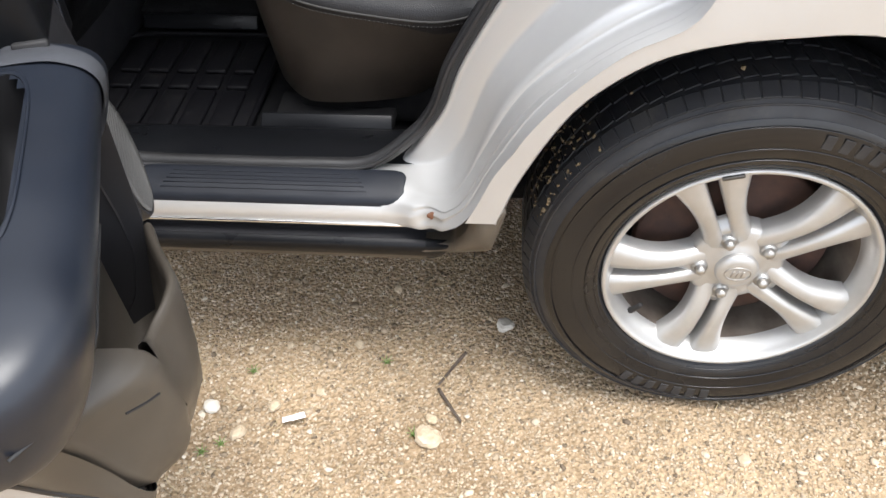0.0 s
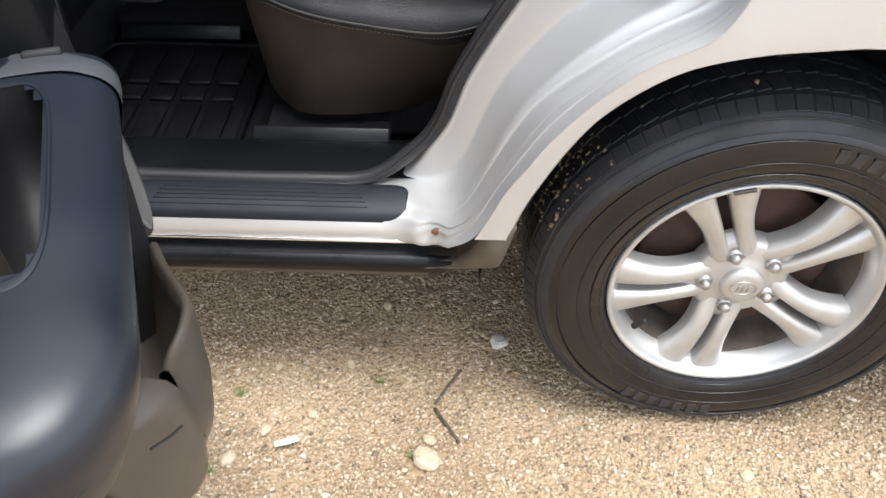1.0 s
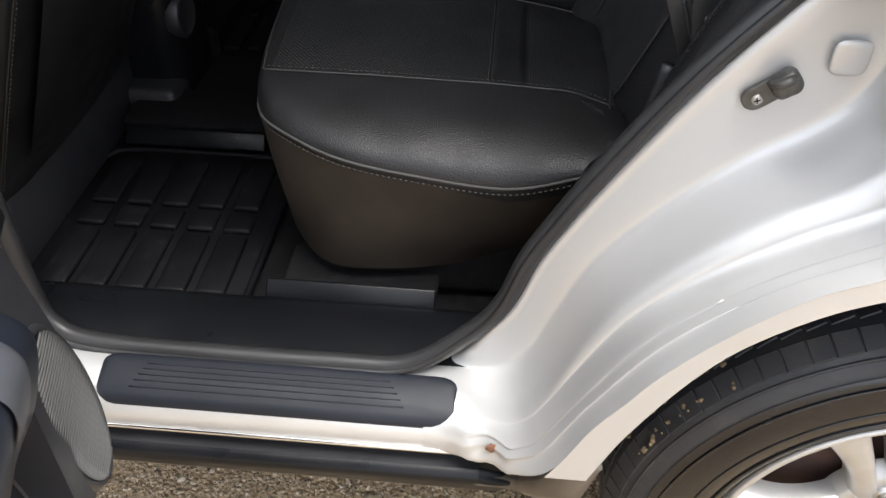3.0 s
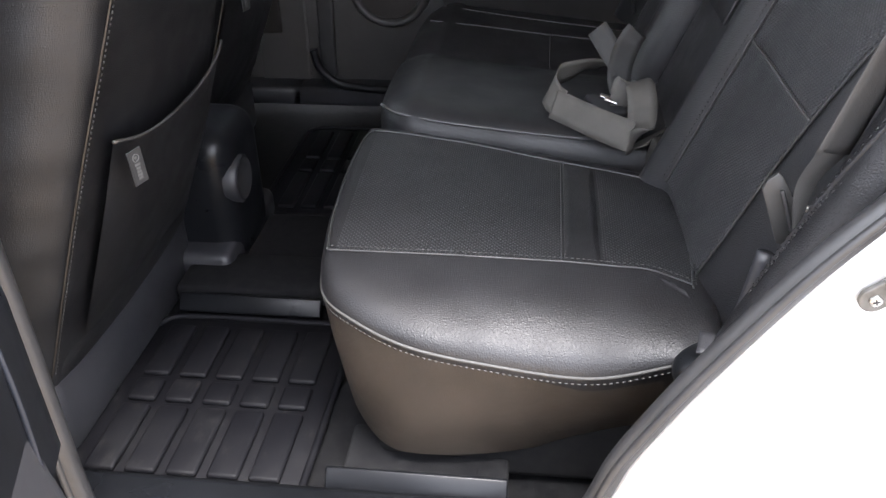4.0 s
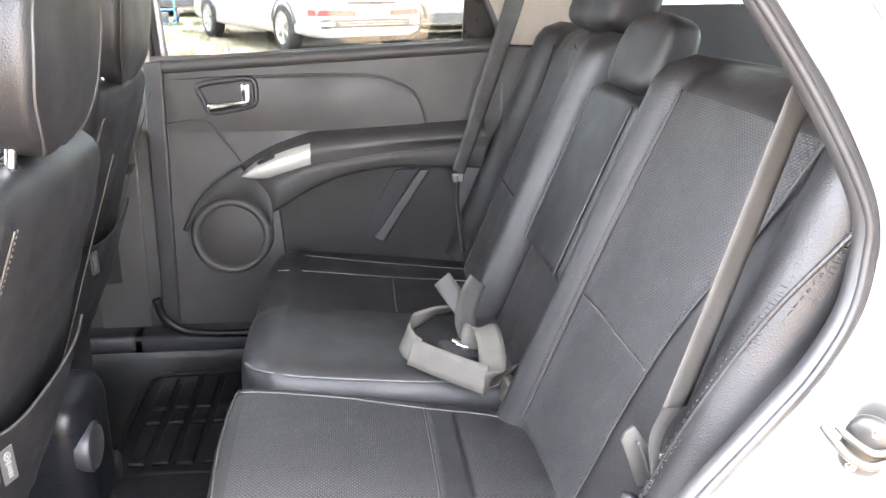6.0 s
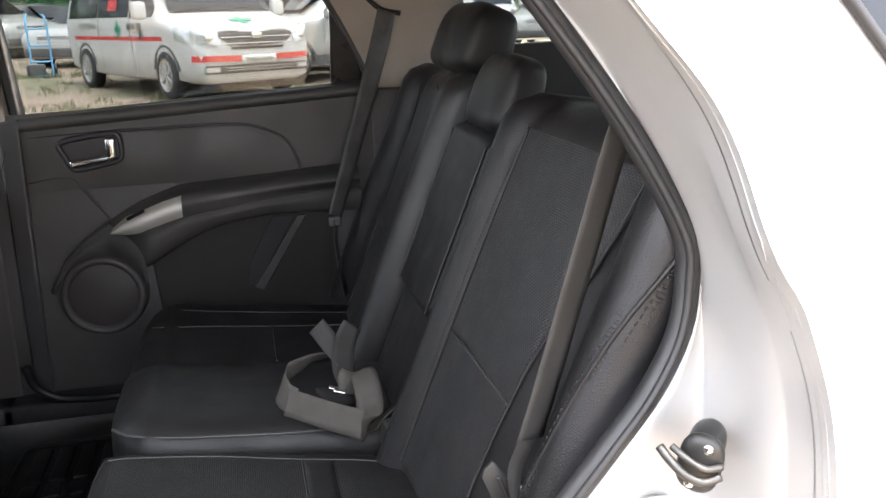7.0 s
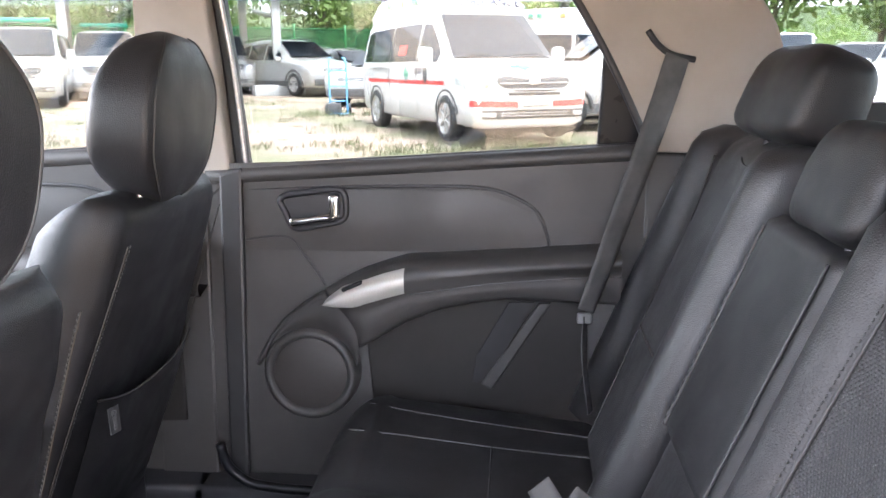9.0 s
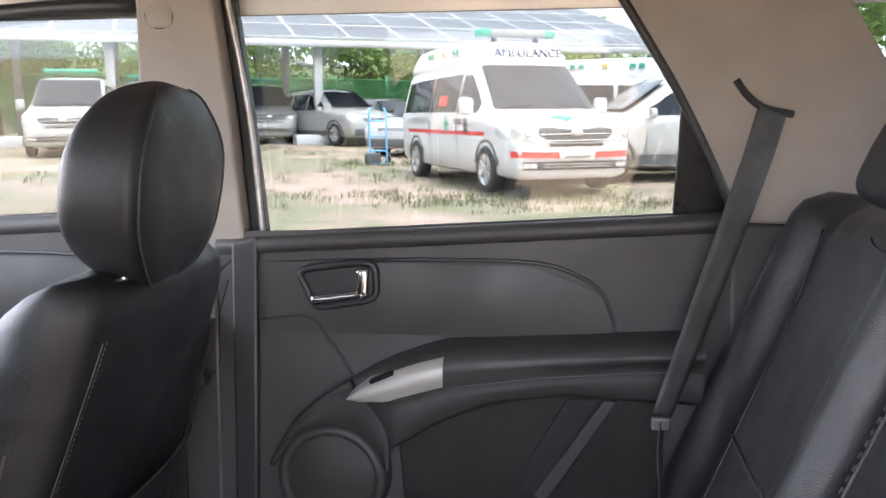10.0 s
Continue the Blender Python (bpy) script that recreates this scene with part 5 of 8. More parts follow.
        zb = table(x, [-0.905, -0.86, -0.83, -0.77, -0.727, -0.665, -0.60, -0.525, -0.42, -0.30], [0.880, 0.830, 0.805, 0.842, 0.867, 0.893, 0.908, 0.918, 0.914, 0.910])
        d = 0.040 + 0.042 * min(1.0, (x + 0.905) / 0.09)
        sec_ = [(0.006, zt + 0.016), (-d * 0.45, zt + 0.012), (-d * 0.80, zt + 0.006), (-d * 0.95, zt - 0.006), (-d, zt - 0.018), (-d * 0.985, (zt + zs) / 2), (-d * 0.95, zs + 0.002), (-d * 0.93, zs - 0.002), (-d * 0.95, zs - 0.012), (-d * 0.93, (zs + zb) / 2), (-d * 0.85, zb + 0.008), (-d * 0.78, zb), (-d * 0.60, zb + 0.006), (0.004, zb + 0.018)]
        arm_rows_.append([Vector((x + dx, FAR + a, b)) for a, b in sec_])
    arm = part("armrest", grid(arm_rows_), PLASTIC_TRIM, trim, "padded dark armrest with a deep lower edge")
    part("groove", tube([r[7] + Vector((0, 0.0006, 0)) for r in arm_rows_[14:]], 0.0022, 6, 60), SEAL, arm)
    plate = []
    for i in range(15):
        f = i / 14
        x = -0.897 + 0.168 * f
        zt = float(np.interp(x, [-0.897, -0.86, -0.82, -0.77, -0.729], [0.908, 0.936, 0.955, 0.973, 0.984]))
        zb = float(np.interp(x, [-0.897, -0.87, -0.83, -0.78, -0.729], [0.903, 0.893, 0.892, 0.907, 0.922]))
        plate.append([Vector((x + dx, FAR - 0.05, zt)), Vector((x + dx, FAR - 0.078, zt - 0.004)), Vector((x + dx, FAR - 0.092, zt * 0.7 + zb * 0.3)), Vector((x + dx, FAR - 0.088, zb * 0.8 + zt * 0.2)), Vector((x + dx, FAR - 0.06, zb))])
    sp = part("switch_plate", grid(plate), SATIN, arm, "satin silver switch plate")
    part("window_switch", rbox((0.045, 0.016, 0.008), 0.003, 2, at=pose(-0.836 + dx, FAR - 0.079, 0.944, 0, -24, 0)), PLASTIC_SMOOTH, sp)
    part("armrest_edge", tube(sh([(-1.05, 0.76), (-1.02, 0.81), (-0.983, 0.855), (-0.93, 0.895), (-0.895, 0.915)], FAR - 0.045), lambda f: 0.005 + 0.007 * f, 8, 40), PLASTIC_TRIM, trim, "rounded edge sweeping down over the speaker")
    band = []
    for i in range(33):
        a = 146 - 134 * i / 32
        r = float(np.interp(a, [12, 30, 45, 60, 77, 88, 113, 146], [0.106, 0.122, 0.143, 0.160, 0.170, 0.150, 0.120, 0.106]))
        yo = float(np.interp(a, [12, 60, 80, 146], [-0.060, -0.076, -0.058, -0.048]))
        band.append([Vector((-0.935 + dx + math.cos(radians(a)) * (0.099 + (r - 0.099) * k / 5), FAR - 0.052 + (yo + 0.052) * (k / 5) ** 0.7 - 0.006 * math.sin(math.pi * k / 5), 0.745 + math.sin(radians(a)) * (0.099 + (r - 0.099) * k / 5))) for k in range(6)])
    part("speaker_band", grid(band), PLASTIC_TRIM, trim, "moulded band from the armrest round the speaker")
    # speaker
    c = (-0.935 + dx, FAR - 0.055, 0.745)
    ring = part("speaker_ring", lathe([(0.078, 0.0), (0.083, -0.008), (0.091, -0.01), (0.098, -0.004), (0.102, 0.02), (0.106, 0.06)], 56), PLASTIC_TRIM, trim, "round speaker surround", at=pose(*c))
    part("speaker_grille", lathe([(0.0, -0.010), (0.03, -0.009), (0.06, -0.006), (0.079, 0.0)], 48), SPEAKER_MESH, ring, "dark mesh speaker grille", at=Matrix.Identity(4))
    # bottle pocket with a slanted pale rib
    part("pocket_face", outline([(x + dx, z) for x, z in ((-0.82, 0.85), (-0.72, 0.90), (-0.6, 0.925), (-0.49, 0.935), (-0.36, 0.935), (-0.36, 0.62), (-0.80, 0.60))], 0.01, pose(0, FAR - 0.036, 0), 0.004), POCKET, trim, "charcoal door pocket face, darkened for the shade under the armrest", smooth=False)
    # flat near-black plate stands for the shade inside the slot
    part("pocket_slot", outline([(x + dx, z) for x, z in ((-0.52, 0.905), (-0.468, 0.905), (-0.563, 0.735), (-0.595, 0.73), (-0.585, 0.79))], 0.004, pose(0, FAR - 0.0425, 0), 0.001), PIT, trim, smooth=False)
    part("pocket_rib", outline([(x + dx, z) for x, z in ((-0.459, 0.905), (-0.434, 0.905), (-0.553, 0.715), (-0.577, 0.727))], 0.014, pose(0, FAR - 0.046, 0), 0.004), PLASTIC_TRIM, trim, smooth=False)
    part("kick_edge", tube(sh([(-1.125, 0.60), (-1.11, 0.55), (-1.07, 0.515), (-1.02, 0.505), (-0.95, 0.50), (-0.8, 0.50), (-0.5, 0.50)], FAR - 0.1), 0.011, 8, 60), PLASTIC_SMOOTH, trim, "smooth lower edge of the door opening")
    part("lower_step", rbox((0.9, 0.10, 0.05), 0.012, 2, at=pose(-0.75 + dx, FAR - 0.05, 0.475)), PLASTIC, trim)
    return d


far_door(0.0, -1.155, -0.25, "closed charcoal rear door trim with chrome lever and silver switch plate")
far_door(-0.86, -2.1, -1.20, "closed charcoal front door trim with chrome lever")

far_side = thing("far_cabin_side", "beige pillar trims and windows along the far cabin side", "car body")


def slab(name, pts, y_low, y_high, thick, mat, label="", parent=None, bevel=0.006):
    """A trim plate in the far side, its outline in (x, z), leaning with height."""
    z0, z1 = min(p[1] for p in pts), max(p[1] for p in pts)
    bm = outline(pts, thick, Matrix.Identity(4), bevel)
    for v in bm.verts:
        v.co.y += y_low + (y_high - y_low) * (v.co.z - z0) / (z1 - z0)
    return part(name, bm, mat, parent or far_side, label, smooth=False)


slab("b_pillar_trim", [(-1.286, 1.12), (-1.275, 1.45), (-1.262, 1.65), (-1.135, 1.65), (-1.112, 1.40), (-1.1, 1.13)], 1.603, 1.56, 0.05, HEADLINER, "beige far B-pillar trim")
slab("b_pillar_lower", [(-1.285, 0.45), (-1.285, 1.14), (-1.098, 1.15), (-1.155, 1.10), (-1.155, 0.45)], 1.56, 1.60, 0.05, PLASTIC_TRIM, "dark lower B-pillar trim")
slab("door_frame_front", [(-1.098, 1.15), (-1.112, 1.40), (-1.135, 1.65), (-1.11, 1.65), (-1.085, 1.40), (-1.068, 1.17)], 1.625, 1.60, 0.03, SEAL, "black window frame")
slab("door_gap", [(-1.125, 0.45), (-1.125, 1.16), (-1.075, 1.175), (-1.085, 0.45)], 1.545, 1.592, 0.02, SEAL, "black seal down the front edge of the rear door")
part("window_channel", tube([(-1.074, 1.622, 1.17), (-1.088, 1.612, 1.393), (-1.122, 1.595, 1.64)], 0.006, 8, 30), STEEL, far_side, "grey window channel")
slab("quarter_blank", [(-0.346, 1.215), (-0.341, 1.33), (-0.34, 1.47), (-0.24, 1.47), (-0.2, 1.2)], 1.63, 1.61, 0.02, PLASTIC_SMOOTH, "black fixed quarter blank")
slab("c_pillar_trim", [(-0.241, 1.205), (-0.30, 1.33), (-0.36, 1.44), (-0.445, 1.573), (-0.49, 1.65), (-0.13, 1.65), (-0.09, 1.555), (-0.02, 1.45), (0.03, 1.32), (0.04, 1.2)], 1.615, 1.57, 0.05, HEADLINER, "beige far C-pillar trim with belt slot")
part("trim_edge", tube([(-0.241, 1.612, 1.205), (-0.30, 1.605, 1.33), (-0.36, 1.595, 1.44), (-0.445, 1.58, 1.573)], 0.008, 8, 40), SEAL, far_side)
plug = part("trim_plug", blob((0.05, 0.006, 0.05), 0.5, 1, 24, 8), HEADLINER, far_side, "round screw cap in the pillar trim", at=pose(-1.225, 1.568, 1.562))
part("plug_gap", tube([(0.0255 * math.cos(k * math.pi / 8), 0.0, 0.0255 * math.sin(k * math.pi / 8)) for k in range(16)], 0.0012, 5, 32, closed=True), SEAL, plug)
part("belt_slot", tube([(-0.262, 1.581, 1.44), (-0.243, 1.581, 1.415), (-0.215, 1.583, 1.395), (-0.17, 1.586, 1.385)], 0.006, 8, 24), BLACK_LABEL, far_side, "dark slot in the pillar trim")
slab("quarter_trim", [(-0.25, 0.45), (-0.25, 1.205), (0.04, 1.2), (0.05, 1.30), (0.62, 1.31), (0.95, 1.25), (0.95, 0.45)], 1.55, 1.615, 0.04, PLASTIC_TRIM, "dark load area side trim")
slab("d_pillar_trim", [(0.60, 1.31), (0.48, 1.65), (0.75, 1.65), (0.95, 1.30), (0.95, 1.25)], 1.61, 1.55, 0.05, HEADLINER, "beige D-pillar trim")
slab("roof_rail_trim", [(-2.2, 1.622), (-2.2, 1.66), (0.8, 1.66), (0.8, 1.622)], 1.565, 1.55, 0.05, HEADLINER, "beige roof rail trim")
part("roof_gasket", tube([(-2.1, 1.60, 1.53), (-1.5, 1.595, 1.575), (-1.28, 1.59, 1.58)], 0.014, 8, 30), SEAL, far_side)
for nm, pts in (("rear_door_window", [(-1.11, 1.10), (-0.30, 1.12), (-0.30, 1.44), (-0.46, 1.64), (-1.14, 1.64)]), ("front_door_window", [(-2.08, 1.09), (-1.26, 1.11), (-1.25, 1.61), (-1.75, 1.59)]),
                ("rear_quarter_window", [(0.03, 1.31), (0.60, 1.32), (0.48, 1.64), (-0.14, 1.64), (-0.02, 1.45)])):
    g = slab(nm, pts, 1.655, 1.635, 0.004, GLASS_SIDE, "lightly tinted side window glass", bevel=0)
    g.visible_shadow = False
# tail of the cabin and its front end
tail = thing("tailgate", "silver tailgate with dark inner trim and rear window", "tailgate")
part("inner_trim", rbox((0.06, 1.5, 0.72), 0.02, 2, at=pose(0.93, CAR_MID, 0.86)), PLASTIC_TRIM, tail)
g = part("rear_window", grid([[Vector((0.98, 0.25, 1.22)), Vector((0.98, 1.52, 1.22))], [Vector((0.74, 0.32, 1.65)), Vector((0.74, 1.45, 1.65))]]), GLASS_TINT, tail, "tinted rear window")
g.visible_shadow = False
part("load_floor", rbox((1.0, 1.35, 0.03), 0.005, 1, at=pose(0.40, CAR_MID, 0.70)), CARPET, tail)
front_end = thing("dashboard", "dark dashboard under the windscreen", "dashboard")
part("dash_top", rbox((0.5, 1.4, 0.35), 0.08, 4, at=pose(-2.2, CAR_MID, 0.92)), PLASTIC, front_end)
part("firewall", rbox((0.03, 1.5, 0.7), 0.0, at=pose(-2.42, CAR_MID, 0.7)), CARPET, front_end)
g = part("windscreen", grid([[Vector((-2.45, 0.15, 1.05)), Vector((-2.45, 1.6, 1.05))], [Vector((-1.75, 0.3, 1.64)), Vector((-1.75, 1.45, 1.64))]]), GLASS, front_end, "clear windscreen")
g.visible_shadow = False
front_door = part("front_door", rbox((1.05, 0.05, 0.75), 0.02, 3, at=pose(-1.72, 0.03, 0.80)), SILVER, car, "closed silver front door")
part("front_door_trim", rbox((1.0, 0.06, 0.7), 0.02, 3, at=pose(-1.70, 0.13, 0.82)), PLASTIC_TRIM, front_door)

# ---- seat belts ----
belt = thing("seat_belt", "black seat belt hanging from the far pillar trim to its anchor", "seat belt")
part("strap", ribbon([(-0.205, 1.575, 1.392), (-0.235, 1.55, 1.3), (-0.28, 1.525, 1.17), (-0.33, 1.495, 1.03), (-0.372, 1.472, 0.915)], [(0.8, 0.1, -0.2)] * 4 + [(0.6, 0.5, 0)], 0.047, 0.0016, 50), WEB_DARK, belt)
part("guide_ring", rbox((0.03, 0.012, 0.022), 0.004, 2, at=pose(-0.374, 1.468, 0.902)), PLASTIC_GREY, belt)
part("lap_strap", ribbon([(-0.372, 1.47, 0.905), (-0.375, 1.46, 0.85), (-0.37, 1.45, 0.79), (-0.36, 1.44, 0.72)], [(0.3, 0.8, 0)] * 4, 0.03, 0.0016, 30), WEB_DARK, belt)
belt = thing("seat_belt", "grey seat belt with a plastic stalk beside the near bolster", "seat belt")
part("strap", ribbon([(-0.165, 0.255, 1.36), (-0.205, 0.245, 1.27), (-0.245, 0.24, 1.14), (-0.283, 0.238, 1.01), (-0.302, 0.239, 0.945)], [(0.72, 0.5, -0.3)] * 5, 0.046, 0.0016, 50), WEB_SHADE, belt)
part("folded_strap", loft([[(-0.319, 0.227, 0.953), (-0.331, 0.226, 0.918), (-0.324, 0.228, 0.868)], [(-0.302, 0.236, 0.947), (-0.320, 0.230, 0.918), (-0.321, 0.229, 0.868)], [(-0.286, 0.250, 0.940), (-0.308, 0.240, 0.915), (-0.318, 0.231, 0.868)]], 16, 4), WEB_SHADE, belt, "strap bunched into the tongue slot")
tongue = part("tongue", outline([(-0.353, 0.904), (-0.350, 0.913), (-0.341, 0.921), (-0.336, 0.917), (-0.316, 0.884), (-0.303, 0.866), (-0.304, 0.858), (-0.322, 0.845), (-0.330, 0.846), (-0.342, 0.876)], 0.005, pose(0, 0.246, 0), 0.001), PLASTIC_WEB, belt, "grey plastic belt tongue with a slot")
part("slot", tube([(-0.338, 0.237, 0.908), (-0.330, 0.237, 0.888), (-0.322, 0.237, 0.866)], 0.0022, 6, 16), BLACK_LABEL, tongue)
part("tongue_edge", tube([(-0.3125, 0.238, 0.892), (-0.310, 0.238, 0.876), (-0.312, 0.238, 0.860)], 0.0022, 6, 16), STEEL, tongue, "bright metal edge")
part("recliner_cover", blob((0.13, 0.05, 0.075), 0.6, 0.7, 28, 16), PLASTIC_SMOOTH, rear_seat, "rounded glossy black recliner cover", at=pose(-0.345, 0.235, 0.70, 0, -25, 0))
part("stalk", tube([(-0.335, 0.255, 0.83), (-0.345, 0.25, 0.77), (-0.36, 0.245, 0.71)], 0.009, 8, 14), PLASTIC, belt)
part("slack_strap", ribbon([(-0.325, 0.235, 0.84), (-0.35, 0.22, 0.78), (-0.37, 0.225, 0.74), (-0.39, 0.23, 0.735)], [(0.5, 0.75, 0.2)] * 4, 0.03, 0.0016, 24), PLASTIC, belt)
tangle = thing("seat_belt", "tangled grey belt webbing with chrome buckle on the middle seat", "seat belt")
TZ = 0.742
part("front_loop", ribbon([(-0.540, 0.792, 0.762), (-0.509, 0.764, 0.759), (-0.478, 0.734, 0.757), (-0.448, 0.704, 0.757), (-0.426, 0.684, 0.757)], [(0.05, 0.40, 0.91)] * 5, 0.047, 0.0016, 40), WEB, tangle)
part("side_loop", ribbon([(-0.430, 0.680, 0.748), (-0.412, 0.700, 0.752), (-0.408, 0.724, 0.761), (-0.406, 0.748, 0.776), (-0.407, 0.775, 0.792), (-0.412, 0.796, 0.799), (-0.424, 0.806, 0.793), (-0.430, 0.800, 0.780), (-0.430, 0.80, 0.755)],
                         [(0.55, 0.45, 0.7), (0.85, 0.35, 0.4), (0.96, 0.2, 0.2), (0.98, 0.15, 0.15), (0.98, 0.15, 0.1), (0.95, 0.3, 0.1), (0.9, 0.4, 0.1), (0.9, 0.4, 0.1), (0.9, 0.4, 0.1)], 0.044, 0.0016, 60), WEB, tangle)
part("left_loop", ribbon([(-0.528, 0.788, 0.764), (-0.541, 0.802, 0.769), (-0.545, 0.826, 0.776), (-0.535, 0.858, 0.784), (-0.508, 0.877, 0.788), (-0.478, 0.903, 0.788), (-0.455, 0.920, 0.780)],
                         [(0.1, 0.4, 0.9), (0.3, 0.35, 0.88), (0.4, 0.3, 0.85), (0.25, -0.25, 0.9), (0.2, -0.5, 0.8), (0.3, -0.6, 0.6), (0.5, -0.6, 0.4)], 0.045, 0.0016, 56), WEB, tangle)
# the two folded ends take the shaded copy of the webbing
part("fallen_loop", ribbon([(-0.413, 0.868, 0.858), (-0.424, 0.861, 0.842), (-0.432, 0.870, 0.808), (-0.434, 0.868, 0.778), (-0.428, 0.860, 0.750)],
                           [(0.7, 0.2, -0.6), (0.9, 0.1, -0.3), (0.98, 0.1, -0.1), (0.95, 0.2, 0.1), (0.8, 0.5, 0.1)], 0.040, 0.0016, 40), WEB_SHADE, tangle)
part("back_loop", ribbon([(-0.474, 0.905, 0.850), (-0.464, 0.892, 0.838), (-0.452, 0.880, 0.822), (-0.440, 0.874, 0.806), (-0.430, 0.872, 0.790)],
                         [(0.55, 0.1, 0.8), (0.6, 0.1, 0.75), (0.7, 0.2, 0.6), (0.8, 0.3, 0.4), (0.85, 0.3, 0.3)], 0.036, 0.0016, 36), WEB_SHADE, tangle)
part("rear_tail", ribbon([(-0.409, 0.735, 0.716), (-0.395, 0.752, 0.722), (-0.381, 0.768, 0.724), (-0.355, 0.806, 0.722)], [(0.6, -0.4, 0.5)] * 4, 0.040, 0.0016, 20), WEB, tangle)
part("buckle", rbox((0.055, 0.06, 0.024), 0.007, 3, at=pose(-0.458, 0.800, TZ + 0.010, 12, 8, 25)), BLACK_LABEL, tangle, "black buckle housing")
for k in (0, 1):
    part("tongue", rbox((0.022, 0.009, 0.005), 0.0018, 2, at=pose(-0.456 + 0.006 * k, 0.806 - 0.014 * k, TZ + 0.027, 12, 12, -18)), CHROME, tangle, "chrome buckle tongue")
latch = thing("belt_buckle", "grey buckle stalk in the seat gap", "belt buckle")
part("stalk", rbox((0.02, 0.05, 0.05), 0.006, 3, at=pose(-0.375, 0.725, 0.705, 20, 0, 20)), WEB, latch)

# ---- the open rear door, swung out on its front hinges ----
DOOR_AT = pose(-1.08, -0.04, 0, 0, 0, -70)
door = part("rear_door", rbox((0.05, 0.05, 0.06), 0.008, 2, at=pose(0.0, 0.05, 0.62)), STEEL, car, "open rear door with black trim, map pocket and speaker grille", at=DOOR_AT)
TRIM_EDGE = [(0.44, 0.48), (0.51, 0.545), (0.553, 0.570), (0.61, 0.578), (0.658, 0.590), (0.73, 0.634), (0.80, 0.684), (0.853, 0.72), (0.95, 0.76), (1.2, 0.78)]


def at_z(table, z):
    return float(np.interp(z, [p[0] for p in table], [p[1] for p in table]))


def trim_end(z):
    return sum(at_z(TRIM_EDGE, z + d) for d in (-0.03, -0.015, 0, 0.015, 0.03)) / 5


def door_sheet(u0, reach, fn, z0, z1, nz=30, nu=30):
    rows = []
    for i in range(nz + 1):
        z = z0 + (z1 - z0) * i / nz
        e = trim_end(z) + reach
        rows.append([Vector((u0 + (e - u0) * k / nu, fn(u0 + (e - u0) * k / nu, z, k / nu), z)) for k in range(nu + 1)])
    return grid(rows)


def roll(k, amount=0.03):
    """Edges of the trim turn back to the shell."""
    return amount * (max(0, (k - 0.93) / 0.07) ** 2 + max(0, (0.05 - k) / 0.05) ** 2)


part("door_skin", door_sheet(0.0, 0.012, lambda u, z, k: skin(z) + 0.012 + roll(k, 0.01), 0.36, 1.2), SILVER, door, "silver door skin")
part("door_shell", door_sheet(0.02, -0.03, lambda u, z, k: 0.06, 0.365, 1.2, 20, 20), SILVER, door, "silver inner door pressing")
# the rear end of the door: a dark rubber strip beside the trim, then the silver end face with a pressed recess
STRIP = [((0.46, 0.14, 0.452), (0.46, 0.13, 0.445)), ((0.545, 0.165, 0.508), (0.543, 0.155, 0.498)), ((0.572, 0.158, 0.553), (0.572, 0.148, 0.54)), ((0.580, 0.14, 0.61), (0.583, 0.12, 0.575)), ((0.60, 0.118, 0.68), (0.585, 0.09, 0.60)),
         ((0.65, 0.105, 0.755), (0.60, 0.065, 0.65)), ((0.70, 0.10, 0.83), (0.65, 0.06, 0.72)), ((0.76, 0.10, 0.95), (0.72, 0.06, 0.85)), ((0.78, 0.10, 1.19), (0.76, 0.06, 1.19))]
s_in, s_out = even([a for a, b in STRIP], 60), even([b for a, b in STRIP], 60)
bulge = lambda f: 0.006 * math.sin(math.pi * f)
part("end_seal", grid([[p.lerp(q, k / 6) + Vector((bulge(k / 6), 0, -bulge(k / 6))) for k in range(7)] for p, q in zip(s_in, s_out)]), DOOR_LOW, door, "dark rubber strip along the door end")
part("seal_bead", tube(s_out, 0.004, 6, 90), SEAL, door)
face = []
for q in s_out:
    r = []
    for k in range(15):
        f = k / 14
        p = Vector((q.x + 0.014 * math.sin(math.pi * f), q.y + (-0.018 - q.y) * f, q.z - 0.055 * math.sin(math.pi / 2 * f)))
        g = math.exp(-((p.z - 0.60) / 0.035) ** 4 - ((f - 0.5) / 0.26) ** 4)
        r.append(p + Vector((-0.022, 0.0, 0.012)) * g)
    face.append(r)
part("door_end", grid(face), SILVER, door, "silver door end with a pressed recess")
part("trim_panel", door_sheet(0.012, 0.0, lambda u, z, k: 0.150 - 0.078 * min(1, max(0, (u - 0.20) / 0.07)) - roll(k, 0.045) - (0.012 * min(1, (z - 0.95) / 0.06) if z > 0.95 else 0), 0.80, 1.19, 30, 60), PLASTIC_SMOOTH, door, "smooth black door trim")
part("trim_groove", tube([(0.10, 0.151, 0.82), (0.098, 0.152, 0.90), (0.095, 0.147, 1.0), (0.093, 0.138, 1.12)], 0.0022, 6, 20), PLASTIC_WORN, door)
# speaker pod: the panel in front of the pocket
pod = []
for i in range(31):
    z = 0.44 + 0.42 * i / 30
    row = []
    for k in range(25):
        f = k / 24
        u = 0.012 + 0.252 * f
        top = float(np.interp(z, [0.44, 0.48, 0.53, 0.60, 0.66, 0.74, 0.80, 0.86], [0.09, 0.135, 0.164, 0.180, 0.177, 0.166, 0.156, 0.150]))
        v = 0.10 + (top - 0.10) * min(1, f / 0.34) ** 0.6 - 0.012 * max(0, (f - 0.9) / 0.1) ** 2
        row.append(Vector((u, v, z)))
    pod.append(row)
part("speaker_pod", grid(pod), PLASTIC, door, "smooth black speaker pod")
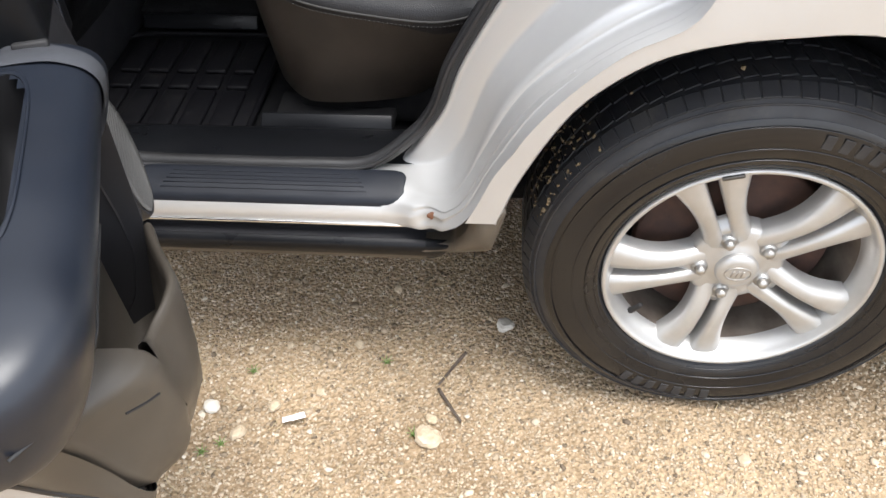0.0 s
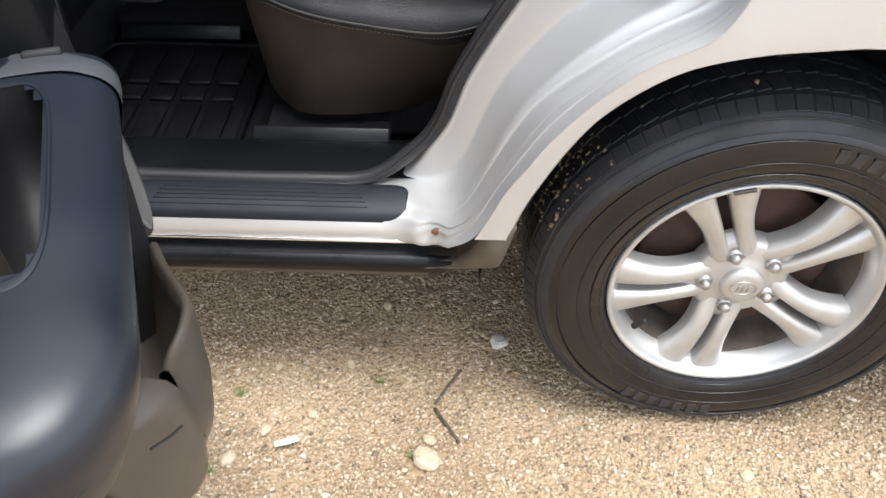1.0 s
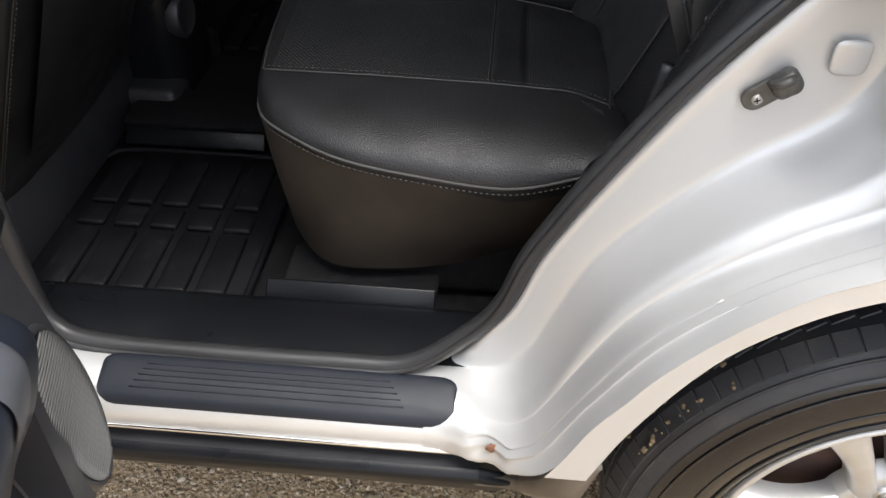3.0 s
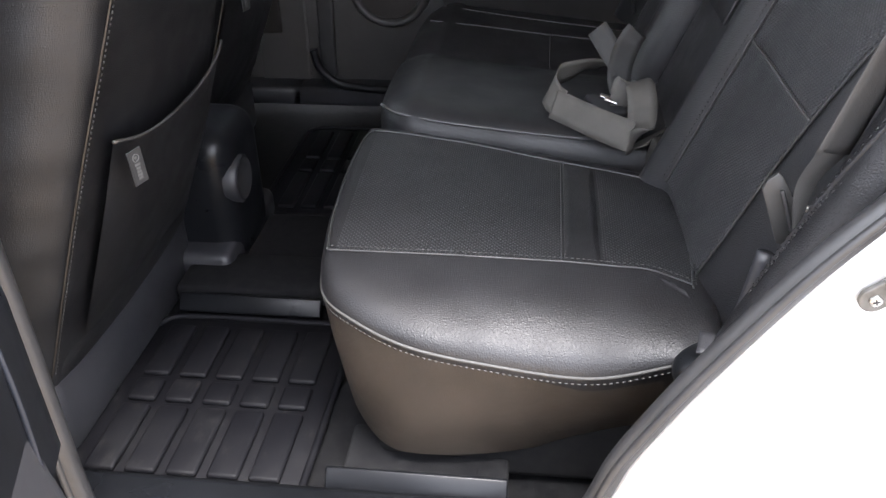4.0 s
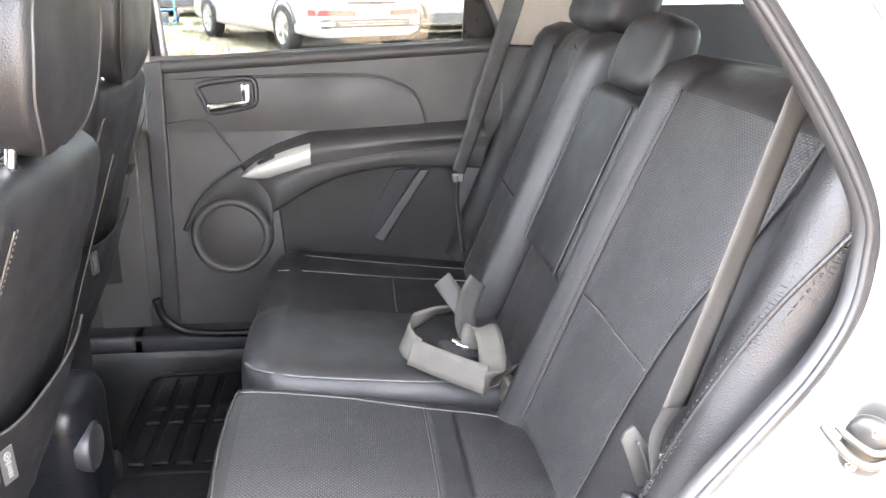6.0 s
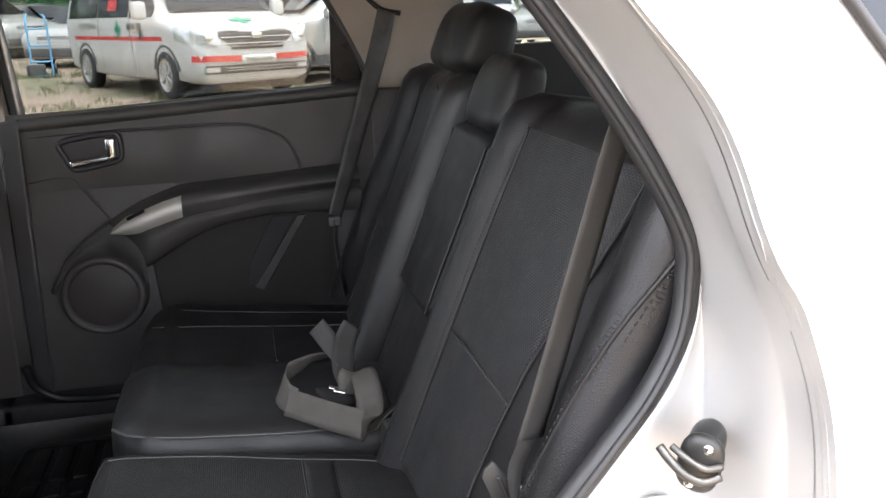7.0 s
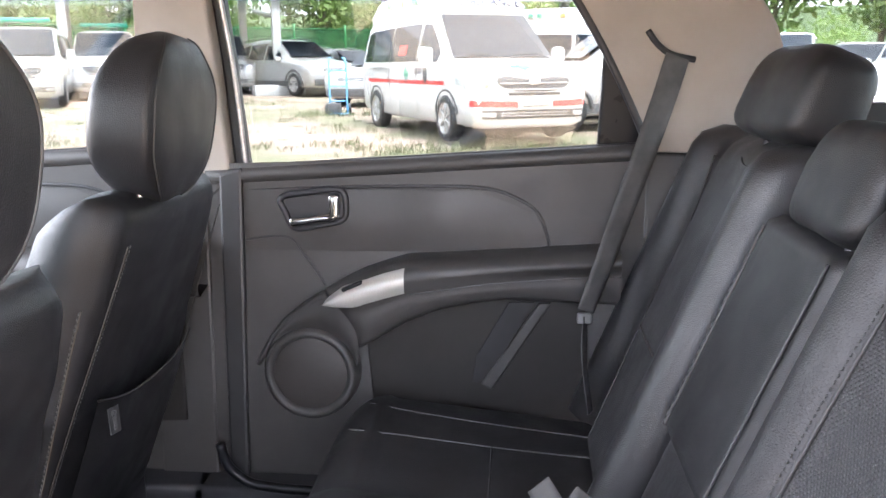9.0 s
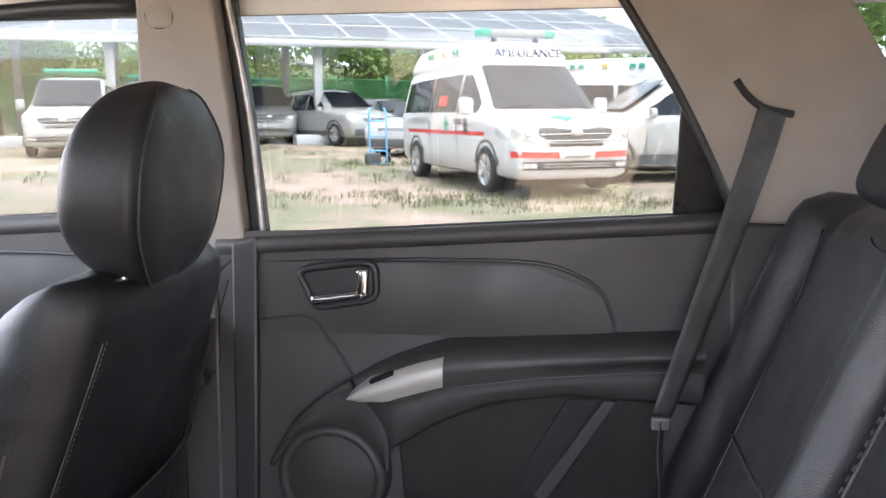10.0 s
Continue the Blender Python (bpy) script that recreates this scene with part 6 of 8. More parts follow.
ring = part("speaker_ring", lathe([(0.078, 0.0), (0.081, 0.0025), (0.085, 0.002), (0.089, -0.004), (0.092, -0.02)], 56), PLASTIC, door, "round speaker surround", at=pose(0.150, 0.1755, 0.662, 7, 0, -4) @ Matrix.Diagonal((0.62, 1, 1.08, 1)))
part("speaker_grille", lathe([(0.0, 0.002), (0.05, 0.001), (0.079, -0.001)], 48), BLACK_LABEL, ring)
for k in range(38):
    h = -0.074 + 0.004 * k
    c = 0.078 * math.cos(math.asin(min(1, abs(h) / 0.079)))
    part("grille_rib", tube([(-c, 0.003, h), (0, 0.0035, h), (c, 0.003, h)], 0.0012, 5, 7), PLASTIC_GREY, ring)
# armrest: broad padded top with rounded edge and a blunt rear end
ARM_SEC = [(0.055, 0.904), (0.09, 0.907), (0.13, 0.908), (0.162, 0.906), (0.186, 0.900), (0.201, 0.890), (0.208, 0.876), (0.207, 0.86), (0.201, 0.838), (0.192, 0.812), (0.180, 0.79), (0.163, 0.777), (0.13, 0.772)]
arm_prof = even([(0, v, z) for v, z in ARM_SEC], 44)
arm_rows = []
for i in range(61):
    f = i / 60
    u = 0.205 + 0.527 * f
    e = math.sqrt(max(0.0, 1 - max(0, (f - 0.80) / 0.20) ** 2.4)) * math.sqrt(max(0.0, 1 - max(0, (0.12 - f) / 0.12) ** 2.2))
    dz = -0.05 * max(0, (0.24 - f) / 0.24) ** 1.5
    arm_rows.append([Vector((u, 0.11 + (p.y - 0.11) * (0.12 + 0.88 * e), 0.85 + (p.z - 0.85) * (0.3 + 0.7 * e) + dz)) for p in arm_prof])
arm = part("armrest", grid(arm_rows), DOOR_SOFT, door, "glossy black padded armrest")
part("armrest_seam", tube([(u, 0.2005, 0.836) for u in (0.50, 0.56, 0.60, 0.63)] + [(0.665, 0.193, 0.836), (0.70, 0.178, 0.838), (0.728, 0.15, 0.84)], 0.0018, 6, 50), BLACK_LABEL, arm)
bez_rows = []
for i in range(41):
    f = i / 40
    u = 0.262 + 0.078 * f
    e = math.sqrt(max(0.0, 1 - max(0, (0.5 - f) / 0.5) ** 2.2))
    z = 0.902 - 0.022 * (1 - f) ** 1.6
    r = []
    for v, dz in ((0.104, -0.006), (0.11, 0.004), (0.14, 0.0062), (0.17, 0.0045), (0.186, -0.001), (0.201, -0.010), (0.2095, -0.024), (0.209, -0.042), (0.202, -0.065)):
        r.append(Vector((u, 0.12 + (v - 0.12) * (0.25 + 0.75 * e) + 0.001, z + dz * (1.3 - 0.3 * e) + 0.0015)))
    bez_rows.append(r)
bezel = part("switch_bezel", grid([even(r, 30) for r in bez_rows]), BEZEL_GREY, arm, "grey window switch bezel")
part("window_switch", rbox((0.010, 0.034, 0.012), 0.003, 2, at=pose(0.290, 0.152, 0.8985, 0, -12, 0)), BLACK_LABEL, arm, "dark switch slot")
cup = []
for k, z in ((1.08, 0.9078), (1.03, 0.9096), (1.0, 0.9085), (0.985, 0.900), (0.98, 0.86), (0.96, 0.80), (0.0, 0.788)):
    cup.append([Vector((0.475 + 0.122 * k * math.copysign(abs(math.cos(t)) ** 0.55, math.cos(t)), 0.128 + 0.033 * k * math.copysign(abs(math.sin(t)) ** 0.6, math.sin(t)), z)) for t in [2 * math.pi * j / 48 for j in range(48)]])
hole = lambda p: abs((p.x - 0.475) / 0.118) ** 3.6 + abs((p.y - 0.128) / 0.031) ** 3.3 < 1 and p.z > 0.84
av, af = grid(arm_rows)
arm.data.clear_geometry()
arm.data.from_pydata([tuple(v) for v in av], [], [f for f in af if not hole(sum((av[i] for i in f), Vector()) / 4)])
arm.data.polygons.foreach_set("use_smooth", [True] * len(arm.data.polygons))
part("pull_pocket_rim", grid(cup[:3], cu=True), DOOR_SOFT, arm)
# the pocket's inner shade is painted, near-black from rim to floor
part("pull_pocket", grid(cup[2:], cu=True), PIT, arm, "pull pocket sunk into the armrest, coloured black for its shade")
# map pocket: an open trough with a wavy lip, closing into the panel behind it
LIP = even([(0.262, 0.198, 0.640), (0.30, 0.205, 0.644), (0.345, 0.216, 0.654), (0.39, 0.226, 0.664), (0.425, 0.220, 0.666), (0.455, 0.206, 0.664), (0.478, 0.200, 0.668), (0.498, 0.200, 0.684)], 41)


def wall_out(u):
    return float(np.interp(u, [0.262, 0.31, 0.36, 0.41, 0.45, 0.50], [0.198, 0.209, 0.222, 0.230, 0.226, 0.214]))


trough = []
for i, p in enumerate(LIP):
    u, v, z = p
    w = wall_out(u)
    lo = 0.445 + 0.05 * max(0, (u - 0.40) / 0.1) ** 1.6
    trough.append([Vector((u, 0.09, lo)), Vector((u, w - 0.06, lo + 0.006)), Vector((u, w - 0.022, lo + 0.028)), Vector((u, w - 0.006, lo + 0.07)), Vector((u, w, 0.575)), Vector((u, (w + v) / 2 + 0.002, 0.61)), Vector((u, v + 0.002, z - 0.012)), Vector((u, v, z - 0.002)), Vector((u, v - 0.004, z)), Vector((u, v - 0.009, z - 0.004)), Vector((u, v - 0.013, z - 0.03)), Vector((u, v - 0.03, lo + 0.05)), Vector((u, 0.135, lo + 0.03)), Vector((u, 0.126, 0.62)), Vector((u, 0.135, 0.83))])
pocket = part("map_pocket", grid(trough), DOOR_LOW, door, "black moulded map pocket with a wavy lip")
part("pocket_front", grid([[Vector((0.262, 0.09 + (0.19 - 0.09) * k / 6, 0.46 + 0.34 * i / 8)) for k in range(7)] for i in range(9)]), PLASTIC, pocket)
rear = []
for z in [0.462 + 0.012 * i for i in range(16)] + [0.648 + 0.0045 * i for i in range(15)] + [0.722 + 0.0155 * i for i in range(12)]:
    e = trim_end(z)
    v0 = float(np.interp(z, [0.462, 0.475, 0.50, 0.53, 0.575, 0.62, 0.655, 0.670, 0.680, 0.687, 0.695, 0.71, 0.80, 0.90], [0.10, 0.155, 0.196, 0.209, 0.214, 0.211, 0.204, 0.196, 0.180, 0.155, 0.135, 0.124, 0.118, 0.11]))
    v1 = float(np.interp(z, [0.46, 0.51, 0.545, 0.60, 0.70, 0.86], [0.10, 0.166, 0.160, 0.142, 0.115, 0.10]))
    row = []
    for k in range(31):
        s = k / 30
        b = 0.5 - 0.5 * math.cos(math.pi * s ** 1.15)
        v = v0 * (1 - b) + v1 * b - 0.035 * max(0, (s - 0.9) / 0.1) ** 2
        row.append(Vector((0.498 + (max(e, 0.502) - 0.498) * s, v, z)))
    rear.append(row)
part("lower_trim", grid(rear), DOOR_LOW, door, "lower door trim curving down behind the pocket")
part("pocket_end", grid([[Vector((0.4985, 0.10 + (r[0].y - 0.102) * k / 6, r[0].z)) for k in range(7)] for r in rear[:22]]), PLASTIC, pocket)
part("trim_split", tube([(0.530, 0.2005, 0.640), (0.548, 0.190, 0.652), (0.566, 0.176, 0.665)], 0.0015, 6, 14), BLACK_LABEL, door, "dark split in the lower trim")
part("latch", rbox((0.03, 0.05, 0.10), 0.006, 2, at=pose(0.735, 0.03, 0.86)), STEEL, door, "steel latch")
part("check_strap", rbox((0.10, 0.02, 0.03), 0.004, 2, at=pose(-0.02, 0.09, 0.75, 0, 0, 30)), STEEL, door)

# ---- the ground: one sheet, gravel near the car, sandy grass beyond, a gentle rise ----
def ground_z(x, y):
    far = max(0.0, y - 3.0)
    z = 0.021 * far * math.exp(-far / 90) + 0.026 * max(0.0, -x - 2.0) * min(1, far / 15) * math.exp(-far / 60) * math.exp(-max(0, -x) / 60)
    return min(z, 1.3)


GROUND = Mat("sandy_gravel", (0.36, 0.29, 0.2), 0.9, spec=0.3)
g_hue = GROUND.ramp(GROUND.voronoi(120, "F1", out="Distance"), [(0.0, (0.54, 0.42, 0.285)), (0.45, (0.475, 0.365, 0.24)), (0.8, (0.35, 0.26, 0.16))])
g_patch = GROUND.ramp(GROUND.noise(1.6, 7, 0.6), [(0.34, (0.48, 0.44, 0.40)), (0.50, (0.80, 0.78, 0.75)), (0.68, (0.98, 0.97, 0.95))])
g_near = GROUND.mix(1.0, g_hue, g_patch, "MULTIPLY")
g_grass = GROUND.ramp(GROUND.noise(0.35, 8, 0.62), [(0.38, (0.36, 0.27, 0.225)), (0.47, (0.29, 0.225, 0.18)), (0.56, (0.165, 0.165, 0.10)), (0.66, (0.25, 0.205, 0.155)), (0.78, (0.34, 0.26, 0.215))])
sep = GROUND.n.new("ShaderNodeSeparateXYZ")
GROUND.l.new(GROUND.pos(), sep.inputs[0])
GROUND.color(GROUND.mix(GROUND.rng(sep.outputs["Y"], 2.0, 6.0, 0, 1), g_near, g_grass))
GROUND.bump(GROUND.voronoi(130, "F1"), 0.9, 0.006)
GROUND.bump(GROUND.noise(30, 6, 0.6), 0.6, 0.012)

xs = [-400, -200, -100, -60, -40, -30, -24, -20, -16, -13, -10, -8, -6, -5, -4, -3] + [-2.5 + 0.05 * i for i in range(90)] + [2.2, 3, 4, 5, 7, 9, 12, 16, 20, 26, 34, 50, 80, 150, 400]
ys = [-400, -150, -60, -25, -12, -7, -4, -3] + [-2.0 + 0.05 * i for i in range(80)] + [2.2, 3, 4, 5, 6, 7, 8, 9, 10, 11, 12, 13, 14, 15, 16, 17, 18, 20, 22, 24, 27, 30, 34, 38, 44, 55, 80, 150, 400]
rows = []
for y in ys:
    row = []
    for x in xs:
        near = 1 if -2.6 < x < 2.1 and -2.1 < y < 2.1 else 0
        row.append(Vector((x, y, ground_z(x, y) + near * (0.010 * noise.noise(Vector((x * 1.7, y * 1.7, 3))) + 0.005 * noise.noise(Vector((x * 6, y * 6, 8))) - 0.004))))
    rows.append(row)
ground = part("ground", grid(rows), GROUND)
tagged(ground, "pale sandy gravel yard with worn grass farther off", "ground", kind="structure")

# ---- the yard beyond: parked vehicles, solar carport, fence, trees ----
WHITE = paint("white_paint", (0.58, 0.58, 0.575), 0.0, 0.35, 0.3)
LIGHT_SILVER = paint("light_silver_paint", (0.47, 0.47, 0.46), 0.4, 0.32, 0.5)
BUMPER = plastic("bumper_grey", (0.10, 0.10, 0.10), 0.6)
GRILLE_DARK = plastic("dark_grille_plastic", (0.028, 0.029, 0.032), 0.5)
RED = Mat("red_tape", (0.62, 0.05, 0.045), 0.5)
RED.mottle((0.55, 0.045, 0.04), (0.68, 0.07, 0.06), 5)
GREEN = Mat("green_lens", (0.03, 0.42, 0.27), 0.3)
GREEN.mottle((0.015, 0.26, 0.16), (0.035, 0.36, 0.23), 8)
BLUE_TEXT = Mat("blue_lettering", (0.010, 0.020, 0.055), 0.6, spec=0.2)
HEADLAMP = Mat("clear_headlamp", (0.30, 0.315, 0.32), 0.12, 0.3, coat=1.0)
HEADLAMP.mottle((0.4, 0.42, 0.43), (0.75, 0.76, 0.76), 14)
BAR_GREY = plastic("weathered_bar_plastic", (0.30, 0.295, 0.27), 0.4)
AMBER = Mat("amber_lens", (0.55, 0.33, 0.07), 0.3)
BLUE_PAINT = paint("blue_steel_paint", (0.16, 0.42, 0.66), 0.0, 0.45, 0.1)
PLATE = Mat("pale_plate", (0.66, 0.66, 0.63), 0.5)


def ring_at(st):
    """Half section of a body at one station: (x, bottom, belt, top, w_low, w_belt, w_top)."""
    x, zb, zm, zt, wl, wm, wt = st
    half = [(0, zb), (wl * 0.8, zb), (wl, zb + 0.06), (wl + (wm - wl) * 0.6, zb + (zm - zb) * 0.45), (wm, zm - 0.10), (wm, zm), (wm + (wt - wm) * 0.15, zm + (zt - zm) * 0.12), (wm + (wt - wm) * 0.85, zm + (zt - zm) * 0.82), (wt * 0.93, zt - (zt - zm) * 0.05 - 0.01), (wt * 0.7, zt), (0, zt + 0.01)]
    pts = [Vector((x, y, z)) for y, z in half]
    return pts + [Vector((x, -y, z)) for y, z in half[-2:0:-1]]


def body_shell(stations):
    rings = [ring_at(s) for s in stations]
    n = len(rings[0])
    cols = [spline([r[i] for r in rings], (len(rings) - 1) * 3 + 1) for i in range(n)]
    rows = [[c[j] for c in cols] for j in range(len(cols[0]))]
    v, f = grid(rows, cu=True)
    f.append(tuple(range(n))[::-1])
    f.append(tuple((len(rows) - 1) * n + k for k in range(n)))
    return v, f


def width_at(stations, x, z):
    """Half width of the body at a length and height."""
    xs_ = [s[0] for s in stations]
    x0, zb, zm, zt, wl, wm, wt = (float(np.interp(x, xs_, [s[k] for s in stations])) for k in range(7))
    return float(np.interp(z, [zb, zb + 0.06, zm - 0.10, zm, zm + (zt - zm) * 0.82, zt], [wl, wl, wm, wm, wm + (wt - wm) * 0.85, wt * 0.93]))


def side_sheet(stations, outline_fn, x0, x1, side, lift=0.006, n=16, m=6):
    """A sheet lying on the body side between two heights."""
    rows = []
    for i in range(n + 1):
        x = x0 + (x1 - x0) * i / n
        z0, z1 = outline_fn(i / n)
        rows.append([Vector((x, side * (width_at(stations, x, z0 + (z1 - z0) * j / m) + lift), z0 + (z1 - z0) * j / m)) for j in range(m + 1)])
    return grid(rows)


def road_wheel(parent, x, y, r, mat=ALLOY):
    s = 1 if y > 0 else -1
    w = part("wheel", lathe([(r * 0.55, -0.10), (r * 0.92, -0.10), (r, -0.07), (r, 0.07), (r * 0.95, 0.10), (r * 0.72, 0.11), (r * 0.66, 0.10)], 40), RUBBER, parent, "black tyre with a light alloy rim", at=pose(x, y, r))
    part("rim", lathe([(r * 0.68, 0.105), (r * 0.64, 0.10), (r * 0.60, 0.06), (r * 0.3, 0.05), (0.0, 0.055)], 40), STEEL, w, at=pose(0, 0, 0, 0, 0, 0 if s > 0 else 180))
    for k in range(6):
        part("spoke", rbox((r * 0.13, 0.03, r * 0.58), 0.008, 2, at=pose(0, s * 0.085, 0) @ Matrix.Rotation(math.pi * k / 3, 4, "Y") @ pose(0, 0, r * 0.36)), mat, w)
    return w


VAN = [(0.0, 0.30, 0.62, 0.78, 0.62, 0.66, 0.60), (0.06, 0.24, 0.72, 0.90, 0.78, 0.82, 0.72), (0.25, 0.22, 0.86, 0.99, 0.88, 0.92, 0.80), (0.6, 0.22, 0.98, 1.09, 0.91, 0.95, 0.82), (0.95, 0.22, 1.05, 1.18, 0.92, 0.96, 0.78),
       (1.35, 0.22, 1.06, 1.54, 0.92, 0.96, 0.74), (1.72, 0.22, 1.06, 1.83, 0.92, 0.96, 0.74), (2.1, 0.22, 1.06, 1.90, 0.92, 0.96, 0.76), (3.2, 0.22, 1.06, 1.93, 0.92, 0.96, 0.77), (4.4, 0.24, 1.06, 1.92, 0.92, 0.95, 0.76), (4.95, 0.30, 1.06, 1.86, 0.90, 0.93, 0.74), (5.12, 0.36, 1.06, 1.72, 0.84, 0.88, 0.68)]


def nose_x(y, z):
    """How far back the van's nose lies at a place across and up."""
    return max(float(np.interp(abs(y), [0, 0.58, 0.66, 0.78, 0.86, 0.92], [0, 0.0, 0.012, 0.06, 0.14, 0.25])), float(np.interp(z, [0.76, 0.90, 0.99, 1.09], [0, 0.06, 0.25, 0.6])))


def nose_sheet(y0, y1, zfn, lift, n=14, m=6):
    rows = []
    for i in range(n + 1):
        y = y0 + (y1 - y0) * i / n
        z0, z1 = zfn(i / n)
        rows.append([Vector((nose_x(y, z0 + (z1 - z0) * j / m) - lift, y, z0 + (z1 - z0) * j / m)) for j in range(m + 1)])
    return grid(rows)


def van(at, mat, ambulance, label, bars=True):
    v = thing("ambulance" if ambulance else "van", label, "ambulance" if ambulance else "van", "parked vans", at=at)
    body = part("body", body_shell(VAN), mat, v, "white van body" if ambulance else "")
    ws = []
    for i in range(9):
        f = i / 8
        x, z, w = 1.00 + 0.70 * f, 1.17 + 0.63 * f, 0.80 - 0.10 * f
        ws.append([Vector((x - 0.03 - 0.06 * math.cos(math.pi * k / 16 - math.pi / 2) + 0.012 * f, w * math.sin(math.pi * (k / 16 - 0.5)), z + 0.03)) for k in range(17)])
    glass_ = part("windscreen", grid(ws), WINDSCREEN, v, "dark windscreen")
    for sgn in (-0.35, 0.3):
        part("wiper", tube([(0.93, sgn + 0.3, 1.21), (0.95, sgn, 1.235), (0.97, sgn - 0.28, 1.225)], 0.008, 5, 10), BLACK_LABEL, glass_)
    for side in (1, -1):
        part("front_window", side_sheet(VAN, lambda f: (1.13, 1.26 + 0.44 * min(1, f * 1.5)), 1.28, 2.05, side), DARK_GLASS, v)
        part("side_window", side_sheet(VAN, lambda f: (1.14, 1.72 - 0.02 * f), 2.14, 3.35, side), DARK_GLASS, v)
        part("rear_window", side_sheet(VAN, lambda f: (1.14, 1.70 - 0.04 * f), 3.42, 4.85, side), DARK_GLASS, v)
        lamp = part("headlamp", side_sheet(VAN, lambda f: (0.72 + 0.10 * f, 0.86 + 0.15 * f), 0.10, 0.55, side, 0.012), HEADLAMP, v, "clear headlamp")
        part("door_line", tube([(2.08, side * (width_at(VAN, 2.08, z) + 0.003), z) for z in (0.35, 0.7, 1.0, 1.3, 1.65)], 0.006, 5, 16), BUMPER, body)
        part("door_line", tube([(3.38, side * (width_at(VAN, 3.38, z) + 0.003), z) for z in (0.35, 0.7, 1.0, 1.3, 1.65)], 0.006, 5, 16), BUMPER, body)
        part("mirror", blob((0.14, 0.2, 0.25), 0.5, 0.5, 20, 14), mat, v, "door mirror", at=pose(1.30, side * 1.10, 1.22))
        for wx in (0.93, 4.13):
            road_wheel(v, wx, side * 0.86, 0.335)
            part("arch", tube([(wx + 0.40 * math.cos(a), side * (width_at(VAN, wx, 0.5) - 0.005), 0.335 + 0.40 * math.sin(a)) for a in [radians(10 + 160 * k / 10) for k in range(11)]], 0.03, 6, 24), BUMPER, v, "dark wheel arch")
    grille = part("grille", nose_sheet(-0.56, 0.56, lambda f: (0.745 - 0.02 * math.sin(math.pi * f) + 0.10 * abs(2 * f - 1) ** 6, 0.925 - 0.02 * abs(2 * f - 1) ** 4), 0.02), GRILLE_DARK, v, "dark grille with chrome bars")
    for z in (0.752, 0.835, 0.925):
        part("chrome_bar", tube([(nose_x(y, z) - 0.03, y, z) for y in (-0.53, -0.3, 0, 0.3, 0.53)], 0.009, 6, 20), CHROME, grille)
    part("badge", blob((0.03, 0.17, 0.09), 0.6, 0.8, 18, 10), CHROME, grille, "plain oval badge", at=pose(-0.012, 0, 0.855))
    part("grille_slit", nose_sheet(-0.40, 0.40, lambda f: (0.672, 0.708), 0.012), GRILLE_DARK, v)
    part("lower_intake", nose_sheet(-0.78, 0.78, lambda f: (0.36, 0.475), 0.03, 24), GRILLE_DARK, v, "dark lower intake")
    for z in (0.40, 0.435):
        part("intake_bar", tube([(nose_x(y, z) - 0.036, y, z) for y in (-0.74, -0.4, 0, 0.4, 0.74)], 0.007, 5, 24), STEEL, v)
    for sgn in (-1, 1):
        lamp = part("headlamp", nose_sheet(sgn * 0.57, sgn * 0.90, lambda f: (0.735 + 0.03 * f, 0.90 + 0.10 * f), 0.034), HEADLAMP, v, "clear headlamp")
        part("lamp_bowl", blob((0.04, 0.12, 0.12), 1, 1, 18, 10), CHROME, lamp, at=pose(nose_x(0.72, 0.83) - 0.03, sgn * 0.70, 0.83))
        part("fog_lamp", nose_sheet(sgn * 0.60, sgn * 0.80, lambda f: (0.39, 0.45), 0.04, 6, 2), HEADLAMP, v)
    plate_ = part("number_plate", rbox((0.02, 0.52, 0.11), 0.004, 1, at=pose(-0.03, 0, 0.54)), PLATE, v, "pale plate with a plain bar")
    part("plate_bar", rbox((0.004, 0.40, 0.05), 0.001, 1, at=pose(-0.043, 0, 0.54)), STEEL, plate_)
    if bars:
        bar = part("light_bar", blob((0.30, 1.25, 0.12), 0.5, 0.3, 30, 12), GREEN if not ambulance else BAR_GREY, v, "green roof light bar" if not ambulance else "white roof light bar with green ends", at=pose(2.05, 0, 2.06 if not ambulance else 2.33))
        for sgn in (-1, 1):
            part("bar_end", blob((0.31, 0.26, 0.125), 0.5, 0.6, 20, 12), GREEN, bar, at=pose(0, sgn * 0.52, 0))
            part("bar_foot", rbox((0.10, 0.06, 0.12), 0.01, 1, at=pose(0, sgn * 0.35, -0.09)), BUMPER, bar)
    if ambulance:
        roof_ = [(1.70, 1.60, 1.86, 1.95, 0.70, 0.70, 0.60), (1.80, 1.60, 1.92, 2.10, 0.74, 0.74, 0.64), (2.05, 1.60, 1.95, 2.20, 0.77, 0.76, 0.66), (3.2, 1.6, 1.95, 2.24, 0.78, 0.77, 0.66), (4.5, 1.6, 1.95, 2.22, 0.77, 0.76, 0.66), (4.95, 1.6, 1.92, 2.1, 0.74, 0.73, 0.62)]
        cap_ = part("raised_roof", body_shell(roof_), mat, v, "white raised roof cap")
        for k, (xx, mt) in enumerate(((2.5, GREEN), (2.68, GREEN), (3.15, AMBER), (3.7, GREEN), (3.88, GREEN))):
            for side in (1, -1):
                lampm = part("roof_lamp", rbox((0.15, 0.05, 0.13), 0.012, 2, at=pose(xx, side * 0.755, 2.08)), PLATE, cap_)
                part("lens", rbox((0.11, 0.02, 0.09), 0.008, 2, at=pose(xx, side * 0.782, 2.08)), mt, lampm)
        tm = text_mesh("AMBULANCE", 0.19, 0.012)
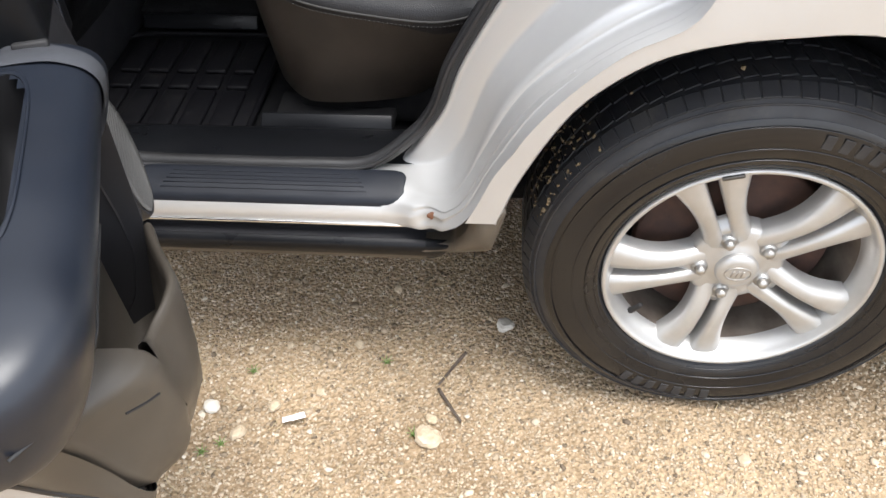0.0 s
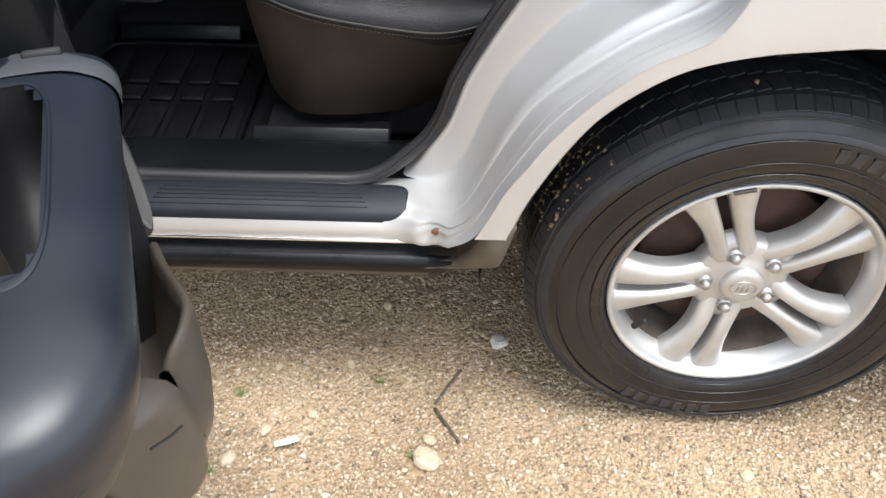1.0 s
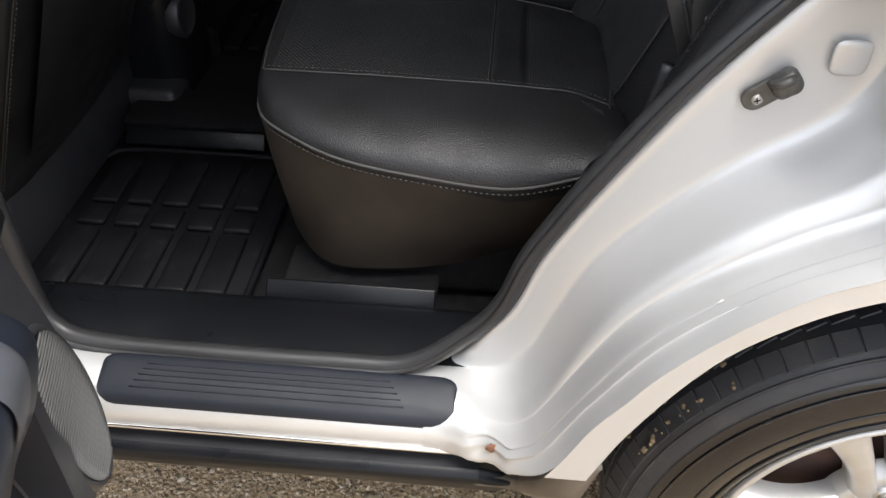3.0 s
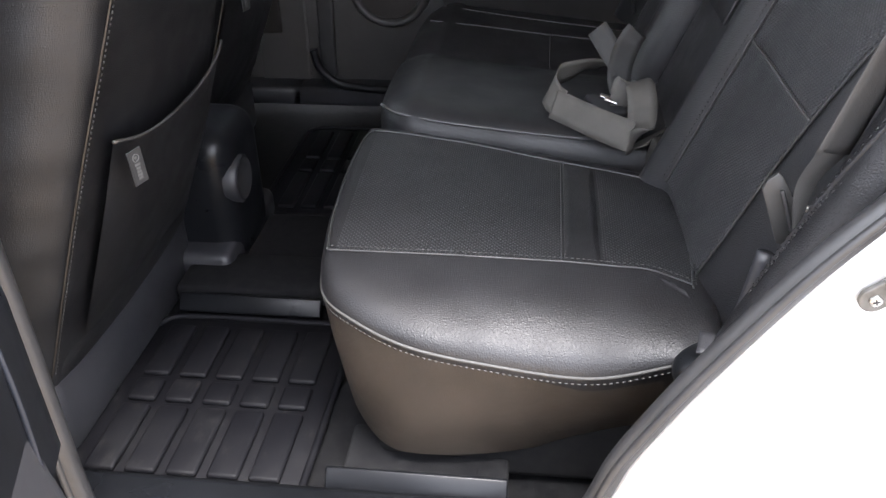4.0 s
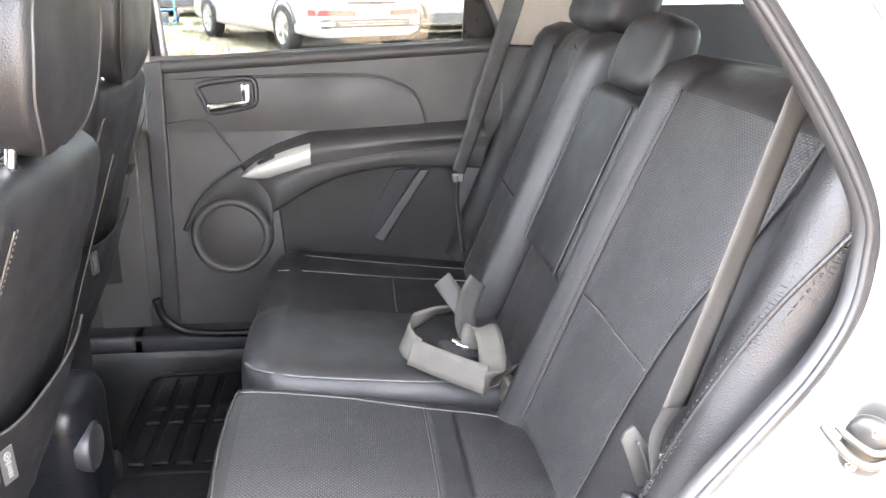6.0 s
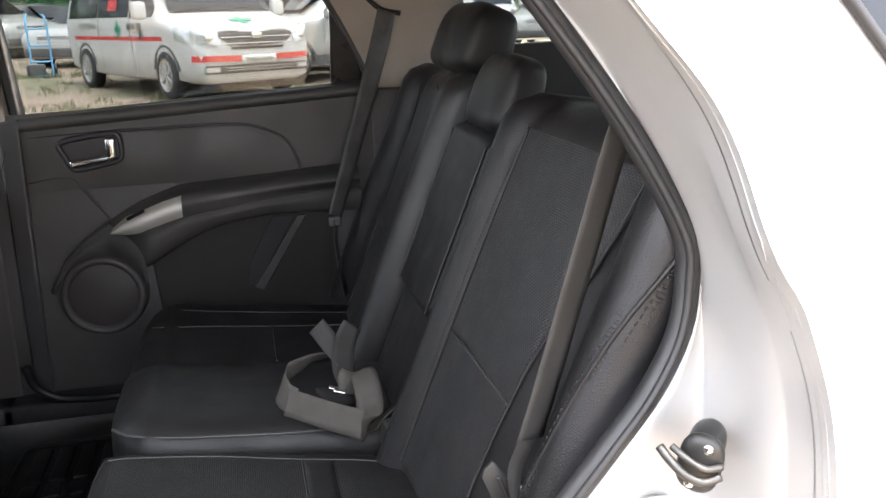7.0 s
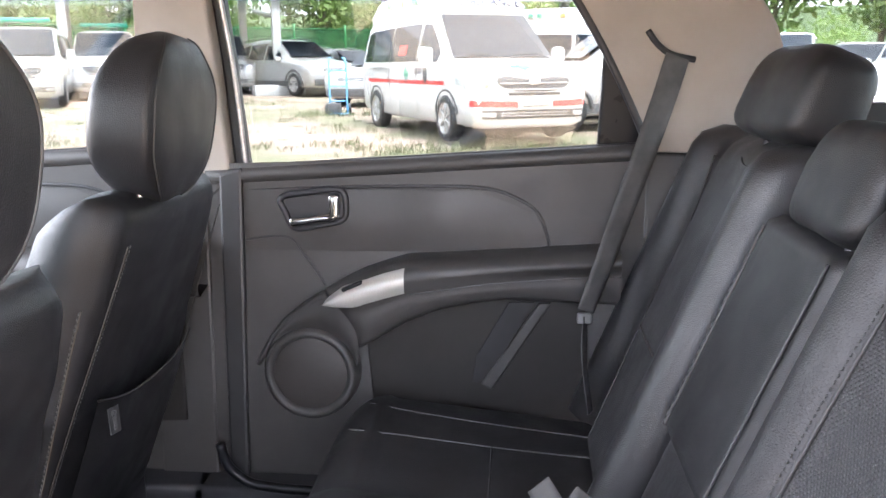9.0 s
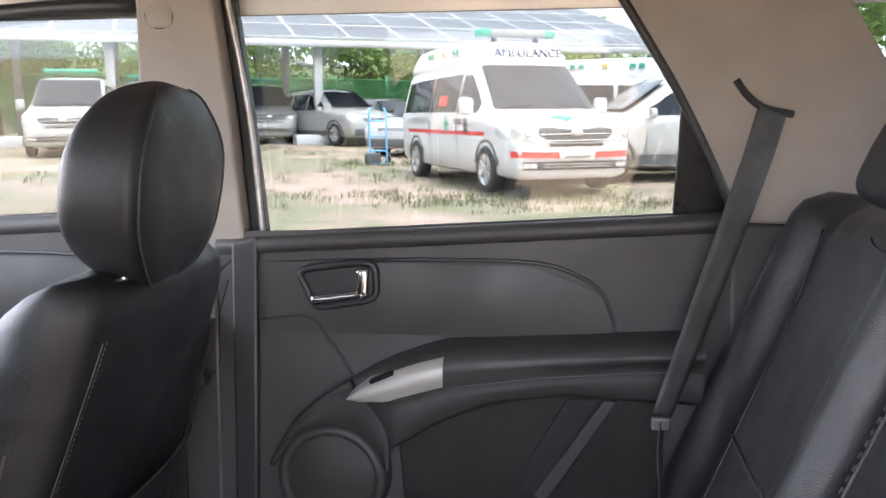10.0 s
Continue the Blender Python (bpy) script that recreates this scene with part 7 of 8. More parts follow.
        part("lettering", tm, BLUE_TEXT, cap_, "blue AMBULANCE lettering", smooth=False, at=pose(1.715, 0, 2.005) @ Matrix(((0, 0, -1, 0), (-1, 0, 0, 0), (0, 1, 0, 0), (0, 0, 0, 1))) @ pose(0, 0, 0.160, -20, 0, 0))
        for side in (1, -1):
            part("red_stripe", side_sheet(VAN, lambda f: (0.80, 0.86), 0.95, 5.0, side, 0.005, 30, 2), RED, body, "red stripe")
            cross = part("green_cross", side_sheet(VAN, lambda f: (0.92, 1.00), 2.42, 2.66, side, 0.006, 4, 2), GREEN, body)
            part("cross_bar", side_sheet(VAN, lambda f: (0.84, 1.08), 2.50, 2.58, side, 0.009, 2, 6), GREEN, body)
            for xx in (1.55, 1.62, 1.70, 1.80):
                part("print_bar", side_sheet(VAN, lambda f: (0.96, 1.05), xx + 0.3, xx + 0.35, side, 0.006, 1, 2), BLUE_TEXT, body)
            part("shield", side_sheet(VAN, lambda f: (0.80 + 0.10 * abs(f - 0.5) * 2, 1.05), 1.60, 1.78, side, 0.008, 6, 4), BUMPER, body, "dark shield emblem")
            for k in range(6):
                part("print_bar", side_sheet(VAN, lambda f: (0.97, 1.06), 3.5 + 0.14 * k, 3.58 + 0.14 * k, side, 0.006, 1, 2), STEEL, body)
            part("sticker" if label.startswith("white") else "print_panel", side_sheet(VAN, lambda f: (1.24, 1.40), 2.62, 2.98, side, 0.010, 4, 4), RED if label.startswith("white") and side > 0 else DARK_GLASS, body, "red and white window sticker" if label.startswith("white") and side > 0 else "")
            part("bumper_stripe", nose_sheet(side * 0.27, side * 0.90, lambda f: (0.515 + 0.012 * f, 0.595 + 0.015 * f), 0.032), RED, body, "red bumper stripe")
        part("bonnet_cross", rbox((0.30, 0.09, 0.02), 0.002, 1, at=pose(0.42, 0, 1.052, 0, -14, 0)), GREEN, body)
        part("bonnet_cross_bar", rbox((0.10, 0.32, 0.022), 0.002, 1, at=pose(0.42, 0, 1.053, 0, -14, 0)), GREEN, body)
        for k, yy in enumerate((-0.62, -0.45, 0.42, 0.6)):
            part("bonnet_print", rbox((0.10, 0.12, 0.012), 0.002, 1, at=pose(0.40, yy, 1.035 - 0.02 * abs(yy), 0, -14, 0)), RED, body)
    return v


SUV = [(0.0, 0.34, 0.62, 0.74, 0.62, 0.66, 0.6), (0.08, 0.26, 0.78, 0.90, 0.80, 0.84, 0.74), (0.35, 0.24, 0.92, 1.02, 0.88, 0.91, 0.80), (1.05, 0.24, 1.0, 1.12, 0.90, 0.92, 0.80), (1.3, 0.24, 1.02, 1.22, 0.90, 0.92, 0.72), (1.95, 0.24, 1.03, 1.66, 0.90, 0.92, 0.68),
       (2.6, 0.24, 1.04, 1.73, 0.90, 0.92, 0.68), (3.6, 0.26, 1.06, 1.70, 0.90, 0.92, 0.67), (4.25, 0.32, 1.08, 1.60, 0.88, 0.90, 0.64), (4.55, 0.40, 1.06, 1.30, 0.82, 0.85, 0.62), (4.62, 0.45, 0.9, 1.05, 0.78, 0.80, 0.6)]


def suv(at, mat, label, squash=1.0):
    v = thing("parked_suv" if squash > 0.95 else "parked_car", label, "car", "parked cars", at=at)
    st = [(s[0], s[1] * squash, s[2] * squash, s[3] * squash, s[4], s[5], s[6]) for s in SUV]
    part("body", body_shell(st), mat, v)
    q = squash
    ws = [[Vector((1.18 + 0.70 * f - 0.05 * math.cos(math.pi * (k / 12 - 0.5)), (0.74 - 0.10 * f) * math.sin(math.pi * (k / 12 - 0.5)), (1.18 + 0.46 * f) * q + 0.02)) for k in range(13)] for f in [i / 6 for i in range(7)]]
    part("windscreen", grid(ws), DARK_GLASS, v, "dark windscreen")
    for side in (1, -1):
        part("front_window", side_sheet(st, lambda f: (1.09 * q, (1.2 + 0.40 * min(1, f * 1.4)) * q), 1.55, 2.45, side), DARK_GLASS, v)
        part("rear_window", side_sheet(st, lambda f: (1.09 * q, (1.60 - 0.03 * f) * q), 2.52, 3.4, side), DARK_GLASS, v)
        part("quarter_window", side_sheet(st, lambda f: (1.12 * q + 0.1 * f, (1.55 - 0.05 * f) * q), 3.48, 4.1, side), DARK_GLASS, v)
        part("headlamp", side_sheet(st, lambda f: ((0.70 + 0.06 * f) * q, (0.84 + 0.1 * f) * q), 0.10, 0.6, side, 0.012), HEADLAMP, v)
        part("cladding", side_sheet(st, lambda f: (0.30 * q, 0.46 * q), 0.3, 4.3, side, 0.01), BUMPER, v, "dark lower cladding")
        part("mirror", blob((0.12, 0.2, 0.16), 0.5, 0.5, 18, 12), mat, v, at=pose(1.55, side * 1.02, 1.12 * q))
        part("roof_rail", tube([(1.95, side * 0.6, 1.70 * q), (2.6, side * 0.62, 1.78 * q), (3.6, side * 0.62, 1.755 * q), (4.1, side * 0.6, 1.68 * q)], 0.02, 6, 20), STEEL, v)
        for xx in (2.35, 3.25):
            part("door_handle", rbox((0.18, 0.03, 0.03), 0.01, 2, at=pose(xx, side * 0.935, 0.96 * q)), CHROME, v)
        for xx in (1.5, 2.48, 3.42):
            part("door_line", tube([(xx, side * (width_at(st, xx, z * q) + 0.003), z * q) for z in (0.4, 0.6, 0.8, 1.0)], 0.006, 5, 10), BUMPER, v)
        for wx in (0.90, 3.60):
            road_wheel(v, wx, side * 0.82, 0.35)
            part("arch", tube([(wx + 0.42 * math.cos(a), side * (width_at(st, wx, 0.5) + 0.0), 0.35 + 0.42 * math.sin(a)) for a in [radians(5 + 170 * k / 10) for k in range(11)]], 0.045, 6, 24), BUMPER, v)
    gr = part("grille", rbox((0.05, 0.85, 0.20 * q), 0.02, 2, at=pose(0.03, 0, 0.74 * q)), BUMPER, v)
    for dz in (-0.05, 0.05):
        part("chrome_bar", rbox((0.03, 0.8, 0.02), 0.005, 1, at=pose(0.008, 0, (0.74 + dz) * q)), CHROME, gr)
    part("bumper", rbox((0.08, 1.5, 0.2), 0.03, 2, at=pose(0.02, 0, 0.42 * q)), BUMPER, v)
    return v


def parked(x, y, turn):
    """A vehicle's pose: nose at (x, y), its length running the way of turn."""
    c = Vector((x, y)) + 2.4 * Vector((math.cos(radians(turn)), math.sin(radians(turn))))
    return pose(x, y, ground_z(c.x, c.y) - 0.01, 0, 0, turn)


ROW = 117.4
van(Matrix.Translation((0, 0, 0.035)) @ parked(-0.28, 12.27, ROW) @ Matrix.Scale(1.05, 4), WHITE, True, "white ambulance with red stripes and green crosses on the yard")
van(parked(-2.65, 18.8, -8), WHITE, True, "second white ambulance standing behind the first")
van(parked(-11.9, 18.4, ROW - 3), LIGHT_SILVER, False, "pale silver van with a green roof light bar")
van(parked(-11.6, 22.0, ROW - 3), WHITE, False, "white van with a green roof light bar")
van(parked(-9.6, 26.0, ROW), LIGHT_SILVER, False, "silver van with a green light bar under the carport")
suv(parked(-6.1, 25.6, ROW + 22), LIGHT_SILVER, "pale silver SUV parked beside a carport post")
suv(parked(-5.6, 31.0, ROW + 20), LIGHT_SILVER, "grey sedan parked far under the carport", 0.86)
suv(parked(-4.6, 20.6, 70), LIGHT_SILVER, "pale saloon car parked behind the ambulance", 0.86)
suv(parked(-0.82, 15.3, 14) @ Matrix.Scale(1.05, 4), LIGHT_SILVER, "light grey SUV parked beside the ambulance")
suv(parked(6.3, 15.2, 62), WHITE, "white SUV parked at the yard edge")
suv(parked(7.6, 22.0, 62), LIGHT_SILVER, "silver saloon parked at the yard edge", 0.9)
van(parked(7.2, 26.0, 70), WHITE, False, "white van parked at the yard edge", bars=False)

# blue hand truck
truck = thing("hand_truck", "blue steel hand truck standing on the grass", "hand truck", at=pose(-4.45, 18.3, ground_z(-4.45, 18.3), 0, 0, 20))
for sgn in (-1, 1):
    part("rail", tube([(sgn * 0.19, 0, 0.05), (sgn * 0.19, 0.02, 0.6), (sgn * 0.19, 0.04, 1.05), (sgn * 0.17, 0.10, 1.2), (sgn * 0.13, 0.16, 1.22)], 0.022, 8, 24), BLUE_PAINT, truck)
    part("wheel", lathe([(0.0, -0.03), (0.10, -0.03), (0.125, 0.0), (0.10, 0.03), (0.0, 0.03)], 24), RUBBER, truck, at=pose(sgn * 0.25, 0.1, 0.12, 0, 0, 90))
for z in (0.3, 0.62, 0.95):
    part("crossbar", tube([(-0.19, 0.02, z), (0, 0.03, z), (0.19, 0.02, z)], 0.018, 8, 8), BLUE_PAINT, truck)
part("toe_plate", rbox((0.45, 0.25, 0.015), 0.003, 1, at=pose(0, -0.12, 0.03)), BLUE_PAINT, truck)
part("battery_box", rbox((0.30, 0.2, 0.22), 0.015, 2, at=pose(-0.12, -0.1, 0.15)), BUMPER, truck, "dark box on the toe plate")

# solar carport
STEEL_PAINT = Mat("galvanised_steel", (0.52, 0.53, 0.53), 0.45, 0.5)
STEEL_PAINT.mottle((0.45, 0.46, 0.46), (0.58, 0.59, 0.59), 3)
PV = Mat("solar_cells", (0.30, 0.32, 0.36), 0.55, 0.0, 0.3)
pv_grid = PV.voronoi(6.4, "F1", rnd=0.0)
PV.color(PV.mix(PV.rng(pv_grid, 0.42, 0.5, 0, 1), (0.085, 0.09, 0.10), (0.15, 0.155, 0.165)))
E_DIR, P_DIR = Vector((0.888, 0.46, 0)), Vector((-0.46, 0.888, 0))
PORT = Vector((-3.9, 27.6, 0))
carport = thing("solar_carport", "steel carport roofed with framed solar panels", "carport")
slope_len, rise = 9.0, 2.6
up = (P_DIR * slope_len + Vector((0, 0, rise))).normalized()
nrm = E_DIR.cross(up).normalized()
front_z = 3.72
pv_me = mesh_of("solar_panel", *bm_data(rbox((1.62, 2.02, 0.04), 0.0, at=None)))
pv_me.materials.append(PV.m)
fr_me = mesh_of("panel_frame", *join(*[bm_data(rbox(s, 0.0, at=pose(*p))) for s, p in (((1.70, 0.045, 0.07), (0, 1.02, 0)), ((1.70, 0.045, 0.07), (0, -1.02, 0)), ((0.045, 2.0, 0.07), (0.83, 0, 0)), ((0.045, 2.0, 0.07), (-0.83, 0, 0)))]))
fr_me.materials.append(STEEL_PAINT.m)
basis = Matrix((E_DIR, up, nrm)).transposed().to_4x4()
for i in range(-15, 5):
    for j in range(4):
        c = PORT + Vector((0, 0, front_z)) + E_DIR * (1.70 * (i + 0.5)) + up * (2.1 * (j + 0.5))
        pan = part("solar_panel", pv_me, PV, carport, smooth=False, at=Matrix.Translation(c) @ basis)
        part("panel_frame", fr_me, STEEL_PAINT, pan, smooth=False)
part("front_beam", rbox((34.0, 0.12, 0.2), 0.01, 1, at=Matrix.Translation(PORT + E_DIR * -8.5 + Vector((0, 0, front_z - 0.16))) @ pose(0, 0, 0, 0, 0, math.degrees(math.atan2(E_DIR.y, E_DIR.x)))), STEEL_PAINT, carport)
for s in (-13.6, -10.4, -4.3, 1.4, 6.0):
    for dep, top in ((0.8, front_z + 0.15), (7.0, front_z + 1.95)):
        b = PORT + E_DIR * s + P_DIR * dep
        gz = ground_z(b.x, b.y)
        part("post", rbox((0.26, 0.26, top - gz), 0.01, 1, at=Matrix.Translation((b.x, b.y, (top + gz) / 2)) @ pose(0, 0, 0, 0, 0, 27)), STEEL_PAINT, carport, "steel post")
    b = PORT + E_DIR * s
    part("brace", tube([b + P_DIR * 0.8 + Vector((0, 0, 2.9)), b + P_DIR * 2.6 + Vector((0, 0, 3.05)), b + P_DIR * 4.4 + Vector((0, 0, 3.25))], 0.08, 6, 8), STEEL_PAINT, carport)
    kb = b + P_DIR * 0.8
    part("footing", rbox((1.6, 0.7, 0.45), 0.03, 2, at=Matrix.Translation((kb.x, kb.y, ground_z(kb.x, kb.y) + 0.1)) @ pose(0, 0, 0, 0, 0, 27)), STEEL_PAINT, carport, "concrete footing")

# green mesh fence
FENCE_GREEN = Mat("green_wire", (0.06, 0.33, 0.12), 0.5)
FENCE_GREEN.mottle((0.05, 0.28, 0.10), (0.08, 0.38, 0.15), 2)
NET = Mat("green_net", (0.05, 0.30, 0.12), 0.7)
net_tr = NET.n.new("ShaderNodeBsdfTransparent")
net_mx = NET.n.new("ShaderNodeMixShader")
net_mx.inputs["Fac"].default_value = 0.55
NET.l.new(NET.b.outputs["BSDF"], net_mx.inputs[1])
NET.l.new(net_tr.outputs["BSDF"], net_mx.inputs[2])
NET.l.new(net_mx.outputs["Shader"], NET.n["Material Output"].inputs["Surface"])
fence = thing("mesh_fence", "tall green mesh fence behind the parked vehicles", "fence")
F0 = PORT + P_DIR * 9.5 + E_DIR * -26
for k in range(24):
    b = F0 + E_DIR * (2.2 * k)
    gz = ground_z(b.x, b.y)
    part("post", tube([(b.x, b.y, gz), (b.x, b.y, gz + 1.3), (b.x, b.y, gz + 2.5)], 0.05, 6, 4), FENCE_GREEN, fence)
    if k < 23:
        m = Matrix.Translation(b + E_DIR * 1.1 + Vector((0, 0, gz + 1.25))) @ pose(0, 0, 0, 0, 0, math.degrees(math.atan2(E_DIR.y, E_DIR.x)))
        part("net_panel", rbox((2.18, 0.012, 2.2), 0.0, at=m), NET, fence, smooth=False)
        part("top_wire", tube([b + Vector((0, 0, gz + 2.3)), b + E_DIR * 1.1 + Vector((0, 0, gz + 2.3)), b + E_DIR * 2.2 + Vector((0, 0, gz + 2.3))], 0.025, 5, 3), FENCE_GREEN, fence)

# trees: trunk, limbs and a crown of many small leaf sprays
BARK = Mat("bark", (0.13, 0.10, 0.07), 0.9)
BARK.mottle((0.09, 0.07, 0.05), (0.19, 0.15, 0.11), 6)
BARK.bump(BARK.noise(18, 5, 0.6, (1, 1, 0.25)), 0.8, 0.03)
LEAF = Mat("leaves", (0.09, 0.16, 0.03), 0.55)
geo = LEAF.n.new("ShaderNodeNewGeometry")
# greens lifted to stand in for the haze over the trees
LEAF.color(LEAF.ramp(geo.outputs["Random Per Island"], [(0.0, (0.08, 0.14, 0.04)), (0.5, (0.16, 0.25, 0.07)), (1.0, (0.28, 0.35, 0.13))]))
LEAF.set("Subsurface Weight", 0.0)
leaf_tr = LEAF.n.new("ShaderNodeBsdfTranslucent")
leaf_tr.inputs["Color"].default_value = (0.24, 0.36, 0.09, 1)
leaf_mx = LEAF.n.new("ShaderNodeMixShader")
leaf_mx.inputs["Fac"].default_value = 0.35
LEAF.l.new(LEAF.b.outputs["BSDF"], leaf_mx.inputs[1])
LEAF.l.new(leaf_tr.outputs["BSDF"], leaf_mx.inputs[2])
LEAF.l.new(leaf_mx.outputs["Shader"], LEAF.n["Material Output"].inputs["Surface"])
rng = np.random.default_rng(7)


def leaf_mass(centres, radii, count, size):
    """Leaf quads scattered in soft balls, thin in the middle, ragged outside."""
    k = rng.integers(0, len(centres), count)
    d = rng.normal(size=(count, 3))
    d /= np.linalg.norm(d, axis=1)[:, None]
    r = rng.uniform(0.35, 1.05, count) ** 0.6
    c = np.array(centres)[k] + d * (np.array(radii)[k] * r)[:, None]
    a = rng.normal(size=(count, 3))
    a /= np.linalg.norm(a, axis=1)[:, None]
    b = np.cross(a, rng.normal(size=(count, 3)))
    b /= np.linalg.norm(b, axis=1)[:, None]
    s = size * rng.uniform(0.6, 1.4, count)[:, None]
    quad = np.stack([c - a * s, c - b * s * 0.5, c + a * s, c + b * s * 0.5], axis=1).reshape(-1, 3)
    return [tuple(p) for p in quad], [(4 * i, 4 * i + 1, 4 * i + 2, 4 * i + 3) for i in range(count)]


def tree(x, y, h, spread, leaves, size):
    gz = ground_z(x, y)
    t = thing("tree", "leafy green broadleaf tree behind the fence", "tree", "trees behind the yard", at=pose(x, y, gz))
    lean = rng.uniform(-0.3, 0.3, 2)
    trunk = [tube([(0, 0, -0.2), (lean[0] * 0.4, lean[1] * 0.4, h * 0.3), (lean[0], lean[1], h * 0.72)], lambda f: 0.16 - 0.11 * f, 8, 10)]
    cs, rs = [], []
    for k in range(9):
        a = 2.4 * k + rng.uniform(0, 0.8)
        z0 = h * rng.uniform(0.2, 0.6)
        e = Vector((math.cos(a) * spread * rng.uniform(0.4, 0.95), math.sin(a) * spread * rng.uniform(0.4, 0.95), z0 + h * rng.uniform(0.1, 0.32)))
        s0 = Vector((lean[0] * z0 / h, lean[1] * z0 / h, z0))
        trunk.append(tube([s0, s0.lerp(e, 0.5) + Vector((0, 0, 0.2)), e], lambda f: 0.06 - 0.045 * f, 6, 7))
        for q in range(2):
            cs.append(tuple(s0.lerp(e, 0.55 + 0.5 * q)))
            rs.append(spread * rng.uniform(0.28, 0.5))
    cs.append((lean[0], lean[1], h * 0.82))
    rs.append(spread * 0.5)
    part("trunk", join(*trunk), BARK, t, "brown trunk with limbs")
    part("crown", leaf_mass(cs, rs, leaves, size), LEAF, t, "loose green crown", smooth=False)
    return t


for k in range(17):
    b = PORT + P_DIR * (13.5 + 3.0 * (k % 3)) + E_DIR * (-27 + 3.0 * k + rng.uniform(-0.8, 0.8))
    tree(b.x, b.y, rng.uniform(6.0, 8.5) if k > 2 else 5.6, rng.uniform(2.2, 3.2), 2600, 0.17)
for x, y in ((9.0, 36.0), (13.0, 33.5), (16.5, 30.5), (20.0, 28.0), (23.0, 24.0), (11.0, 40.0), (17.0, 37.0), (26.0, 20.0)):
    tree(x, y, rng.uniform(7.0, 9.5), rng.uniform(2.8, 3.6), 2600, 0.2)
tree(-20.0, 27.5, 6.2, 2.4, 2200, 0.15)
scrub_c, scrub_r = [], []
for k in range(90):
    b = PORT + P_DIR * (11.5 + rng.uniform(0, 14)) + E_DIR * (-34 + 0.9 * k)
    scrub_c.append((b.x, b.y, ground_z(b.x, b.y) + rng.uniform(0.4, 2.6)))
    scrub_r.append(rng.uniform(1.0, 2.2))
scrub = part("undergrowth", leaf_mass(scrub_c, scrub_r, 26000, 0.16), LEAF, smooth=False)
tagged(scrub, "dense green undergrowth behind the fence", "bushes", kind="stuff")
# a wooded hill closes the view
hill = []
for j in range(9):
    row = []
    for i in range(61):
        a = radians(-75 + 150 * i / 60)
        r = 75 + 9 * j
        row.append(Vector((r * math.sin(a), 10 + r * math.cos(a), 0.6 + 1.2 * j + 1.1 * noise.noise(Vector((i * 0.4, j * 0.7, 2))))))
    hill.append(row)
HILL = Mat("far_woods", (0.07, 0.12, 0.035), 0.9)
HILL.mottle((0.04, 0.075, 0.022), (0.13, 0.19, 0.06), 0.9, 8)
HILL.bump(HILL.noise(1.2, 8, 0.65), 1.0, 1.5)
tagged(part("backdrop", grid(hill), HILL), "distant wooded slope", "hill", kind="structure")

# power line against the sky
wire = thing("overhead_wire", "thin dark overhead wire crossing the sky", "wire")
part("cable", tube([(-60, 55, 10.5), (-30, 52, 9.4), (0, 50, 9.2), (40, 48, 10.5)], 0.03, 4, 30), BUMPER, wire)

# grass tufts on the far yard
GRASS = Mat("dry_grass", (0.2, 0.22, 0.08), 0.8)
ggeo = GRASS.n.new("ShaderNodeNewGeometry")
GRASS.color(GRASS.ramp(ggeo.outputs["Random Per Island"], [(0.0, (0.07, 0.11, 0.035)), (0.55, (0.14, 0.155, 0.07)), (1.0, (0.28, 0.235, 0.15))]))
gv, gf = [], []
tufts = [(rng.uniform(-11, 5), rng.uniform(5, 24)) for _ in range(420)]
tufts += [(-1.0 + rng.normal(0, 1.5), 12.0 + rng.normal(0, 0.5)) for _ in range(130)] + [(-4.4 + rng.normal(0, 0.5), 18.0 + rng.normal(0, 0.4)) for _ in range(30)]
for tx, ty in tufts:
    tall = rng.uniform(0.02, 0.05) if ty < 10.5 else rng.uniform(0.03, 0.13)
    for _ in range(18):
        px, py = tx + rng.normal(0, 0.10), ty + rng.normal(0, 0.10)
        a, l = rng.uniform(0, 6.28), tall * rng.uniform(0.5, 1.2)
        z = ground_z(px, py)
        n0 = len(gv)
        dx_, dy_ = math.cos(a), math.sin(a)
        gv += [(px - dy_ * 0.006, py + dx_ * 0.006, z), (px + dy_ * 0.006, py - dx_ * 0.006, z), (px + dx_ * l * 0.25 + dy_ * 0.004, py + dy_ * l * 0.25 - dx_ * 0.004, z + l * 0.6), (px + dx_ * l * 0.55, py + dy_ * l * 0.55, z + l)]
        gf += [(n0, n0 + 1, n0 + 2), (n0, n0 + 2, n0 + 3)]
tagged(part("grass", (gv, gf), GRASS, smooth=False), "scattered dry grass tufts on the yard", "grass", kind="stuff")

# ---- the rest of the car's outside: bonnet and nose, far side, tail, other wheels ----
FRONT = [(-3.46, 0.34, 0.62, 0.74, 0.60, 0.64, 0.58), (-3.38, 0.27, 0.76, 0.86, 0.78, 0.82, 0.72), (-3.12, 0.25, 0.88, 0.96, 0.85, 0.87, 0.76), (-2.7, 0.25, 0.95, 1.03, 0.86, 0.88, 0.76), (-2.43, 0.27, 0.99, 1.07, 0.86, 0.88, 0.76)]
AT_MID = pose(0, CAR_MID, 0)
nose = part("front_body", body_shell(FRONT), SILVER, car, "silver bonnet and front wings", at=AT_MID)
part("bonnet_line", tube([(-3.30, -0.62, 0.925), (-2.9, -0.70, 1.0), (-2.45, -0.72, 1.055)], 0.004, 5, 16), SEAL, nose)
part("bonnet_line", tube([(-3.30, 0.62, 0.925), (-2.9, 0.70, 1.0), (-2.45, 0.72, 1.055)], 0.004, 5, 16), SEAL, nose)
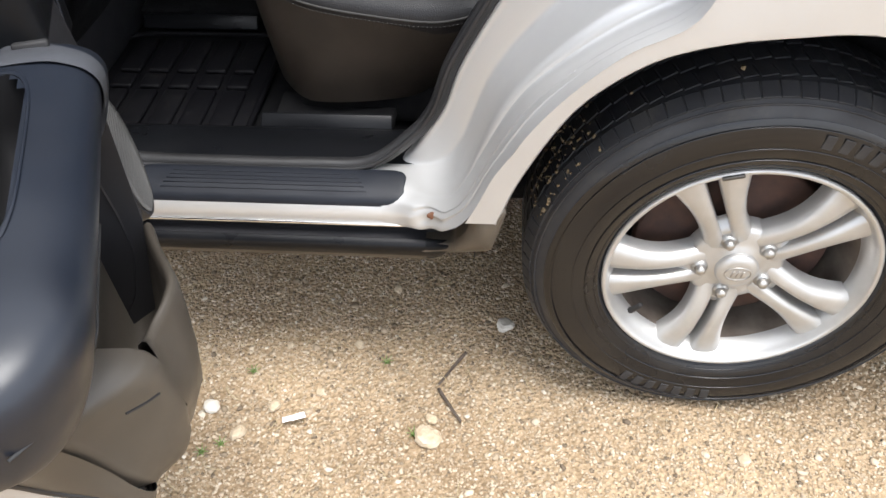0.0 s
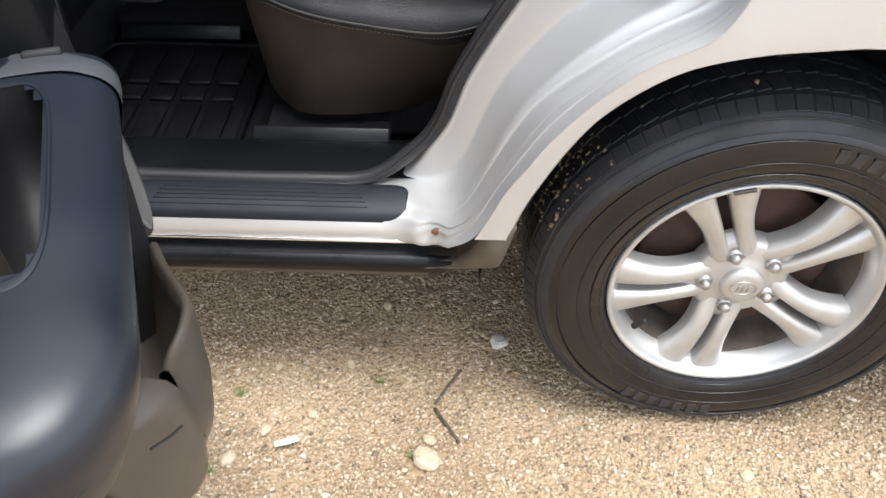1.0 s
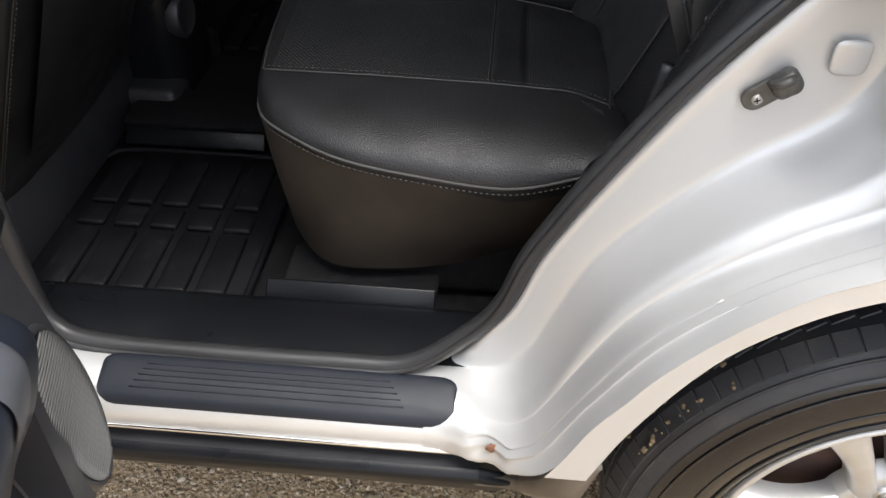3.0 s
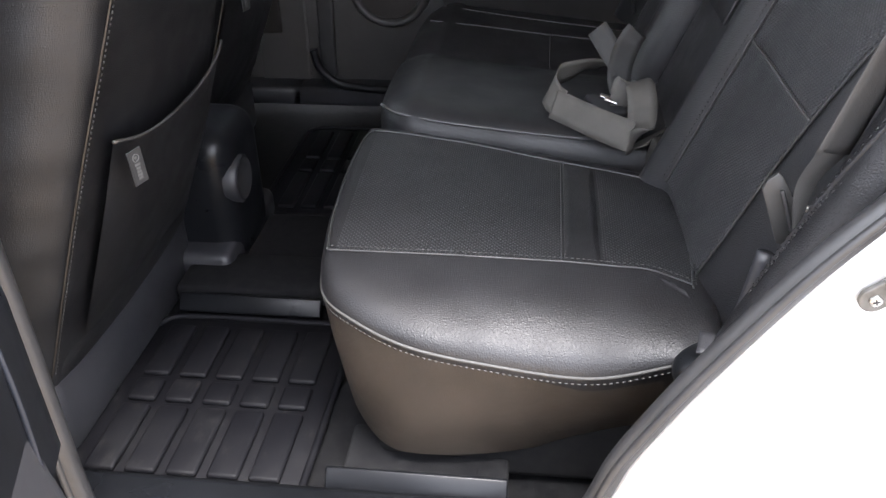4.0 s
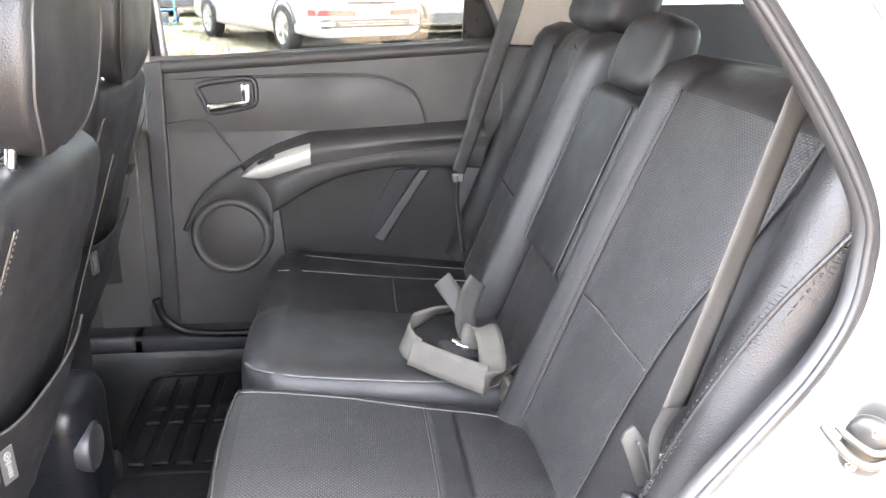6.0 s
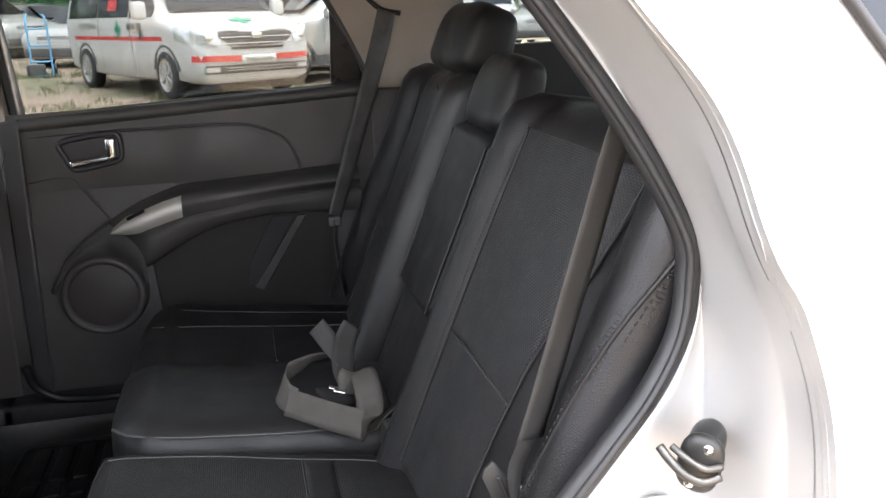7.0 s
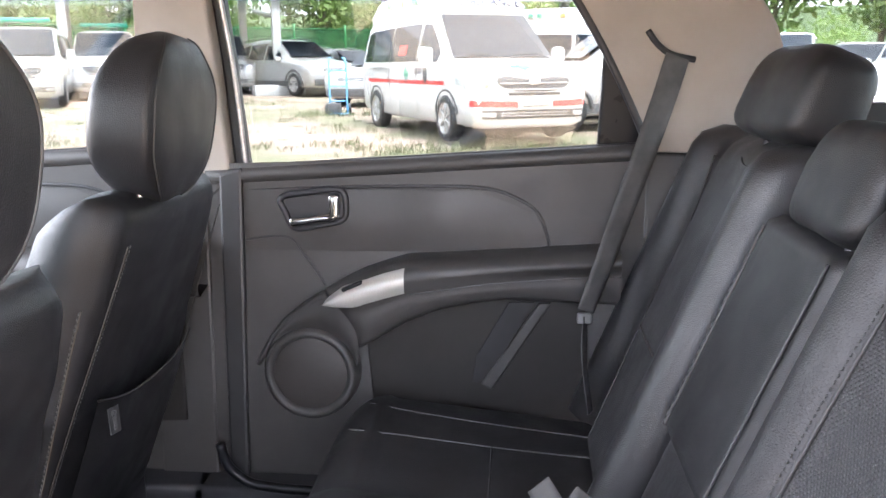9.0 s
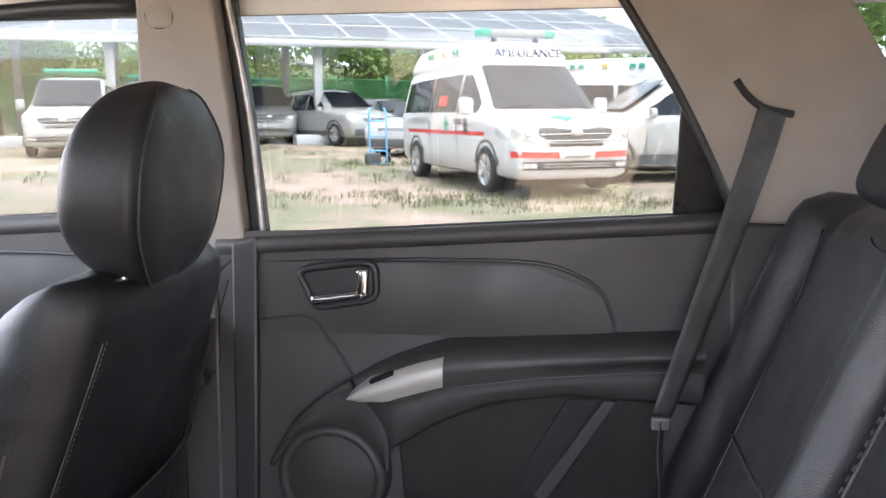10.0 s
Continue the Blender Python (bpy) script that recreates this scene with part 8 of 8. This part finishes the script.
front_grille = part("front_grille", rbox((0.05, 0.80, 0.15), 0.02, 2, at=pose(-3.455, 0, 0.70)), BUMPER, nose, "dark front grille")
for dz in (-0.035, 0.0, 0.035):
    part("grille_bar", rbox((0.02, 0.76, 0.012), 0.003, 1, at=pose(-3.482, 0, 0.70 + dz)), CHROME, front_grille)
part("front_bumper", rbox((0.14, 1.56, 0.20), 0.05, 3, at=pose(-3.44, 0, 0.46)), SILVER, nose, "silver front bumper")
for side in (1, -1):
    part("front_lamp", side_sheet(FRONT, lambda f: (0.66 + 0.06 * f, 0.76 + 0.10 * f), -3.40, -3.12, side, 0.012), HEADLAMP, nose, "clear headlamp")
    y = CAR_MID + side * 0.78
    road_wheel(car, -2.63, y, 0.342)
    part("front_arch", tube([(-2.63 + 0.42 * math.cos(a), CAR_MID + side * 0.885, 0.342 + 0.42 * math.sin(a)) for a in [radians(4 + 172 * k / 10) for k in range(11)]], 0.03, 6, 24), PLASTIC_GREY, car, "dark front wheel arch")
    part("a_pillar", tube([(-2.42, CAR_MID + side * 0.76, 1.06), (-2.1, CAR_MID + side * 0.71, 1.36), (-1.80, CAR_MID + side * 0.66, 1.625)], 0.032, 8, 16), SILVER, car, "silver windscreen pillar")
    part("door_mirror", blob((0.12, 0.22, 0.16), 0.5, 0.5, 18, 12), SILVER, car, "silver door mirror", at=pose(-2.12, CAR_MID + side * 1.02, 1.13))
    part("roof_rack_rail", tube([(-1.7, CAR_MID + side * 0.62, 1.665), (-1.5, CAR_MID + side * 0.63, 1.715), (-0.5, CAR_MID + side * 0.63, 1.725), (0.5, CAR_MID + side * 0.62, 1.705), (0.68, CAR_MID + side * 0.61, 1.655)], 0.016, 8, 40), PLASTIC_GREY, car, "dark roof rail")
    part("tail_lamp", rbox((0.06, 0.20, 0.36), 0.025, 3, at=pose(1.045, CAR_MID + side * 0.76, 1.02)), RED, car, "red tail lamp")
road_wheel(car, 0.0, CAR_MID + 0.78, 0.342)
far_skin = [[Vector((x, CAR_MID + 0.875 - 0.02 * math.cos(z * 3.0) - max(0, z - 1.19) * 0.32, z)) for x in [-0.25 + 1.30 * k / 16 for k in range(17)]] for z in [0.36 + 0.86 * i / 12 for i in range(13)]]
part("far_quarter_panel", grid(far_skin), SILVER, car, "silver far rear quarter panel")
part("far_arch", tube([(0.42 * math.cos(a), CAR_MID + 0.885, 0.342 + 0.42 * math.sin(a)) for a in [radians(4 + 172 * k / 10) for k in range(11)]], 0.03, 6, 24), PLASTIC_GREY, car, "dark far wheel arch")
part("far_sill", rbox((2.2, 0.10, 0.10), 0.02, 2, at=pose(-1.35, 1.70, 0.36)), PLASTIC_GREY, car, "dark far sill")
tail_skin = []
for i in range(13):
    z = 0.46 + 0.76 * i / 12
    tail_skin.append([Vector((1.06 - 0.05 * abs(t) ** 3 - 0.05 * max(0, z - 0.95), CAR_MID + 0.84 * t, z)) for t in [-1 + k / 8 for k in range(17)]])
part("tailgate_skin", grid(tail_skin), SILVER, tail, "silver tailgate skin")
part("rear_bumper", rbox((0.16, 1.70, 0.22), 0.05, 3, at=pose(1.08, CAR_MID, 0.47)), SILVER, car, "silver rear bumper")
nplate = part("number_plate", rbox((0.012, 0.50, 0.11), 0.003, 1, at=pose(1.062, CAR_MID, 0.80)), PLATE, tail, "pale plate with a plain bar")
part("plate_bar", rbox((0.004, 0.36, 0.05), 0.0, at=pose(1.070, CAR_MID, 0.80)), STEEL, nplate)
g = part("near_front_window", grid([[Vector((x0, 0.06, 1.17)), Vector((x1, 0.06, 1.17))] if z == 0 else [Vector((x0, 0.2, 1.6)), Vector((x1, 0.2, 1.6))] for z, x0, x1 in ((0, -2.2, -1.26), (1, -1.80, -1.28))]), GLASS_TINT, car, "tinted near front window")
g.visible_shadow = False
for side in (1, -1):
    rail = [[Vector((x, CAR_MID + side * y, z)) for y, z in ((0.72, 1.645), (0.745, 1.625), (0.755, 1.595), (0.758, 1.562))] for x in [-1.80 + 2.62 * k / 20 for k in range(21)]]
    part("cant_rail", grid(rail), SILVER, car, "silver roof side rail")

# ---- gravel round the car: loose stones, a few larger ones, twigs and litter ----
def near_z(x, y):
    return ground_z(x, y) + 0.010 * noise.noise(Vector((x * 1.7, y * 1.7, 3))) + 0.005 * noise.noise(Vector((x * 6, y * 6, 8))) - 0.004


STONE = Mat("pale_pebbles", (0.4, 0.32, 0.22), 0.85, spec=0.3)
sgeo = STONE.n.new("ShaderNodeNewGeometry")
STONE.color(STONE.ramp(sgeo.outputs["Random Per Island"], [(0.0, (0.13, 0.10, 0.07)), (0.22, (0.31, 0.245, 0.165)), (0.6, (0.44, 0.355, 0.255)), (0.95, (0.52, 0.44, 0.33)), (1.0, (0.60, 0.54, 0.45))]))
STONE.bump(STONE.noise(300, 4), 0.5, 0.001)
ico = bmesh.new()
bmesh.ops.create_icosphere(ico, subdivisions=1, radius=1.0)
ico.verts.index_update()
base_v = np.array([v.co[:] for v in ico.verts])
base_f = np.array([[v.index for v in f.verts] for f in ico.faces])
ico.free()


def pebbles(count, x0, x1, y0, y1, lo, hi, power):
    px, py = rng.uniform(x0, x1, count), rng.uniform(y0, y1, count)
    size = lo + (hi - lo) * rng.uniform(0, 1, count) ** power
    sc = size[:, None] * rng.uniform(0.6, 1.3, (count, 3)) * np.array([1, 1, 0.55])
    ang = rng.uniform(0, 6.283, count)
    v = base_v[None, :, :] * (1 + 0.28 * rng.normal(size=(count, len(base_v), 1))) * sc[:, None, :]
    c, s = np.cos(ang)[:, None], np.sin(ang)[:, None]
    x, y = v[:, :, 0] * c - v[:, :, 1] * s, v[:, :, 0] * s + v[:, :, 1] * c
    z0 = np.array([near_z(a, b) for a, b in zip(px, py)])
    v = np.stack([x + px[:, None], y + py[:, None], v[:, :, 2] + (z0 + size * 0.18)[:, None]], axis=2).reshape(-1, 3)
    f = (base_f[None, :, :] + (np.arange(count) * len(base_v))[:, None, None]).reshape(-1, 3)
    me = bpy.data.meshes.new("gravel")
    me.vertices.add(len(v))
    me.vertices.foreach_set("co", v.ravel())
    me.loops.add(f.size)
    me.loops.foreach_set("vertex_index", f.ravel())
    me.polygons.add(len(f))
    me.polygons.foreach_set("loop_start", np.arange(0, f.size, 3))
    me.polygons.foreach_set("loop_total", np.full(len(f), 3))
    me.update(calc_edges=True)
    return me


tagged(part("gravel", pebbles(110000, -1.45, 0.95, -0.75, 0.75, 0.0013, 0.0044, 2.2), STONE, smooth=False), "fine pale sandy gravel", "gravel", kind="stuff")
tagged(part("coarse_gravel", pebbles(2600, -1.45, 0.95, -0.75, 0.75, 0.0034, 0.0085, 3.2), STONE, smooth=False), "scattered coarser gravel stones", "gravel", kind="stuff")
STONE_BIG = Mat("sandstone", (0.46, 0.37, 0.26), 0.9)
STONE_BIG.mottle((0.36, 0.28, 0.18), (0.56, 0.47, 0.35), 40)
STONE_BIG.bump(STONE_BIG.noise(120, 5), 0.8, 0.003)
STONE_PALE = Mat("chalky_stone", (0.66, 0.63, 0.57), 0.9)
STONE_PALE.mottle((0.46, 0.42, 0.35), (0.66, 0.63, 0.57), 50)
for (x, y, s, mt) in ((-0.366, 0.204, 0.022, STONE_PALE), (-0.503, -0.078, 0.03, STONE_BIG), (-0.80, -0.02, 0.017, STONE_BIG), (-0.92, -0.03, 0.019, STONE_PALE), (-0.855, -0.085, 0.018, STONE_BIG), (-0.50, -0.035, 0.014, STONE_BIG),
                      (-0.66, 0.14, 0.012, STONE_BIG), (-0.80, 0.13, 0.011, STONE_BIG), (0.06, -0.09, 0.014, STONE_BIG), (-0.72, 0.02, 0.012, STONE_BIG), (-0.60, 0.30, 0.014, STONE_BIG)):
    tagged(part("stone", rough_up(blob((s * 1.7, s * 1.4, s * 1.0), 0.8, 0.85, 9, 6), s * 0.30, 0.8 / s, x * 7), mt, smooth=False, at=pose(x, y, near_z(x, y) + s * 0.35, 0, 0, x * 400)), "small pale angular stone on the gravel", "stone", "loose stones")
TWIG = Mat("dark_twig", (0.07, 0.05, 0.04), 0.8)
TWIG.mottle((0.05, 0.035, 0.028), (0.11, 0.085, 0.065), 60)
for pts in ([(-0.444, 0.126, 0.012), (-0.47, 0.085, 0.010), (-0.492, 0.045, 0.011)], [(-0.492, 0.035, 0.010), (-0.468, -0.005, 0.011), (-0.445, -0.04, 0.010)]):
    tagged(part("twig", tube([(x, y, near_z(x, y) + z - 0.002) for x, y, z in pts], lambda f: 0.0034 - 0.001 * f, 6, 14), TWIG), "thin dark dry twig on the gravel", "twig", "twigs")
PAPER = Mat("white_paper", (0.82, 0.82, 0.80), 0.7)
tagged(part("paper_scrap", rough_up(ribbon([(-0.775, -0.06, 0.012), (-0.754, -0.054, 0.014), (-0.735, -0.045, 0.013)], [(0, 1, 0.1)] * 3, 0.012, 0.001, 12), 0.0015, 60), PAPER, at=None), "small white paper scrap on the gravel", "litter")
for (x, y) in ((-0.60, 0.10), (-0.88, -0.11), (-0.53, -0.07), (-0.86, 0.06), (-0.91, -0.13)):
    bl = []
    for k in range(7):
        a = k * 0.9 + x * 9
        bl.append(tube([(0, 0, 0), (0.006 * math.cos(a), 0.006 * math.sin(a), 0.008), (0.015 * math.cos(a), 0.015 * math.sin(a), 0.011)], lambda f: 0.0016 * (1 - f) + 0.0003, 4, 6))
    tagged(part("weed", join(*bl), LEAF, at=pose(x, y, near_z(x, y))), "tiny green weed sprouting in the gravel", "weed", "weeds")
straws = []
for k in range(260):
    x, y, a, l = rng.uniform(-1.3, 0.8), rng.uniform(-0.5, 0.5), rng.uniform(0, 6.28), rng.uniform(0.012, 0.05)
    z = near_z(x, y) + 0.009
    straws.append(tube([(x, y, z), (x + 0.5 * l * math.cos(a), y + 0.5 * l * math.sin(a), z + 0.003), (x + l * math.cos(a + 0.3), y + l * math.sin(a + 0.3), z)], 0.0008, 4, 4))
STRAW = Mat("dry_straw", (0.42, 0.34, 0.2), 0.8)
tagged(part("straw", join(*straws), STRAW), "dry straw bits strewn over the gravel", "straw", kind="stuff")
